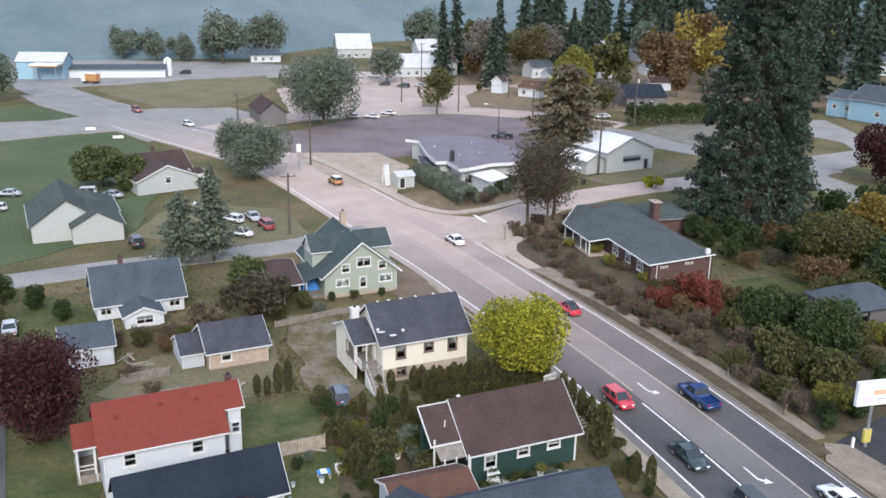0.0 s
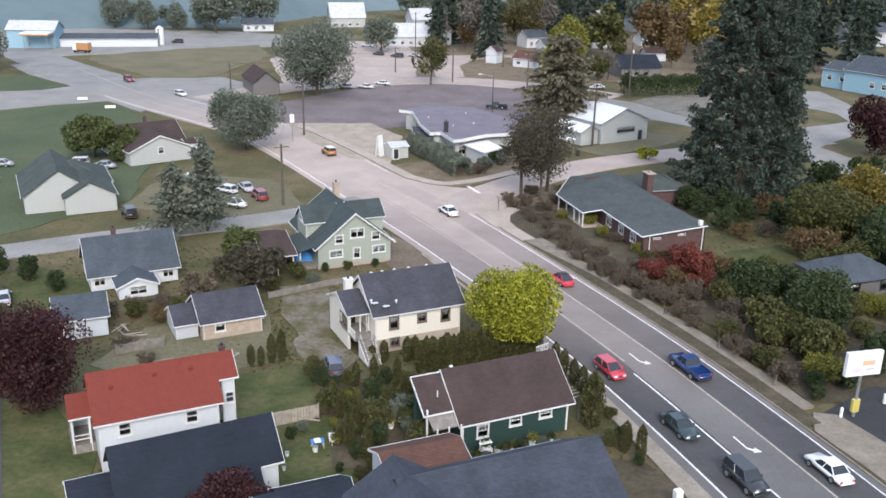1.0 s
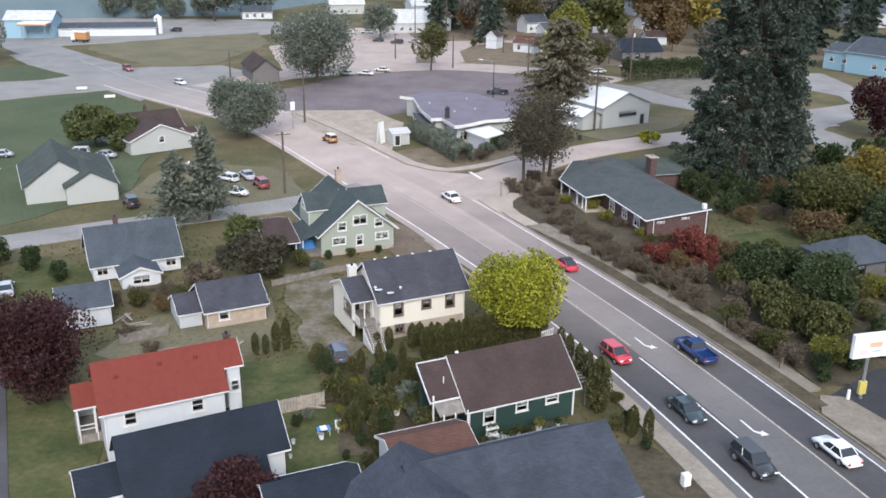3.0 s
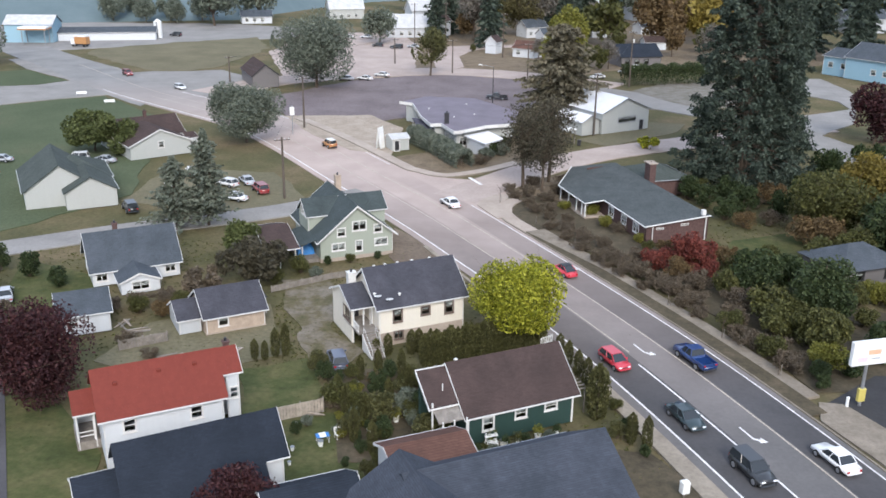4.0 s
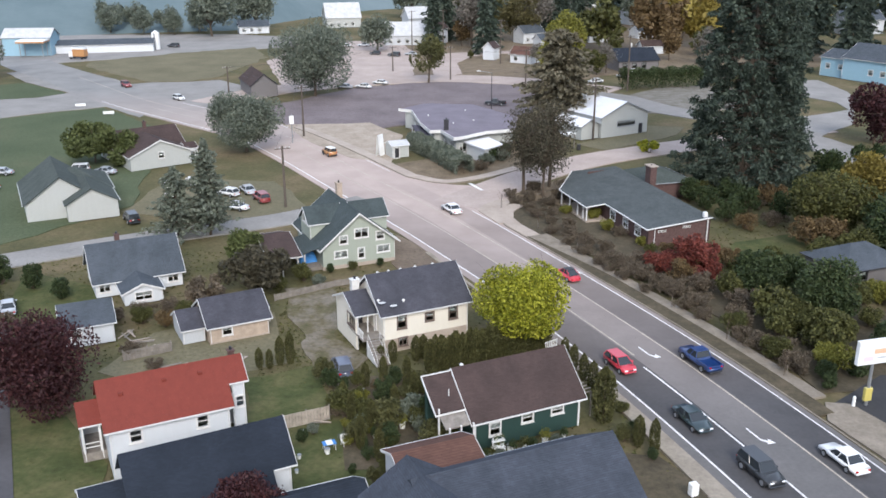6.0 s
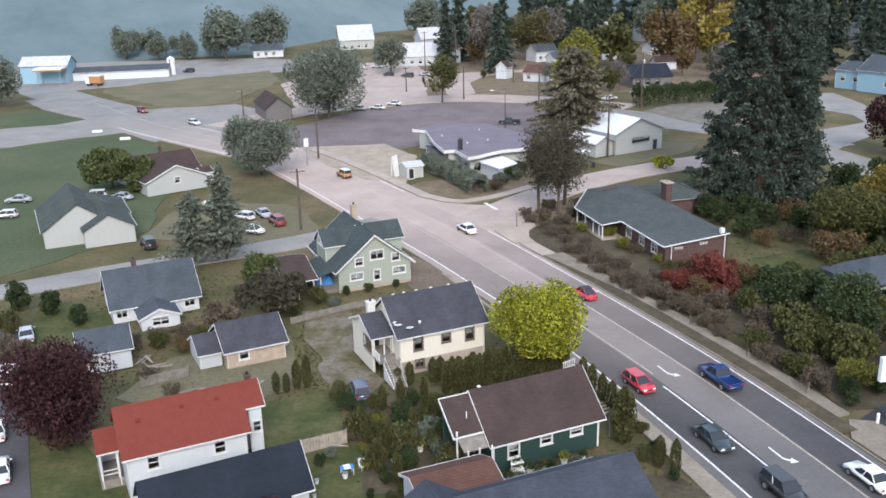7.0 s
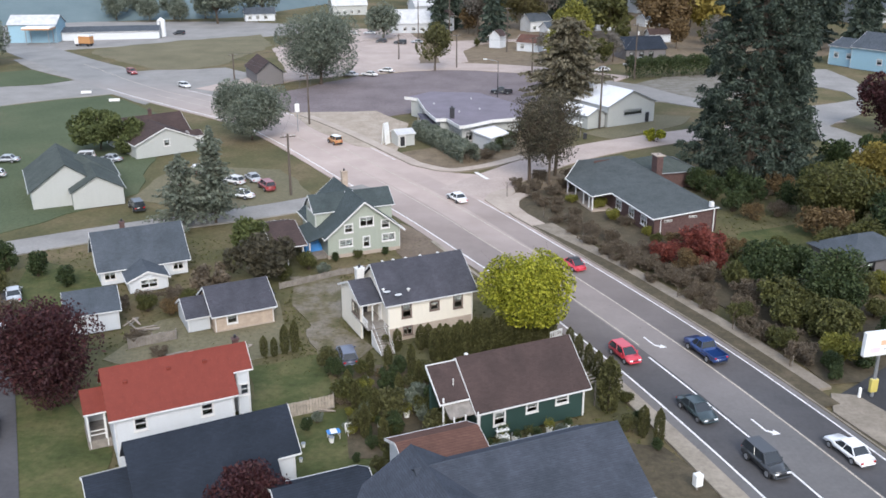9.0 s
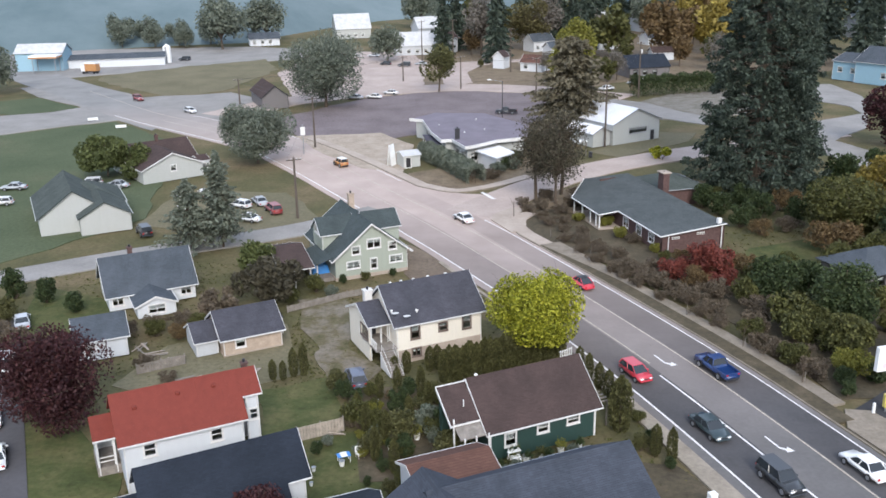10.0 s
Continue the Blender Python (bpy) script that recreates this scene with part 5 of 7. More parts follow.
def clumped_fir(name, label, x, y, h, r, seed=1, size=0.34, clumps=900, per=60, power=0.4):
    """A big old fir: limbs at all heights that end in soft hanging clumps of needle sprays."""
    rng = np.random.default_rng(seed)
    ob = thing(name, pose(x, y, -0.05, 0, 0, seed * 61 % 360), label, "tree")
    bm = bmesh.new()
    tube(bm, (0, 0, 0), (0, 0, h * 0.97), h * 0.016, 0.02, 8)
    pts, ways = [], []
    for i in range(clumps):
        k = (i / clumps) ** 1.15
        z = h * (0.02 + 0.96 * k)
        edge = r * (1 - k) ** power * (0.84 + 0.16 * math.sin(z * 0.55 + seed) * math.sin(z * 0.21))
        a = i * 2.39996 + rng.uniform(-0.3, 0.3)
        d = edge * rng.uniform(0.35, 1.05) ** 0.6
        q = rng.uniform(0.9, 1.9) * (0.5 + 0.5 * (1 - k))
        c = np.array((math.cos(a) * d, math.sin(a) * d, z - 0.12 * d))
        if i % 3 == 0:
            tube(bm, (0, 0, z + 0.1 * d), c, 0.03 + d * 0.008, 0.015, 4)
        p = rng.normal(size=(per, 3))
        p /= np.linalg.norm(p, axis=1, keepdims=True)
        p *= rng.uniform(0.45, 1.05, per)[:, None] * q * (1, 1, 0.62)
        p[:, 2] -= 0.18 * (p[:, 0] ** 2 + p[:, 1] ** 2) / q
        pts.append(c + p)
        w = p * 0.8 + rng.normal(size=(per, 3)) * 0.5
        w[:, 2] -= 0.4
        ways.append(w)
    part("trunk", bm, bark, ob)
    leaf_mesh("crown", LEAF["fir"], ob, np.concatenate(pts), size, rng, aspect=0.4, ways=np.concatenate(ways))
    return ob


def column(name, label, x, y, h, r, leaf="arbor", n=1300, seed=1, group="", size=0.16):
    """A clipped columnar evergreen, dense to the ground."""
    rng = np.random.default_rng(seed)
    ob = thing(name, pose(x, y, -0.05, 0, 0, seed * 31), label, "shrub", group)
    part("trunk", tubed((0, 0, 0), (0, 0, h * 0.8), 0.07, 0.02, 6), bark, ob)
    z = rng.uniform(0, 1, n) ** 0.85
    prof = np.sqrt(np.clip(1 - np.abs(2 * z - 0.9) ** 3.2, 0.03, 1)) * 0.82
    a = rng.uniform(0, 6.28, n)
    rad = r * prof * rng.uniform(0.7, 1.12, n) * (1 + 0.12 * np.sin(a * 5 + z * 9))
    pts = np.stack([np.cos(a) * rad, np.sin(a) * rad, z * h], 1)
    ways = np.stack([np.cos(a) * 0.4, np.sin(a) * 0.4, np.ones(n)], 1) + rng.normal(size=(n, 3)) * 0.35
    leaf_mesh("crown", LEAF[leaf], ob, pts, size, rng, ways=ways)
    return ob


def shrub(name, label, x, y, h, r, leaf, n=1600, size=0.2, lobes=9, seed=1, group=""):
    """Several stems from the ground under a low crown."""
    rng = np.random.default_rng(seed)
    ob = thing(name, pose(x, y, -0.05, 0, 0, seed * 77), label, "shrub", group)
    n, size = int(n * 0.7), size * 1.16
    pts, cs = crown_points(rng, n, 0.05 * h, h, r, lobes, shell=0.5)
    pts[:, 2] = np.abs(pts[:, 2]) + 0.03
    bm = bmesh.new()
    for cx, cy, cz, q in cs:
        tube(bm, (cx * 0.15, cy * 0.15, 0), (cx, cy, max(cz, 0.3)), 0.05, 0.015, 5)
    part("stem", bm, bark, ob)
    leaf_mesh("crown", LEAF[leaf], ob, pts, size, rng)
    return ob


def hedge(name, label, line, h, w, leaf="arbor", n=5000, seed=3, size=0.16):
    """A clipped hedge along a line."""
    rng = np.random.default_rng(seed)
    ob = thing(name, pose(*line[0], -0.05), label, "hedge")
    P = [Vector(p) - Vector(line[0]) for p in line]
    seg = [(a, c, (c - a).length) for a, c in zip(P, P[1:])]
    tot = sum(s[2] for s in seg)
    bm = bmesh.new()
    pts = []
    for a, c, q in seg:
        m = int(n * q / tot)
        t = rng.uniform(0, 1, m)
        d = (c - a).normalized()
        nn = np.array((-d.y, d.x))
        ang = rng.uniform(0, math.pi, m)
        rad = rng.uniform(0.75, 1.08, m)
        across = np.sign(np.cos(ang)) * np.abs(np.cos(ang)) ** 0.5 * w / 2 * rad
        up = np.sin(ang) ** 0.5 * h * rad * (1 + 0.06 * np.sin(t * q * 1.3))
        base = np.array(a)[None, :] + np.array(c - a)[None, :] * t[:, None]
        pts.append(np.column_stack([base + nn * across[:, None], np.maximum(up, 0.03)]))
        for i in range(int(q / 0.9) + 1):
            p = a + d * min(q, i * 0.9)
            tube(bm, (*p, 0), (*p, h * 0.8), 0.05, 0.02, 5)
    part("stem", bm, bark, ob)
    leaf_mesh("crown", LEAF[leaf], ob, np.concatenate(pts), size, rng)
    return ob


def again(ob, x, y, s=1.0, yaw=0.0, sz=None, label="", z=-0.05):
    o = copy_thing(ob, pose(x, y, z, 0, 0, yaw) @ Matrix.Diagonal((s, s, sz or s, 1)))
    if label:
        o["label"] = label
    return o


# near and middle distance
broadleaf("tree", "rounded lime-yellow tree beside the highway", 9.3, 94.2, 9.8, 5.3, "lime", 30000, 0.165, 80, 0.12, 3)
clumped_fir("fir_tree", "towering dark fir behind the brick house", 54.5, 160.5, 60, 13.0, 4, 0.36, 1250, 66, 0.55)
clumped_fir("fir_tree", "tall dark fir behind the brick house", 62.0, 171.0, 56, 8.5, 9, 0.36, 700, 60, 0.6)
for x, y, hh, sd in ((15.2, 157.0, 15.4, 12), (20.2, 161.5, 16.2, 15), (18.4, 155.2, 12.0, 17)):
    broadleaf("pine_tree", "broad dark pine at the street corner", x, y, hh, 5.0, "pine", 5200, 0.17, 40, 0.26, sd, group="corner pines")
conifer("spruce_tree", "blotchy tan conifer behind the corner pines", 28.6, 215.5, 22.5, 12.5, "tan", seed=16, step=1.1, per=12, dense=15, size=0.58, foot=0.1, droop=0.1, power=0.4)
broadleaf("tree", "yellow-green tree with thinning leaves", 35.0, 258.0, 24, 7.6, "citron", 8000, 0.42, 18, 0.15, 18)
broadleaf("tree", "tall yellow-green roadside tree", 37.0, 278.0, 22, 7.5, "citron", 7000, 0.42, 20, 0.2, 19)
broadleaf("tree", "large hazy grey-green tree by the gravel lot", -34.0, 258.0, 22, 12.0, "grey_green", 24000, 0.3, 44, 0.06, 22)
broadleaf("tree", "round grey-green tree beside the highway", -40.0, 190.0, 13.5, 8.4, "grey_green", 20000, 0.24, 34, 0.1, 23)
conifer("pine_tree", "grey-green pine between back yards", -39.0, 132.5, 11.4, 5.4, "grey_green", seed=24, step=0.45, per=9, dense=18, size=0.3, foot=0.12, droop=0.0)
conifer("pine_tree", "slender grey-green pine between back yards", -34.6, 134.0, 15.0, 5.6, "grey_green", seed=25, step=0.45, per=9, dense=18, size=0.3, foot=0.12, droop=0.0)
broadleaf("tree", "dark plum-leaved tree beside the back lane", -37.8, 79.0, 11.0, 5.6, "plum", 26000, 0.16, 60, 0.0, 26)
broadleaf("tree", "dark plum-leaved tree below the viewpoint", -14.6, 58.4, 6.2, 3.4, "plum", 9000, 0.14, 22, 0.15, 27)
shrub("shrub", "rounded brown leafless shrub behind the garage", -23.4, 111.0, 6.4, 4.4, "pine", 8000, 0.24, 16, 28)
shrub("shrub", "yellow-green shrub beside the carport", -26.4, 118.5, 6.0, 4.2, "moss", 5200, 0.24, 14, 29)
shrub("shrub", "brown bare shrub beside the garage", -29.0, 107.0, 3.6, 3.2, "twig", 2500, 0.2, 12, 30)
broadleaf("tree", "yellow-green tree at the field edge", -68.5, 181.0, 8.4, 6.6, "moss", 9000, 0.3, 18, 0.05, 31)
broadleaf("tree", "dark green tree at the field edge", -62.6, 178.5, 7.6, 5.0, "moss", 6000, 0.3, 16, 0.05, 32)
shrub("shrub", "dark rounded shrub by the white house", -70.5, 160.0, 3.2, 2.6, "green", 1800, 0.24, 9, 33)

broadleaf("tree", "broad olive-yellow tree behind the brick house lawn", 59.0, 132.5, 10.0, 6.6, "olive", 13000, 0.26, 44, 0.04, 34)
broadleaf("tree", "amber autumn tree behind the lawn", 69.5, 141.5, 11.0, 5.6, "amber", 9000, 0.28, 36, 0.05, 35)
broadleaf("tree", "dense dark green tree near the highway", 45.4, 100.0, 9.0, 4.3, "green", 10000, 0.2, 40, 0.03, 37)
broadleaf("tree", "bushy dark green tree near the highway", 40.6, 109.0, 5.8, 3.8, "green", 8000, 0.19, 36, 0.03, 38)
broadleaf("tree", "bushy yellow-green tree near the highway", 42.6, 92.8, 4.4, 3.6, "olive", 8000, 0.19, 36, 0.03, 39)
broadleaf("tree", "small red-leaved maple beside the brick house", 34.6, 117.5, 5.2, 3.6, "red", 7000, 0.18, 34, 0.1, 40)
broadleaf("tree", "olive-green tree beside the dark-roofed house", 64.0, 123.0, 9.0, 5.5, "green", 9000, 0.26, 36, 0.04, 36)

# evergreens in rows between the cream and green houses
colm = column("columnar_evergreen", "dark columnar evergreen in a row", 15.6, 77.2, 5.6, 1.2, seed=40, group="columnar evergreens", n=1850)
for x, y, s, sz, a in ((16.2, 80.8, 0.62, 0.66, 40), (15.6, 83.6, 0.5, 0.56, 80), (15.0, 85.8, 0.46, 0.52, 120), (14.3, 88.0, 0.46, 0.52, 10), (13.6, 90.0, 0.44, 0.5, 60),
                       (19.1, 71.4, 0.44, 0.62, 200), (18.0, 72.7, 0.5, 0.55, 90),
                       (-19.0, 88.7, 0.4, 0.42, 10), (-17.9, 88.6, 0.36, 0.4, 70), (-16.9, 89.4, 0.46, 0.6, 140), (-15.9, 89.8, 0.46, 0.66, 220),
                       (-7.4, 84.2, 0.4, 0.5, 77), (-5.6, 84.6, 0.4, 0.6, 122), (-3.2, 84.4, 0.42, 0.62, 160), (-9.2, 79.6, 0.4, 0.56, 280), (-4.2, 78.4, 0.4, 0.6, 320), (-2.4, 81.2, 0.42, 0.6, 20),
                       (-6.2, 75.2, 0.42, 0.62, 70), (-7.0, 72.4, 0.42, 0.62, 172), (-0.4, 81.6, 0.44, 0.62, 332), (-8.2, 76.8, 0.4, 0.6, 252), (-5.2, 70.4, 0.44, 0.6, 292),
                       (-6.2, 90.4, 0.42, 0.32, 15), (-4.9, 90.0, 0.46, 0.46, 75), (-2.4, 90.4, 0.5, 0.52, 135), (-1.6, 90.9, 0.5, 0.5, 45)):
    again(colm, x, y, s, a, sz)
for i in range(27):
    u = i / 26
    again(colm, -0.9 + 12.5 * u + 0.12 * (i % 3), 87.6 + 5.8 * u - 0.15 * (i % 2), 0.58 + 0.04 * (i % 3), i * 67, 0.66 + 0.03 * ((i * 7) % 4), "olive-brown columnar evergreen in a tall hedge row")
hedge("hedge", "rounded grey-green hedge beside the restaurant", [(-5.0, 193.0), (1.0, 180.5), (5.2, 170.0)], 3.3, 3.8, "grey_green", 24000, 42, 0.17)
hedge("hedge", "clipped dark hedge along the street", [(53.0, 268.0), (74.0, 272.5), (92, 274)], 5.6, 3.4, "green", 16000, 43, 0.24)
hedge("hedge", "dark hedge behind the restaurant annex", [(9.5, 180), (14.5, 186)], 2.6, 2.4, "green", 2500, 44, 0.22)
shrub("shrub", "bright yellow shrub by the workshop yard", 44.0, 187.5, 2.8, 3.6, "lime", 2200, 0.28, 9, 45)

# the garden between the red-roofed and brown-roofed houses
kinds = [shrub("shrub", "dark green rounded garden shrub", -0.6, 77.0, 3.0, 1.6, "green", 4496, 0.115, 24, 50, "garden shrubs"),
         shrub("shrub", "olive-green leafy garden shrub", -9.0, 78.6, 3.0, 1.8, "olive", 4150, 0.115, 23, 51, "garden shrubs"),
         shrub("shrub", "pale grey-green garden shrub", -2.4, 77.6, 2.6, 1.7, "grey_green", 3805, 0.115, 23, 52, "garden shrubs"),
         shrub("shrub", "dense upright evergreen garden shrub", -4.8, 75.6, 3.2, 1.7, "arbor", 4496, 0.115, 23, 53, "garden shrubs"),
         shrub("shrub", "bare brown twiggy shrub", 30.0, 108.0, 2.4, 2.4, "twig", 4400, 0.09, 20, 54, "garden shrubs"),
         shrub("shrub", "red-leaved autumn garden shrub", 30.0, 117.0, 3.2, 3.0, "red", 5535, 0.115, 25, 55, "garden shrubs"),
         shrub("shrub", "rust-brown autumn garden shrub", 36.0, 118.5, 3.4, 3.4, "rust", 5535, 0.115, 25, 56, "garden shrubs"),
         shrub("shrub", "yellow-green autumn garden shrub", 41.6, 87.8, 3.0, 2.4, "citron", 5535, 0.115, 25, 57, "garden shrubs")]
rs = random.Random(7)
for k, x, y, s in ((3, -11.9, 86.0, 0.7), (0, -11.0, 84.2, 0.7), (4, -9.8, 78.4, 0.8), (3, -7.4, 73.6, 1.0), (0, -4.4, 73.2, 1.0), (0, -5.3, 81.0, 1.1), (4, -3.0, 79.0, 0.8), (1, -6.8, 76.4, 0.9), (7, -8.0, 80.4, 0.7), (3, -1.8, 83.8, 0.8), (0, -4.4, 85.0, 0.8), (1, -1.6, 76.2, 1.1), (7, -6.6, 78.4, 0.5), (7, -7.5, 81.6, 0.45), (7, -8.6, 76.2, 0.4), (7, -6.4, 75.2, 0.4), (2, -1.8, 75.4, 0.8), (7, -8.2, 73.0, 0.35), (6, -5.6, 83.4, 0.6), (4, -8.9, 81.0, 0.7), (4, -4.6, 76.6, 0.7),
                   (0, 46.0, 140.0, 1.3), (0, 50.0, 144.5, 1.5), (0, 44.6, 147.0, 1.2), (4, 52.5, 137.5, 1.2), (0, 43.0, 151.5, 1.3), (6, 48.0, 136.0, 0.8), (0, 55.0, 141.0, 1.4),
                   (1, -8, 81.5, 0.7), (1, -5.4, 82.2, 0.7), (3, -3.2, 80.6, 0.8), (2, -0.8, 79.8, 0.7), (2, -7.2, 76.2, 0.7), (1, -4.2, 72.8, 0.6), (0, -6.8, 72.6, 0.5), (1, -1.2, 82.6, 0.7),
                   (2, -8.6, 73.6, 0.5), (2, -6.0, 78.0, 0.6), (1, -3.0, 83.4, 0.5), (3, -10.4, 80.4, 0.5), (1, 1.0, 84.0, 0.6), (0, 18.0, 74.4, 0.55), (3, 16.8, 73.4, 0.55), (1, 17.6, 78.6, 0.5), (0, 18.8, 70.4, 0.4),
                   (2, 5.2, 70.2, 0.5), (0, 8.4, 71.8, 0.45), (2, 10.6, 72.8, 0.4),
                   (4, 26.2, 116.5, 1.0), (4, 28.4, 111.6, 1.1), (4, 32.0, 104.6, 1.1), (4, 24.0, 122.0, 0.8), (4, 22.0, 127.5, 0.9), (4, 20.0, 133.0, 0.9), (4, 17.8, 139.0, 0.8), (4, 33.6, 110.0, 1.2),
                   (4, 35.0, 99.0, 1.2), (4, 37.5, 103.6, 1.3), (4, 23.4, 117.6, 0.7), (4, 26.6, 109.9, 0.7), (4, 34.2, 94.8, 0.9), (5, 33.4, 118.8, 0.9), (6, 40.0, 119.0, 0.7), (5, 35.4, 114.0, 0.9),
                   (6, 32.0, 113.8, 0.8), (1, 40.5, 113.0, 1.3), (1, 43.5, 117.5, 0.9), (0, 44.6, 108.5, 1.6), (1, 39.6, 99.5, 1.7),
                   (1, 41.8, 93.2, 1.1), (4, 37.6, 92.0, 0.8), (0, 43.6, 86.0, 0.9), (0, 47.6, 89.2, 1.4), (0, 47.2, 98.8, 0.9), (1, 50.5, 98.8, 0.8),
                   (0, 51.0, 92.0, 1.5), (7, 55.5, 96.0, 1.0), (1, 58.0, 99.0, 1.6), (1, 58.0, 121.0, 1.8), (1, 52.0, 118.5, 1.5), (6, 55.5, 126.0, 1.6),
                   (1, 46.5, 121.0, 0.8), (1, 72.0, 132.0, 2.6), (0, 66.5, 117.0, 2.6), (7, 66.0, 106.0, 1.6), (6, 71.5, 147.0, 2.0),
                   (0, 76.0, 158.0, 2.6), (0, 68.0, 155.0, 2.6), (6, 80.5, 141.0, 2.6), (7, 73.0, 141.0, 2.0), (0, 84.0, 131.0, 3.0), (4, 13.4, 150.4, 0.8), (4, 15.2, 146.4, 0.8), (7, 25.0, 141.5, 0.6), (7, 30.0, 128.2, 0.5),
                   (7, 21.0, 144.8, 0.5), (4, 27.6, 133.0, 0.8), (1, 46.6, 100.6, 1.1), (0, 49.0, 103.6, 1.0), (1, 52.0, 104.8, 1.0), (7, 55.0, 105.8, 1.0), (1, 58.5, 107.0, 1.1), (6, 36.6, 123.4, 0.7), (5, 38.6, 121.6, 0.6), (6, 33.0, 123.6, 0.6), (1, 30.4, 124.6, 0.6), (7, 26.2, 135.6, 0.6), (0, -6.2, 70.6, 0.6), (1, -4.6, 69.0, 0.55), (3, -5.4, 66.8, 0.6), (0, -7.4, 68.4, 0.45), (1, -3.2, 70.6, 0.6), (2, -11.6, 75.0, 0.4), (0, -12.4, 73.6, 0.4), (1, -7.2, 78.8, 0.8), (0, -9.6, 83.4, 0.7), (1, -8.2, 84.4, 0.8), (0, 49.5, 151.0, 1.3), (6, 56.0, 149.0, 1.1), (0, 61.5, 150.5, 1.4), (1, 46.0, 155.0, 1.0), (4, 53.0, 147.0, 1.0), (7, 47.6, 104.4, 0.9), (3, -0.4, 72.0, 1.3), (1, 0.6, 74.0, 1.2), (3, -0.2, 76.0, 1.3), (2, 1.0, 70.2, 0.5), (4, -38.4, 101.6, 0.7), (4, -35.8, 102.6, 0.8), (4, -40.6, 100.8, 0.5), (4, -32.6, 104.0, 0.8), (1, -30.6, 103.0, 0.6), (0, -14.6, 117.6, 0.45), (1, -11.6, 118.4, 0.45), (0, -8.0, 120.2, 0.4), (1, -17.8, 114.4, 0.8), (1, -20.4, 110.6, 0.7), (2, -15.6, 112.8, 0.6),
                   (0, -57.5, 113.8, 1.2), (0, -52.5, 112.0, 1.0), (0, -47.6, 108.6, 1.0), (3, -55.0, 105.6, 1.0), (0, -61.5, 110.0, 1.2), (1, -35.0, 100.6, 0.8), (6, -32.0, 99.6, 0.6), (0, -61.0, 101.0, 1.4),
                   (0, 39.4, 83.2, 0.6), (0, 40.0, 85.4, 0.7), (4, 37.6, 87.4, 0.9), (1, 36.4, 90.2, 0.9), (4, 35.4, 92.6, 0.8), (1, 34.2, 97.4, 0.9), (4, 31.6, 100.8, 0.8), (4, 30.2, 104.0, 0.8), (1, 39.0, 95.8, 1.3), (1, 41.2, 97.2, 1.4), (1, 36.8, 107.6, 1.2), (0, 46.0, 112.0, 1.2), (4, 25.0, 118.8, 1.0), (4, 27.0, 114.0, 1.1), (4, 29.4, 109.6, 1.0), (4, 24.8, 114.6, 0.8), (4, 22.6, 119.8, 0.8), (4, 20.8, 124.2, 0.8), (4, 19.2, 128.6, 0.8), (4, 17.4, 134.0, 0.8),
                   (4, 24.2, 125.6, 0.9), (4, 21.8, 130.6, 0.9), (4, 20.4, 137.0, 0.9), (4, 28.0, 120.8, 0.9), (4, 16.0, 142.6, 0.9), (4, 18.6, 143.4, 0.9), (4, 18.8, 149.4, 1.0), (4, 15.8, 151.6, 1.0),
                   (4, 20.8, 153.2, 1.1), (4, 17.2, 158.6, 1.0), (4, 22.6, 158.8, 1.1), (4, 12.8, 154.2, 0.9), (4, 8.4, 173.4, 0.9), (2, 9.6, 178.0, 1.0), (2, 13.0, 181.0, 1.0),
                   (4, -33.5, 92.0, 0.7), (4, -30.0, 88.5, 0.6), (1, -38.0, 97.8, 0.6), (4, -51.5, 97.5, 1.2)):
    if -11 < x < 2 and 66 < y < 87:
        s *= 0.72
    if k == 4 and x > 10 and y > 95:
        s *= 0.85 if y < 128 else 0.8
    again(kinds[k], x, y, s * rs.uniform(0.9, 1.1), rs.uniform(0, 360), s * rs.uniform(0.9, 1.15))

# tufts of grass and weeds over the yards
rng = np.random.default_rng(90)
spots = np.concatenate([rng.uniform((-60, 52), (26, 128), (7000, 2)), rng.uniform((-19, 84), (-8, 112), (900, 2)), rng.uniform((36, 88), (60, 140), (1500, 2))])
spots = np.repeat(spots, 3, axis=0) + rng.normal(size=(len(spots) * 3, 2)) * 0.14
weeds = leaf_mesh("grass_tufts", LEAF["olive"], None, np.column_stack([spots, rng.uniform(-0.14, -0.09, len(spots))]), 0.13, rng, tilt=0.5, aspect=0.8)
tagged(weeds, "tufts of yellowing grass and weeds", "grass", kind="stuff")

# trees of the distance
rs = random.Random(11)
firs = [conifer("fir_tree", "dark fir in the far woods", 130, 385, 38, 8, seed=61, step=1.3, per=6, dense=4, size=1.3, group="far firs", limbs=99),
        conifer("fir_tree", "dark fir in the far woods", 142, 400, 33, 7, seed=62, step=1.3, per=6, dense=4, size=1.3, group="far firs", limbs=99)]
broad = [broadleaf("tree", "golden autumn tree in the distance", 100, 420, 25, 10, "gold", 1800, 1.05, 26, 0.12, 63, group="far trees"),
         broadleaf("tree", "rust-coloured autumn tree in the distance", 118, 432, 26, 9, "rust", 1800, 1.05, 26, 0.1, 64, group="far trees"),
         broadleaf("tree", "bare grey-brown tree in the distance", 14, 372, 27, 9, "bare", 2300, 0.62, 30, 0.15, 65, group="far trees"),
         broadleaf("tree", "dark green tree in the distance", -98, 412, 26, 12, "grey_green", 4000, 0.7, 28, 0.06, 66, group="far trees"),
         broadleaf("tree", "olive tree in the distance", 64, 358, 20, 8, "olive", 1800, 1.0, 24, 0.12, 67, group="far trees")]
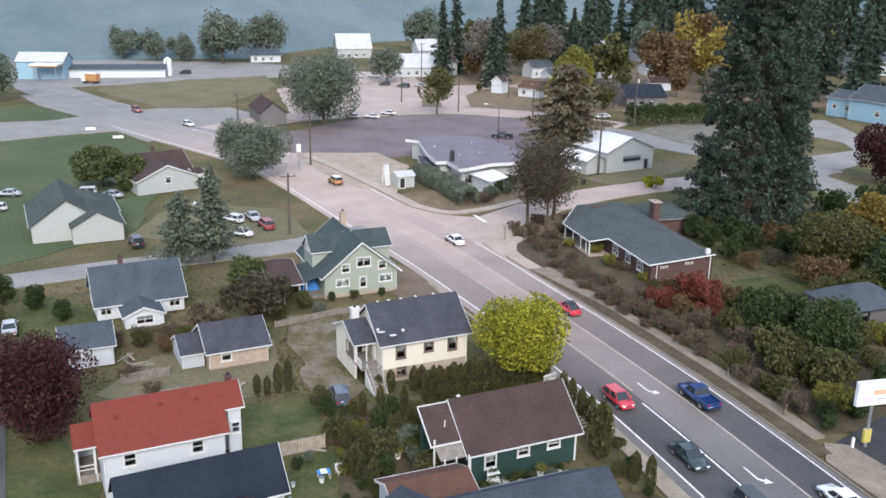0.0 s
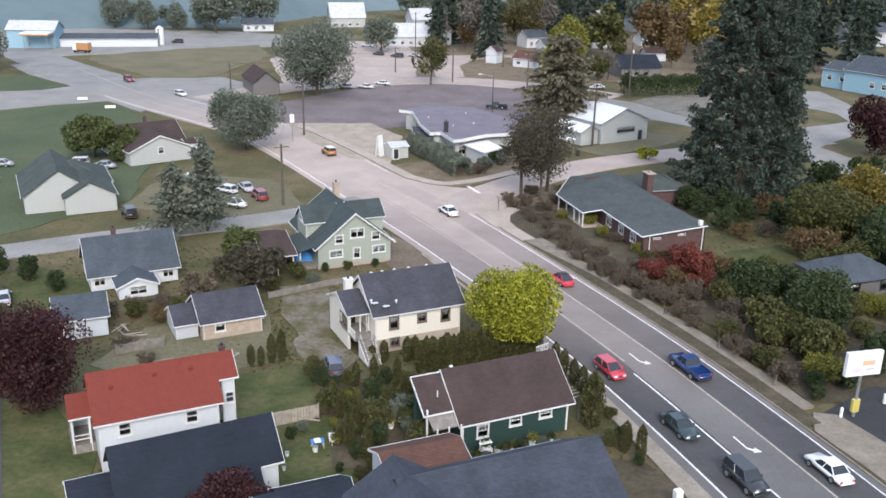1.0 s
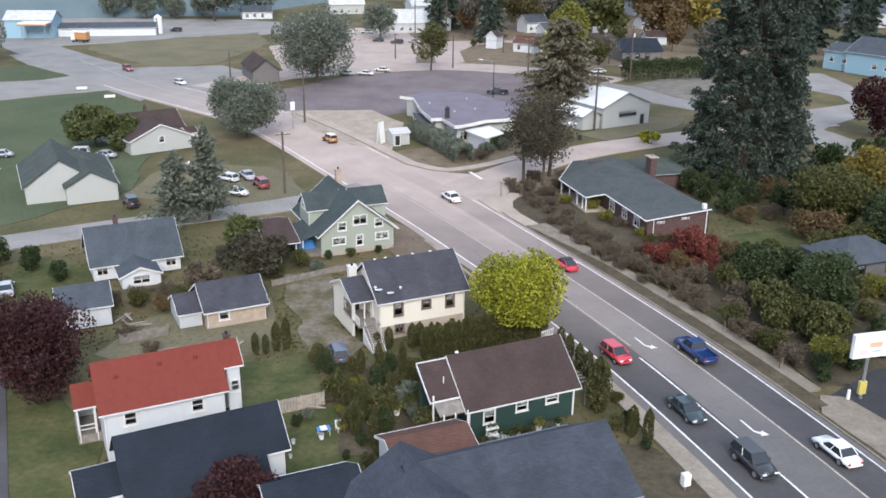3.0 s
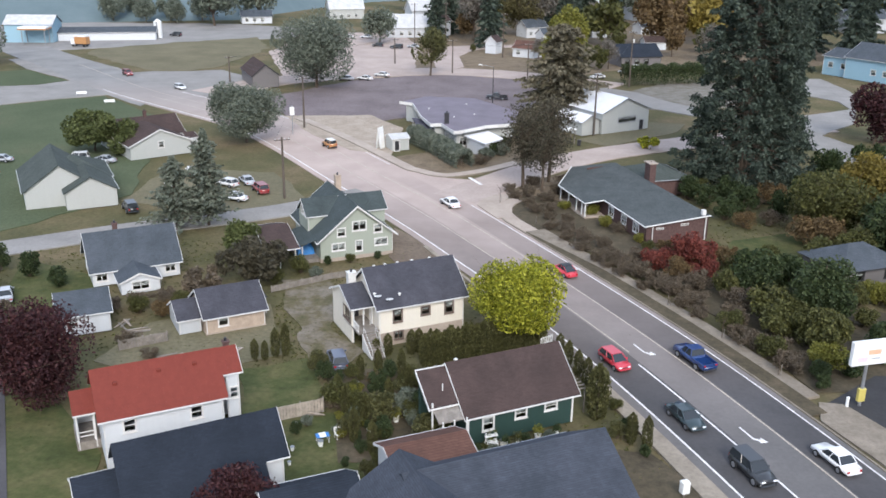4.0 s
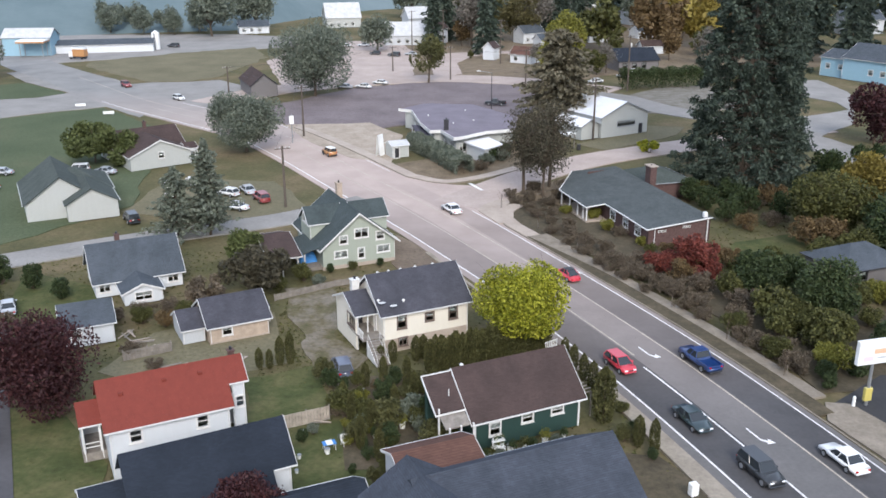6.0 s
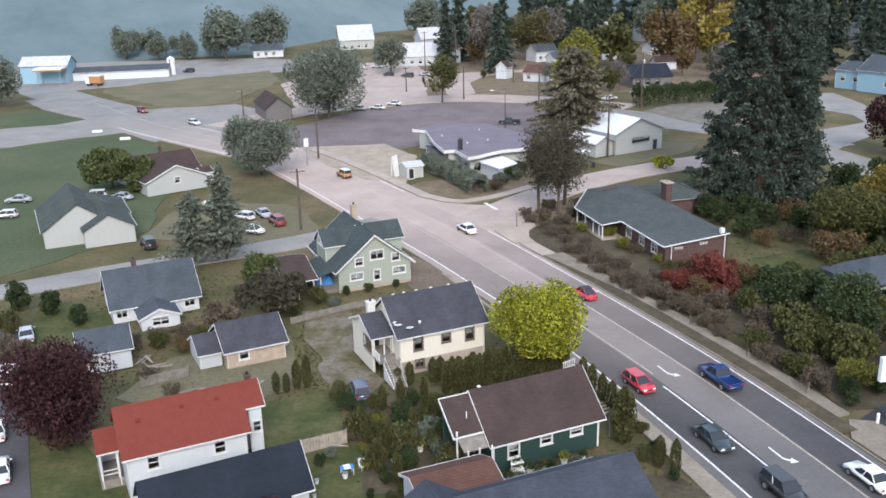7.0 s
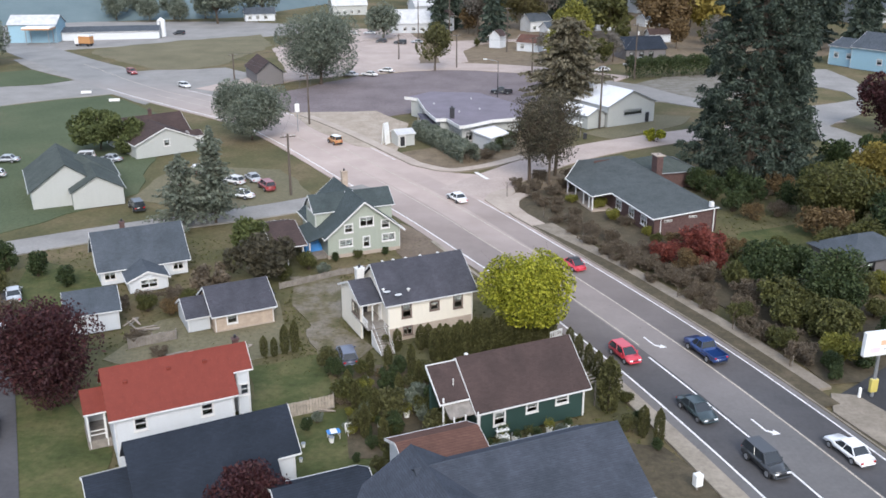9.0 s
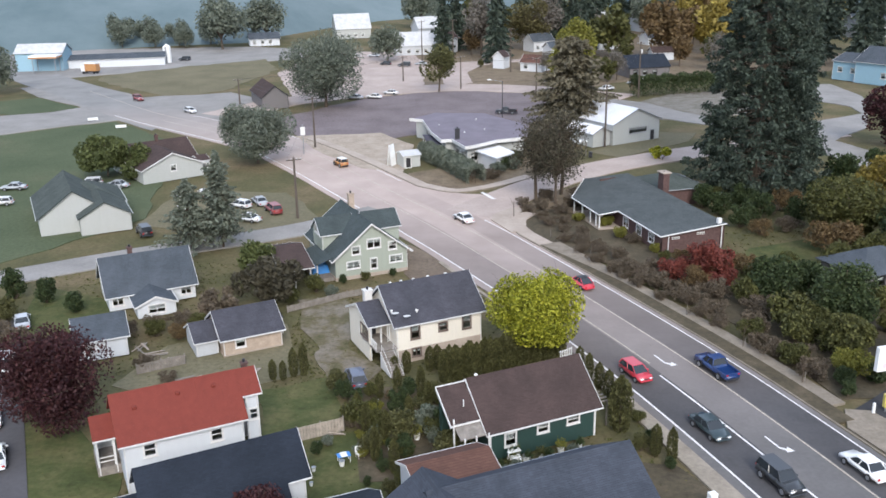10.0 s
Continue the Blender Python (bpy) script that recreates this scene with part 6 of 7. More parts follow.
for k, x, y, s in ((0, 103, 364, 0.9), (1, 80, 354, 0.8), (1, 88, 362, 0.7), (1, 112, 372, 0.8), (0, 112, 436, 1.0), (0, 126, 424, 0.9), (1, 104, 398, 0.7), (3, -84, 440, 0.9), (3, -22.6, 358, 0.55), (1, 10, 374, 0.42),
                   (4, 51, 297, 0.42), (2, 54.5, 300, 0.4), (4, 48, 303, 0.4), (3, -143, 291, 0.75), (1, 108, 300, 0.5), (4, 104, 288, 0.4), (1, 82, 330, 0.45), (4, 96, 340, 0.55), (4, 66, 346, 0.35), (2, 92, 318, 0.5),
                   (4, 12, 336, 0.16), (4, 30, 332, 0.25), (2, 34, 318, 0.3), (4, 56, 366, 0.7), (2, 42, 400, 0.8), (3, 12, 398, 0.7)):
    again(broad[k], x, y, s * rs.uniform(0.92, 1.08), rs.uniform(0, 360))
broadleaf("tree", "thin olive tree at the edge of the car park", -2.5, 282, 14.5, 5.6, "arbor", 3600, 0.36, 20, 0.12, 69)
broadleaf("tree", "wide olive-brown tree past the grass island", 34, 389, 21, 9.5, "cedar", 5200, 0.5, 30, 0.12, 70)
for x, y, s in ((-146, 424, 0.5), (-138, 436, 0.55), (-130, 420, 0.45), (-122, 430, 0.5), (-116, 418, 0.42), (-108, 432, 0.5), (-152, 440, 0.6)):
    again(broad[3], x, y, s, rs.uniform(0, 360))
for x, y, s in ((-1.5, 376, 0.8), (4, 392, 0.9), (17.5, 349, 0.78), (20.5, 366, 0.85), (52, 384, 0.6), (72, 404, 0.55)):
    again(firs[int(y) % 2], x, y, s, rs.uniform(0, 360))
again(broadleaf("tree", "dark maroon tree beside a street", 94.5, 196.0, 13, 7, "plum", 5000, 0.4, 20, 0.03, 68), 108, 190, 0.8, 40)
for i in range(80):
    x = rs.uniform(35, 360)
    y = 455 + abs(x - 40) * 0.18 + rs.uniform(-15, 90) - (x > 140) * 70
    if 0.165 < x / y < 0.215 and y < 490:
        continue
    again(firs[i % 2], x, y, rs.uniform(0.75, 1.15), rs.uniform(0, 360))
for i in range(22):
    again(firs[i % 2], 110 + i * 9 + rs.uniform(-6, 6), 540 + rs.uniform(0, 60), rs.uniform(1.25, 1.7), rs.uniform(0, 360))
for i in range(26):
    x = rs.uniform(-15, 250)
    again(broad[rs.choice((0, 2, 3, 3, 4, 4) if x > 60 else (3, 3, 3, 4))], x, 425 + abs(x) * 0.15 + rs.uniform(0, 70), rs.uniform(0.6, 1.0), rs.uniform(0, 360))
for i in range(34):
    x = rs.uniform(48, 135)
    y = rs.uniform(370, 440)
    if 0.165 < x / y < 0.215:        # a gap with houses in it
        continue
    if rs.random() < 0.5:
        again(broad[rs.choice((2, 3, 3, 4))], x, y, rs.uniform(0.4, 0.7), rs.uniform(0, 360))
    else:
        again(firs[i % 2], x, y, rs.uniform(0.5, 0.8), rs.uniform(0, 360))
for x, y, s in ((128, 330, 0.85), (138, 312, 0.9), (146, 330, 1.0), (150, 300, 0.95), (158, 350, 1.0), (118, 345, 0.8), (166, 320, 1.0), (140, 350, 0.9), (60, 395, 0.9), (48, 412, 1.0)):
    again(firs[int(x) % 2], x, y, s, rs.uniform(0, 360))

# misty hills behind everything, the haze mixed into their base colour
m, t, b = nodes_of("woods_painted_haze", 1.0, spec=0.0)
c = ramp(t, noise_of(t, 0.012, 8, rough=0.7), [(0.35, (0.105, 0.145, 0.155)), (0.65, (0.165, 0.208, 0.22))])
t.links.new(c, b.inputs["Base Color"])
bm = bmesh.new()
grid = []
for j in range(9):
    row = []
    for i in range(81):
        a = radians(-80 + 160 * i / 80)
        d = 445 + 115 * min(1, max(0, (math.degrees(a) + 12) / 9)) + j * 70
        n = noise.fractal((a * 3, j * 0.4, 0.0), 0.8, 2.0, 5)
        row.append(bm.verts.new((math.sin(a) * d, math.cos(a) * d, -1 + j * 24 * (1 + 0.4 * n))))
    grid.append(row)
for r, s in zip(grid, grid[1:]):
    for i in range(80):
        bm.faces.new((r[i], r[i + 1], s[i + 1], s[i]))
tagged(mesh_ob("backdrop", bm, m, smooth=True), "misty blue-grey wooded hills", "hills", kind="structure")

# ---- vehicles ----


def vehicle(kind, col, x, y, yaw, label, group="", name="car"):
    """A car, front towards +y: painted body, glazed cabin with pillars and roof, wheels, lamps, bumpers."""
    P = dict(sedan=(4.7, 1.8, 1.42, -1.55, -0.95, 0.35, 1.15), hatch=(4.2, 1.75, 1.5, -1.95, -1.6, 0.35, 1.2), suv=(4.7, 1.85, 1.75, -2.2, -2.0, 0.45, 1.1),
             beetle=(4.1, 1.72, 1.5, -1.6, -0.6, 0.3, 1.15), pickup=(5.6, 1.95, 1.8, -0.55, -0.35, 0.75, 1.35), jeep=(4.0, 1.8, 1.8, -1.8, -1.75, 0.45, 0.75))[kind]
    L, W, H, rb, rt, ft, fb = P
    ob = thing(name, pose(x, y, 0.012, 0, 0, yaw), label, "car" if kind != "pickup" else "pickup", group)
    hy, hx, belt = L / 2, W / 2, H * 0.62
    if kind == "beetle":
        prof = [(-hy, 0.3), (-hy, 0.5), (-hy * 0.93, 0.72), (-hy * 0.78, 0.9), (-hy * 0.5, belt + 0.03), (hy * 0.5, belt + 0.03), (hy * 0.78, 0.88), (hy * 0.93, 0.72), (hy, 0.5), (hy, 0.3)]
    elif kind == "pickup":
        prof = [(-hy, 0.45), (-hy, belt - 0.3), (rb - 0.05, belt - 0.3), (rb, belt), (fb, belt), (hy - 0.08, belt - 0.06), (hy, belt - 0.25), (hy, 0.45)]
    else:
        prof = [(-hy, 0.32), (-hy, belt - 0.16), (-hy + 0.15, belt), (fb, belt), (hy - 0.3, belt - 0.11), (hy, belt - 0.22), (hy, 0.32)]
    bm = extruded(prof, -hx, hx)
    bmesh.ops.bevel(bm, geom=bm.edges[:], offset=0.07 if kind in ("pickup", "jeep") else 0.12, segments=3, affect="EDGES")
    for v in bm.verts:               # narrower towards the ends and above the waist
        end = max(0.0, abs(v.co.y) / hy - 0.72) / 0.28
        v.co.x *= (1 - 0.1 * end ** 2) * (1 - 0.05 * max(0.0, (v.co.z - 0.55) / (belt - 0.5)))
    part("body", bm, col, ob, smooth=True)
    eye = belt - 0.3 if kind == "pickup" else 0.66 if kind == "beetle" else belt - 0.25
    stop = belt - 0.08 if kind == "pickup" else 0.68 if kind == "beetle" else belt - 0.2
    if kind == "pickup":
        for a in (-1, 1):
            part("bed_wall", soft_box(a * hx - (0.1 if a > 0 else 0), -hy + 0.02, belt - 0.32, a * hx + (0.1 if a < 0 else 0), rb - 0.02, belt, 0.03), col, ob)
        part("tailgate", soft_box(-hx + 0.1, -hy, belt - 0.32, hx - 0.1, -hy + 0.1, belt, 0.03), col, ob)
    # glazed cabin
    inb, top = 0.06, H - 0.06
    low = [(-hx + inb, rb), (hx - inb, rb), (hx - inb, fb), (-hx + inb, fb)]
    tin = 0.24
    high = [(-hx + tin, rt), (hx - tin, rt), (hx - tin, ft), (-hx + tin, ft)]
    for i, nm in enumerate(("rear_window", "side_window", "windscreen", "side_window")):
        k = (i + 1) % 4
        ring = [Vector((*low[i], belt - 0.02)), Vector((*low[k], belt - 0.02)), Vector((*high[k], top)), Vector((*high[i], top))]
        inn = (ring[1] - ring[0]).cross(ring[2] - ring[0]).normalized() * -0.03
        bm = bmesh.new()
        a = [bm.verts.new(p) for p in ring]
        c = [bm.verts.new(p + inn) for p in ring]
        bm.faces.new(a)
        bm.faces.new(c[::-1])
        for q in range(4):
            bm.faces.new((a[q], c[q], c[(q + 1) % 4], a[(q + 1) % 4]))
        part(nm, bm, tinted, ob, "dark glass")
    roofcol = dict(jeep=plastic_white, beetle=dark_metal).get(kind, col)
    part("roof", soft_box(-hx + tin - 0.04, rt - 0.06, top - 0.01, hx - tin + 0.04, ft + 0.06, H, 0.03), roofcol, ob)
    for i in range(4):
        part("pillar", tubed((*low[i], belt - 0.03), (*high[i], top), 0.05, seg=6), col, ob)
    for s in (-1, 1):
        mid = (rb + fb) / 2 + 0.1
        part("pillar", tubed((s * (hx - inb), mid, belt - 0.03), (s * (hx - tin), (rt + ft) / 2, top), 0.045, seg=6), col, ob)
        part("mirror", soft_box(s * (hx + 0.1) - 0.1, fb - 0.45, belt - 0.02, s * (hx + 0.1) + 0.1, fb - 0.3, belt + 0.14, 0.03), col, ob)
        part("headlight", soft_box(s * (hx - 0.36) - 0.18, hy - 0.1, eye - 0.14, s * (hx - 0.36) + 0.18, hy + 0.02, eye, 0.03), lamp_clear, ob)
        part("taillight", soft_box(s * (hx - 0.28) - 0.13, -hy - 0.02, stop - 0.18, s * (hx - 0.28) + 0.13, -hy + 0.08, stop, 0.03), lamp_red, ob)
        for wy in (-hy * 0.58, hy * 0.62):
            r = 0.4 if kind in ("pickup", "suv", "jeep") else 0.33
            wh = part("tyre", tubed((s * (hx - 0.18), wy, r), (s * (hx + 0.03), wy, r), r, seg=16), rubber, ob)
            part("rim", tubed((s * (hx - 0.0), wy, r), (s * (hx + 0.045), wy, r), r * 0.62, seg=12), trim_grey, wh)
    part("bumper", soft_box(-hx + 0.14, hy - 0.05, 0.3, hx - 0.14, hy + 0.07, 0.48, 0.06), dark_metal if kind in ("pickup", "jeep") else col, ob)
    part("bumper", soft_box(-hx + 0.14, -hy - 0.07, 0.3, hx - 0.14, -hy + 0.05, 0.48, 0.06), dark_metal if kind in ("pickup", "jeep") else col, ob)
    part("grille", boxed(-hx * 0.4, hy - 0.01, eye - 0.14, hx * 0.4, hy + 0.015, eye - 0.03), dark_metal, ob)
    return ob


vehicle("sedan", CAR["white"], 2.3, 145.7, 27, "white sedan driving on the highway", "highway cars")
vehicle("beetle", CAR["red"], 17.3, 114.8, 24, "red rounded coupe with a black roof on the highway", "highway cars")
vehicle("pickup", CAR["blue"], 27.9, 88.9, 20, "dark blue pickup truck on the highway", "highway cars")
vehicle("sedan", CAR["white"], 35.2, 69.5, 18, "white sedan on the highway near a driveway", "highway cars")
vehicle("jeep", CAR["orange"], -22.2, 186.3, 32, "orange off-road car with a white roof", "highway cars")
vehicle("hatch", CAR["red"], 19.2, 88.2, 202, "red hatchback on the highway", "highway cars")
vehicle("sedan", CAR["teal"], 23.8, 76.5, 199, "very dark teal sedan on the highway", "highway cars")
vehicle("suv", CAR["black"], 27.3, 67.6, 198, "black off-road car on the highway", "highway cars")
vehicle("suv", CAR["maroon"], -92.0, 275.0, 218, "dark red car on the far highway", "highway cars")
vehicle("hatch", CAR["white"], -70.6, 252.6, 225, "white car turning at the far junction", "highway cars")
PARK = [("suv", "maroon", -30.2, 152.6, 30, "maroon estate car parked on grass"), ("sedan", "silver", -33.6, 158.0, 30, "silver car parked on grass"), ("sedan", "white", -33.6, 147.4, 70, "white car parked on grass"),
        ("hatch", "white", -36.6, 156.0, 60, "white car parked on grass"), ("suv", "white", -48.2, 161.5, 25, "white van parked on grass"), ("sedan", "white", -44.8, 163.8, 20, "white car parked on grass"),
        ("hatch", "white", -45.6, 154.4, 40, "white car parked behind a pine"), ("suv", "black", -48.8, 141.0, 30, "black car parked in a driveway"), ("sedan", "silver", -83.0, 171.0, 95, "silver car parked at the field edge"),
        ("hatch", "white", -80.5, 160.0, 100, "white car parked at the field edge"), ("suv", "white", -69.0, 172.5, 100, "white van parked at the field edge"), ("sedan", "silver", -63.5, 171.5, 80, "grey car parked by a tree"),
        ("sedan", "white", 48.0, 280.0, 110, "white car parked on a street"), ("pickup", "white", 63.0, 297.0, 100, "white pickup parked by a hedge"), ("sedan", "silver", 58.5, 290.5, 60, "silver car parked by a hedge"),
        ("pickup", "black", 15.5, 243.0, 80, "black pickup parked on the gravel lot"), ("suv", "black", -104, 372, 80, "black truck in the far yard"),
        ("sedan", "white", -17.0, 278.5, 70, "white car at the car park edge"), ("sedan", "silver", -27.0, 271.0, 70, "silver car at the car park edge"), ("sedan", "white", -36.0, 372.0, 80, "white car in the car park"),
        ("sedan", "white", -29.0, 374.0, 80, "white car in the car park"), ("suv", "black", -15.6, 343.0, 80, "black car in the car park"), ("hatch", "black", -22.8, 348.0, 80, "black car in the car park"), ("sedan", "silver", -9.5, 346.0, 80, "silver car in the car park"), ("suv", "white", 15.9, 366.0, 40, "white van parked under trees"), ("sedan", "white", -21.5, 271.6, 70, "white car at the car park edge"),
        ("hatch", "steel", -10.1, 87.8, 16, "small steel-blue car parked among shrubs"), ("suv", "white", -49.3, 92.8, 25, "white van parked on the back lane"), ("sedan", "white", -45.0, 80.4, 25, "white car parked on the back lane"),
        ("sedan", "silver", -52.5, 104.5, 25, "silver car parked on the back lane"), ("sedan", "white", -41.2, 73.0, 25, "white car parked on the back lane")]
for kind, c, x, y, yaw, lab in PARK:
    vehicle(kind, CAR[c], x, y, yaw, lab, "parked cars")

tk = thing("box_truck", pose(-129, 338, 0, 0, 0, 75), "orange box truck with a white roof in the far yard", "truck")
part("cargo_box", soft_box(-1.2, -3.2, 1.0, 1.2, 1.6, 3.5, 0.06), CAR["orange"], tk)
part("cargo_roof", soft_box(-1.25, -3.25, 3.5, 1.25, 1.65, 4.1, 0.06), CAR["white"], tk)
part("cab", soft_box(-1.1, 1.7, 0.7, 1.1, 3.4, 2.6, 0.15), CAR["white"], tk)
part("windscreen", boxed(-0.95, 3.38, 1.6, 0.95, 3.43, 2.4), tinted, tk)
part("chassis", boxed(-0.9, -3.1, 0.6, 0.9, 3.2, 1.0), dark_metal, tk)
for s in (-1, 1):
    for y in (-2.0, 2.4):
        part("tyre", tubed((s * 0.8, y, 0.45), (s * 1.12, y, 0.45), 0.45, seg=14), rubber, tk)
for x, y in ((-93.3, 241.4), (-82.3, 230.5)):
    fb = thing("field_board", pose(x, y, -0.05, 0, 0, 15), "low white board at the field edge", "sign", "field boards")
    part("board", soft_box(-1.3, -0.05, 0.4, 1.3, 0.05, 1.1, 0.02), plastic_white, fb)
    for s in (-1.0, 1.0):
        part("post", boxed(s - 0.05, 0.05, 0, s + 0.05, 0.15, 1.0), wood_grey, fb)

# ---- poles, lamps and wires ----
TOPS = {}


def utility_pole(key, x, y, h, yaw=24, arms=1, can=False):
    ob = thing("utility_pole", pose(x, y, -0.1, 0, 0, yaw), "weathered wooden utility pole with a crossarm", "utility pole", "utility poles")
    part("pole", tubed((0, 0, 0), (0, 0, h), 0.24, 0.16, 8), wood_pole, ob)
    for k in range(arms):
        z = h - 0.5 - k * 1.1
        arm = part("crossarm", boxed(-1.3, -0.2, z, 1.3, -0.07, z + 0.14), wood_pole, ob)
        for i in (-1.15, -0.5, 0.5, 1.15):
            part("insulator", tubed((i, -0.13, z + 0.14), (i, -0.13, z + 0.36), 0.06, 0.04, 6), trim_white, arm)
    if can:
        part("transformer", tubed((0.4, 0, h - 3.2), (0.4, 0, h - 2.2), 0.28, seg=10), trim_white, ob)
    m = ob.matrix_world
    TOPS[key] = [m @ Vector((i, -0.13, h - 0.15)) for i in (-1.15, -0.5, 0.5, 1.15)]
    return ob


utility_pole("a", 34.4, 200.4, 13.6)
utility_pole("b", 54.7, 265.5, 15.8, 24, 1, True)
utility_pole("c", 25.4, 265.5, 12.0)
utility_pole("d", 4.2, 287.5, 10.2)
utility_pole("e", -59.7, 265.5, 7.4)
utility_pole("f", -14.4, 305.5, 8.2)
utility_pole("i", 22.0, 323.0, 15.0)
utility_pole("j", -9.3, 354.5, 15.5)
utility_pole("k", 2.4, 352.0, 16.0)
utility_pole("g", -30.0, 205.0, 11.5)
utility_pole("h", -25.5, 149.0, 10.5)


def wire(name, a, c, sag, r=0.018):
    bm = bmesh.new()
    rings = []
    for i in range(13):
        u = i / 12
        p = a.lerp(c, u) - Vector((0, 0, sag * 4 * u * (1 - u)))
        n = Vector((c.y - a.y, a.x - c.x, 0)).normalized() * r
        rings.append([bm.verts.new(p + n), bm.verts.new(p + Vector((0, 0, r))), bm.verts.new(p - n), bm.verts.new(p - Vector((0, 0, r)))])
    for s, q in zip(rings, rings[1:]):
        for i in range(4):
            bm.faces.new((s[i], s[(i + 1) % 4], q[(i + 1) % 4], q[i]))
    tagged(mesh_ob(name, bm, dark_metal), "thin black overhead power wire", "wire", "overhead wires")


for p, q in (("a", "b"), ("c", "b"), ("d", "c"), ("f", "d"), ("e", "f"), ("g", "e"), ("h", "g"), ("c", "i")):
    for i in (0, 3):
        wire("wire", TOPS[p][i], TOPS[q][i], 1.1)


def street_lamp(x, y, h, yaw, reach=3.0):
    ob = thing("street_lamp", pose(x, y, -0.1, 0, 0, yaw), "grey metal street lamp with a long arm", "street lamp", "street lamps")
    part("pole", tubed((0, 0, 0), (0, 0, h), 0.13, 0.08, 8), dark_metal, ob)
    part("arm", tubed((0, 0, h - 0.1), (-reach, 0, h + 0.5), 0.06, 0.05, 6), trim_grey, ob)
    part("lamp_head", soft_box(-reach - 0.9, -0.2, h + 0.42, -reach + 0.1, 0.2, h + 0.62, 0.06), plastic_white, ob)


street_lamp(13.9, 235.1, 9.8, 10)
sl = thing("shelter", pose(27.4, 192.6, -0.05, 0, 0, 24), "small white flat-roofed shelter on posts", "shelter")
part("shelter_roof", soft_box(-1.8, -1.0, 2.9, 1.8, 1.0, 3.15, 0.05), plastic_white, sl)
for a in (-1.5, 1.5):
    for c in (-0.8, 0.8):
        part("post", boxed(a - 0.08, c - 0.08, 0, a + 0.08, c + 0.08, 2.92), wood_grey, sl)


def young_tree(x, y, h, seed):
    """A bare staked street tree."""
    rng = np.random.default_rng(seed)
    ob = thing("young_tree", pose(x, y, 0.05, 0, 0, seed * 50), "thin bare young street tree", "tree", "street trees")
    bm = tubed((0, 0, 0), (0, 0, h * 0.7), 0.045, 0.03, 6)
    for i in range(9):
        z = h * rng.uniform(0.35, 0.7)
        d = rng.normal(size=2) * 0.5
        tube(bm, (0, 0, z), (d[0], d[1], z + h * rng.uniform(0.15, 0.35)), 0.02, 0.006, 4)
    part("trunk", bm, bark, ob)
    part("stake", tubed((0.25, 0, 0), (0.25, 0, 1.3), 0.035, seg=5), wood_grey, ob)


for i, (x, y) in enumerate(((10.6, 147.5), (15.6, 136.2), (20.3, 125.4), (24.6, 115.2), (28.7, 104.6), (32.6, 95.0), (35.9, 86.0))):
    young_tree(x, y, 3.4, i + 1)

# ---- roadside sign and small things ----
faded_orange = weathered("faded_orange_print", (0.70, 0.42, 0.28), 0.5, vary=0.12, bump=0.02)
faded_pink = weathered("faded_pink_print", (0.72, 0.56, 0.60), 0.5, vary=0.12, bump=0.02)
sg = thing("pole_sign", pose(41.7, 79.8, 0.05, 0, 0, 14), "white illuminated box sign on a pole", "sign")
part("pole", tubed((0, 0, 0), (0, 0, 5.2), 0.16, seg=10), trim_grey, sg)
panel = part("sign_box", soft_box(-1.9, -0.25, 4.5, 2.0, 0.25, 7.0, 0.05), plastic_white, sg, "white sign face with faded shapes")
for x0, z0, x1, z1, c in ((-0.2, 5.6, 1.2, 6.1, faded_orange), (-1.3, 4.9, -0.2, 5.4, faded_pink), (0.2, 5.1, 1.2, 5.25, CAR["silver"])):
    part("sign_mark", boxed(x0, -0.258, z0, x1, -0.25, z1), c, panel)
part("lower_panel", soft_box(-0.4, -0.2, 0.5, 0.4, 0.2, 1.9, 0.05), CAR["yellow"], sg, "yellow lower sign panel")
for x, y in ((40.4, 79.6), (46.0, 82.6)):
    bn = thing("bollard", pose(x, y, 0.04), "short white bollard in the parking lot", "bollard", "bollards")
    part("post", tubed((0, 0, 0), (0, 0, 1.0), 0.16, 0.15, 10), plastic_white, bn)
    part("cap", tubed((0, 0, 1.0), (0, 0, 1.08), 0.15, 0.05, 10), plastic_white, bn)

mb = thing("mailbox", pose(20.7, 64.3, -0.1, 0, 0, 20), "white box on a post in a bare yard", "mailbox")
part("post", boxed(-0.06, -0.06, 0, 0.06, 0.06, 0.52), wood_grey, mb)
part("box", soft_box(-0.35, -0.3, 0.5, 0.35, 0.3, 1.6, 0.05), plastic_white, mb)


def lawn_chair(x, y, yaw, col, label):
    ob = thing("lawn_chair", pose(x, y, -0.06, 0, 0, yaw), label, "chair", "garden chairs")
    part("seat", soft_box(-0.35, -0.3, 0.4, 0.35, 0.35, 0.47, 0.02), col, ob)
    part("backrest", soft_box(-0.35, 0.32, 0.45, 0.35, 0.4, 1.0, 0.02), col, ob)
    for a in (-0.3, 0.3):
        for c in (-0.25, 0.32):
            part("leg", tubed((a, c, 0), (a, c, 0.42), 0.025, seg=6), plastic_white, ob)


tp = thing("garden_table", pose(-9.8, 72.3, -0.06, 0, 0, 20), "low garden table with a blue cover", "table")
part("tabletop", soft_box(-0.6, -0.4, 0.66, 0.6, 0.4, 0.72, 0.02), plastic_blue, tp)
part("cover_stripe", soft_box(-0.3, -0.42, 0.725, 0.3, 0.42, 0.74, 0.005), plastic_white, tp)
for a in (-0.5, 0.5):
    for c in (-0.33, 0.33):
        part("leg", tubed((a, c, 0), (a, c, 0.67), 0.03, seg=6), plastic_white, tp)
lawn_chair(-8.4, 73.0, 30, plastic_white, "white plastic garden chair on the lawn")
lawn_chair(5.6, 70.4, 10, plastic_white, "white plastic garden chair by the wall")


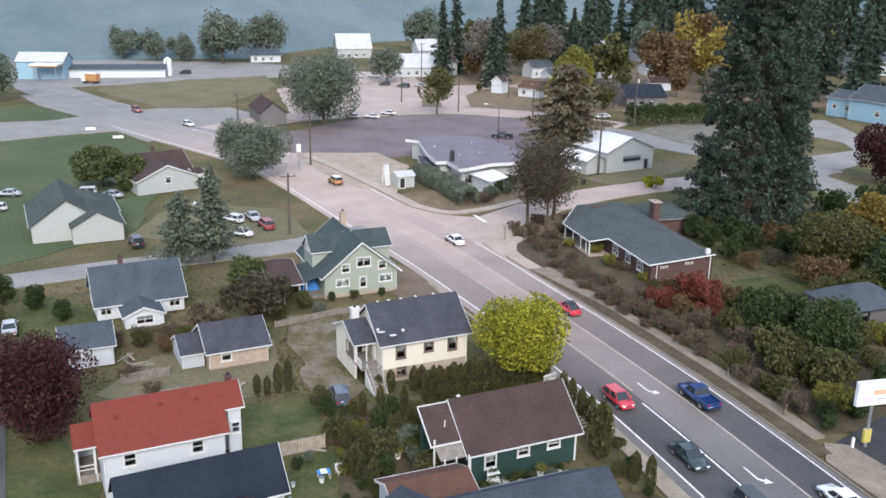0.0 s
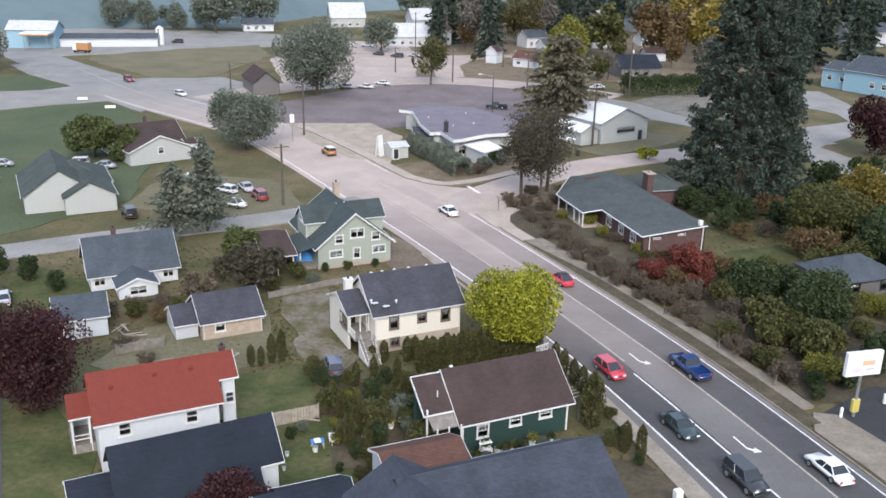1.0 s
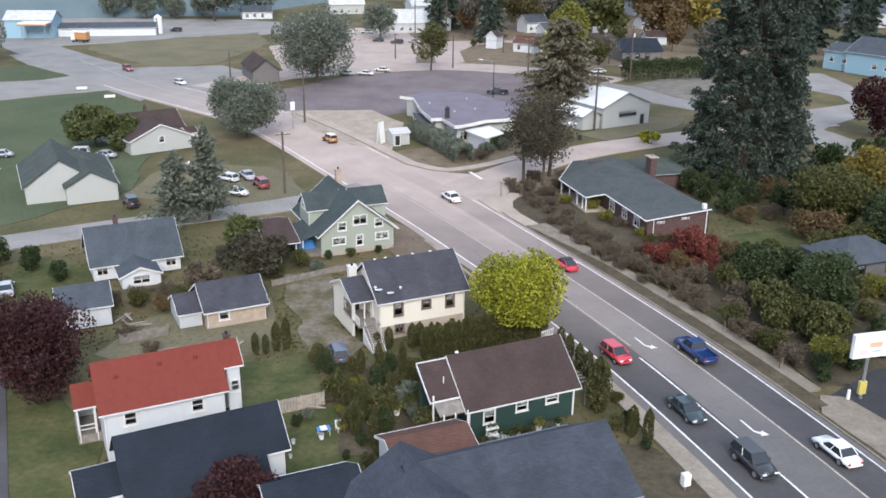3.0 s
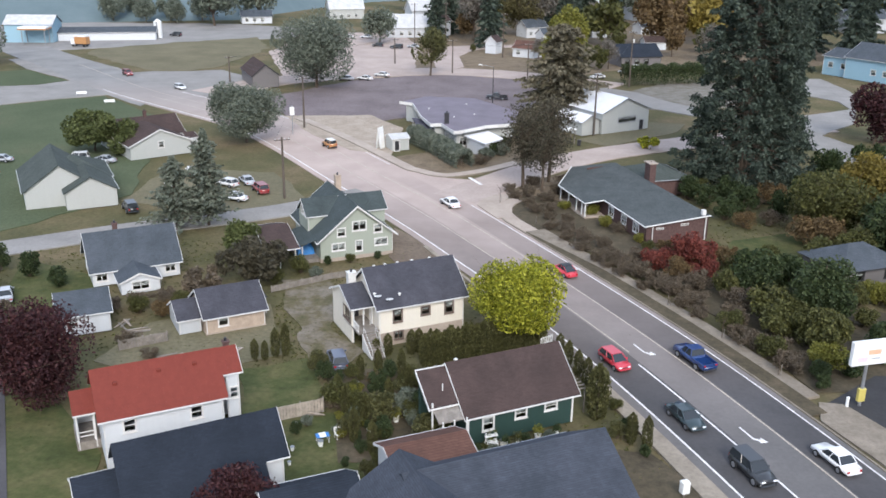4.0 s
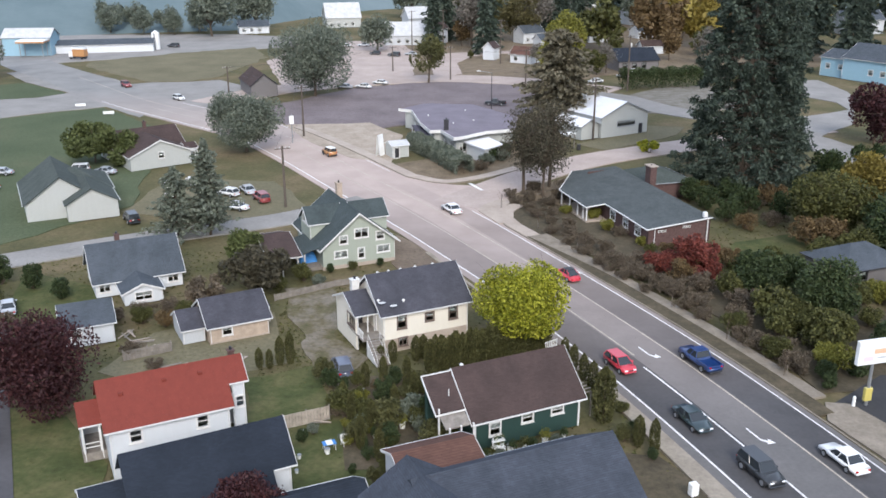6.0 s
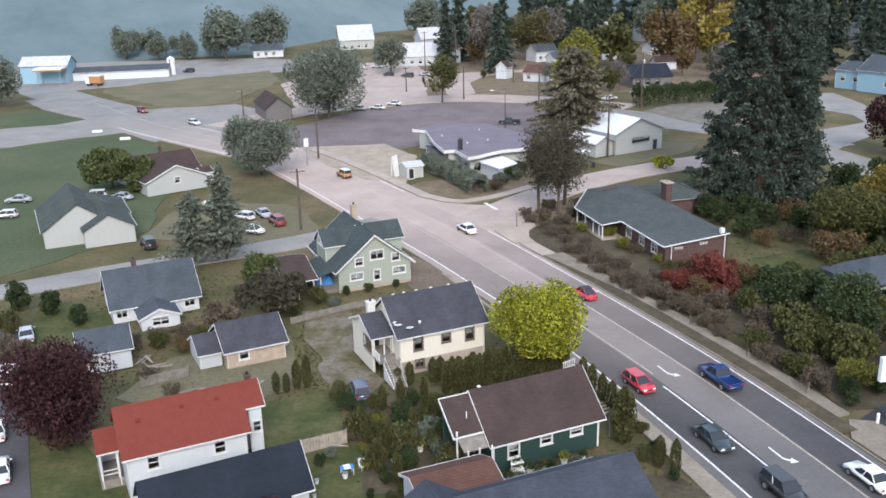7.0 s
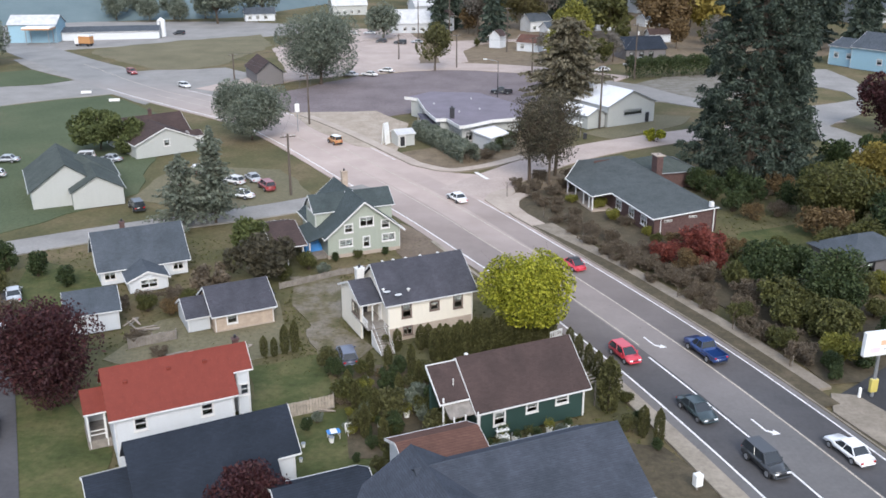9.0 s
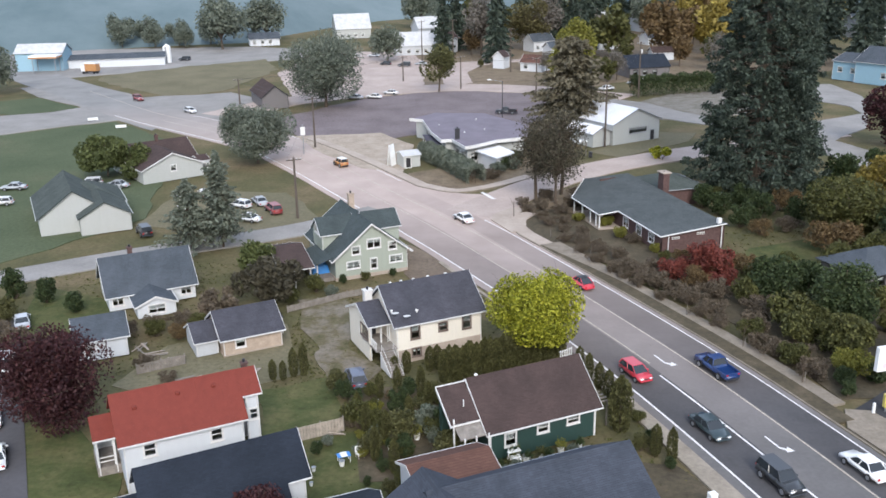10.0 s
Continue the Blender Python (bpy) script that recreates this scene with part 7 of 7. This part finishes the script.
def flower_pot(x, y, s, leaf, seed):
    rng = np.random.default_rng(seed)
    ob = thing("flower_pot", pose(x, y, -0.05), "white pot with a small leafy plant", "flower pot", "flower pots")
    part("pot", tubed((0, 0, 0), (0, 0, 0.5 * s), 0.2 * s, 0.28 * s, 12), plastic_white, ob)
    p = rng.normal(size=(330, 3)) * 0.2 * s + (0, 0, 0.75 * s)
    leaf_mesh("leaves", LEAF[leaf], ob, p, 0.09, rng)


for i, (x, y) in enumerate(((4.0, 70.6), (4.7, 70.4), (5.2, 71.3), (6.6, 71.9), (7.8, 72.2), (9.6, 73.2), (11.4, 74.0), (-0.6, 71.4), (-3.4, 76.0), (-5.8, 74.2), (-8.0, 74.6))):
    flower_pot(x, y, 0.9 + 0.15 * (i % 3), ("green", "olive", "citron")[i % 3], 300 + i)
for i, (x, y) in enumerate(((-7.6, 83.2), (-4.2, 79.1), (-3.8, 78.4), (-8.4, 73.9), (-12.2, 68.5), (-12.3, 70.8), (-12.6, 74.8), (6.3, 72.1), (4.9, 71.0), (3.7, 73.3), (11.0, 75.9), (-9.9, 71.6))):
    bk = thing("bucket", pose(x, y, -0.06), "small white plastic bucket in the garden", "bucket", "garden buckets")
    s = 0.8 + 0.15 * (i % 4)
    part("body", tubed((0, 0, 0), (0, 0, 0.42 * s), 0.15 * s, 0.2 * s, 10), plastic_white, bk)
    part("rim", tubed((0, 0, 0.42 * s), (0, 0, 0.45 * s), 0.22 * s, 0.22 * s, 10), trim_grey, bk)
ps = thing("plant_stand", pose(5.2, 70.9, -0.05, 0, 0, 24), "white tiered plant stand by a green wall", "plant stand")
for x in (-0.5, 0.5):
    part("upright", boxed(x - 0.04, -0.04, 0, x + 0.04, 0.04, 2.0), plastic_white, ps)
for i, (z, d) in enumerate(((0.45, 0.45), (1.05, 0.35), (1.65, 0.25))):
    part("shelf", boxed(-0.6, -d, z, 0.6, d * 0.4, z + 0.05), plastic_white, ps)
    for x in (-0.32, 0.3):
        pot = thing("flower_pot", pose(5.2, 70.9, -0.05, 0, 0, 24) @ pose(x + 0.05 * i, -d * 0.4, z + 0.05), "small white pot on a plant stand", "flower pot", "flower pots")
        part("pot", tubed((0, 0, 0), (0, 0, 0.26), 0.1, 0.15, 10), plastic_white, pot)
        prng = np.random.default_rng(500 + 2 * i + (x > 0))
        leaf_mesh("leaves", LEAF["moss"], pot, prng.normal(size=(70, 3)) * 0.1 + (0, 0, 0.36), 0.07, prng)
bc = thing("garden_bench", pose(4.6, 69.4, -0.05, 0, 0, 24), "white slatted garden bench by a green wall", "bench")
for i in range(4):
    part("slat", boxed(-0.75, -0.2 + 0.12 * i, 0.42, 0.75, -0.11 + 0.12 * i, 0.45), plastic_white, bc)
for i in range(3):
    part("slat", boxed(-0.75, 0.3, 0.55 + 0.13 * i, 0.75, 0.33, 0.64 + 0.13 * i), plastic_white, bc)
for a in (-0.7, 0.64):
    for c in (-0.2, 0.27):
        part("leg", boxed(a, c, 0, a + 0.06, c + 0.06, 0.42 if c < 0 else 0.95), plastic_white, bc)

tarp = thing("tarpaulin", pose(-18.2, 121.0, 0.0, 0, 0, 24), "bright blue tarpaulin over a stack", "tarpaulin")
bm = bmesh.new()
bmesh.ops.create_grid(bm, x_segments=10, y_segments=10, size=1.0)
for v in bm.verts:
    e = max(abs(v.co.x), abs(v.co.y))
    v.co.z = 2.2 * (1 - e ** 4) + 0.12 * noise.noise(v.co * 3)
    v.co.x *= 1.3
bmesh.ops.solidify(bm, geom=bm.faces[:], thickness=0.03)
part("sheet", bm, plastic_blue, tarp, smooth=True)


def fence(line, h, label, mat=None):
    ob = thing("fence", pose(*line[0], -0.08), label, "fence")
    P = [Vector(p) - Vector(line[0]) for p in line]
    for a, c in zip(P, P[1:]):
        n = max(1, round((c - a).length / 2.2))
        for i in range(n + 1):
            p = a.lerp(c, i / n)
            part("post", boxed(p.x - 0.06, p.y - 0.06, 0, p.x + 0.06, p.y + 0.06, h + 0.08), wood_grey, ob)
        d = c - a
        rot = pose(a.x, a.y, 0, 0, 0, math.degrees(math.atan2(d.y, d.x)))
        for z in (0.3, h - 0.25):
            put(part("rail", boxed(0, -0.09, z, d.length, -0.06, z + 0.09), wood_grey, ob), rot)
        k = max(1, int(d.length / 0.3))
        for i in range(k):
            x = d.length * i / k
            put(part("slat", boxed(x + 0.01, -0.12, 0.06, x + d.length / k - 0.02, -0.095, h * (0.98 + 0.03 * ((i * 7) % 3) / 3)), mat or wood_grey, ob), rot)


def plank_pile(x, y, yaw, n, seed):
    """Old boards thrown on a heap."""
    rng = random.Random(seed)
    ob = thing("plank_pile", pose(x, y, -0.06, 0, 0, yaw), "heap of old pale boards in the yard", "planks", "plank piles")
    for i in range(n):
        part("plank", boxed(-1.2, -0.09, 0, 1.2, 0.09, 0.04, m=pose(rng.uniform(-0.5, 0.5), rng.uniform(-0.7, 0.7), 0.03 + 0.05 * i, 0, 0, rng.uniform(-40, 40))), (wood_grey, concrete)[i % 4 == 0], ob)


for i, (x, y, a) in enumerate(((-33.6, 95.2, 20), (-31.2, 93.6, 70), (-35.4, 97.2, 110), (-28.0, 88.6, 30), (-11.2, 77.6, 10), (-21.6, 90.2, 60))):
    plank_pile(x, y, a, 5, i)
fence([(-14.5, 75.9), (-10.4, 77.8)], 1.5, "pale weathered board fence by the lawn", pale_wood)
wr = thing("porch_railing", pose(11.8, 92.2, -0.05, 0, 0, 38), "short white picket railing beside the footpath", "railing")
for i in range(7):
    part("picket", boxed(i * 0.28, 0, 0, i * 0.28 + 0.09, 0.05, 1.2), plastic_white, wr)
for z in (0.35, 1.0):
    part("rail", boxed(-0.05, 0.05, z, 1.85, 0.09, z + 0.09), plastic_white, wr)
fence([(-20.5, 107.5), (-13.5, 112.4), (-6.8, 115.0)], 0.9, "weathered grey garden fence")
fence([(-34, 90.5), (-29.5, 93)], 1.2, "broken grey board fence by the outbuilding")
bb = thing("billboard_panel", pose(-11.7, 186.0, -0.02, 0, 0, 60), "white A-frame sign board by the road", "sign")
for s in (-1, 1):
    part("board", boxed(-0.9, -0.03, 0, 0.9, 0.03, 4.4, m=pose(0, s * 0.5, 0, s * 6, 0, 0)), plastic_white, bb)
sp = thing("road_sign", pose(-31.5, 198.0, -0.02, 0, 0, 20), "small white sign on a roadside pole", "sign")
part("pole", tubed((0, 0, 0), (0, 0, 6.5), 0.09, seg=8), trim_grey, sp)
part("sign_box", soft_box(-0.5, -0.12, 4.2, 0.5, 0.12, 6.0, 0.04), plastic_white, sp)
bin_ = thing("rubbish_bin", pose(29.8, 190.6, -0.02), "dark wheeled rubbish bin", "bin")
part("body", soft_box(-0.35, -0.4, 0.05, 0.35, 0.4, 1.1, 0.05), dark_metal, bin_)
part("lid", soft_box(-0.38, -0.44, 1.1, 0.38, 0.42, 1.18, 0.03), dark_metal, bin_)
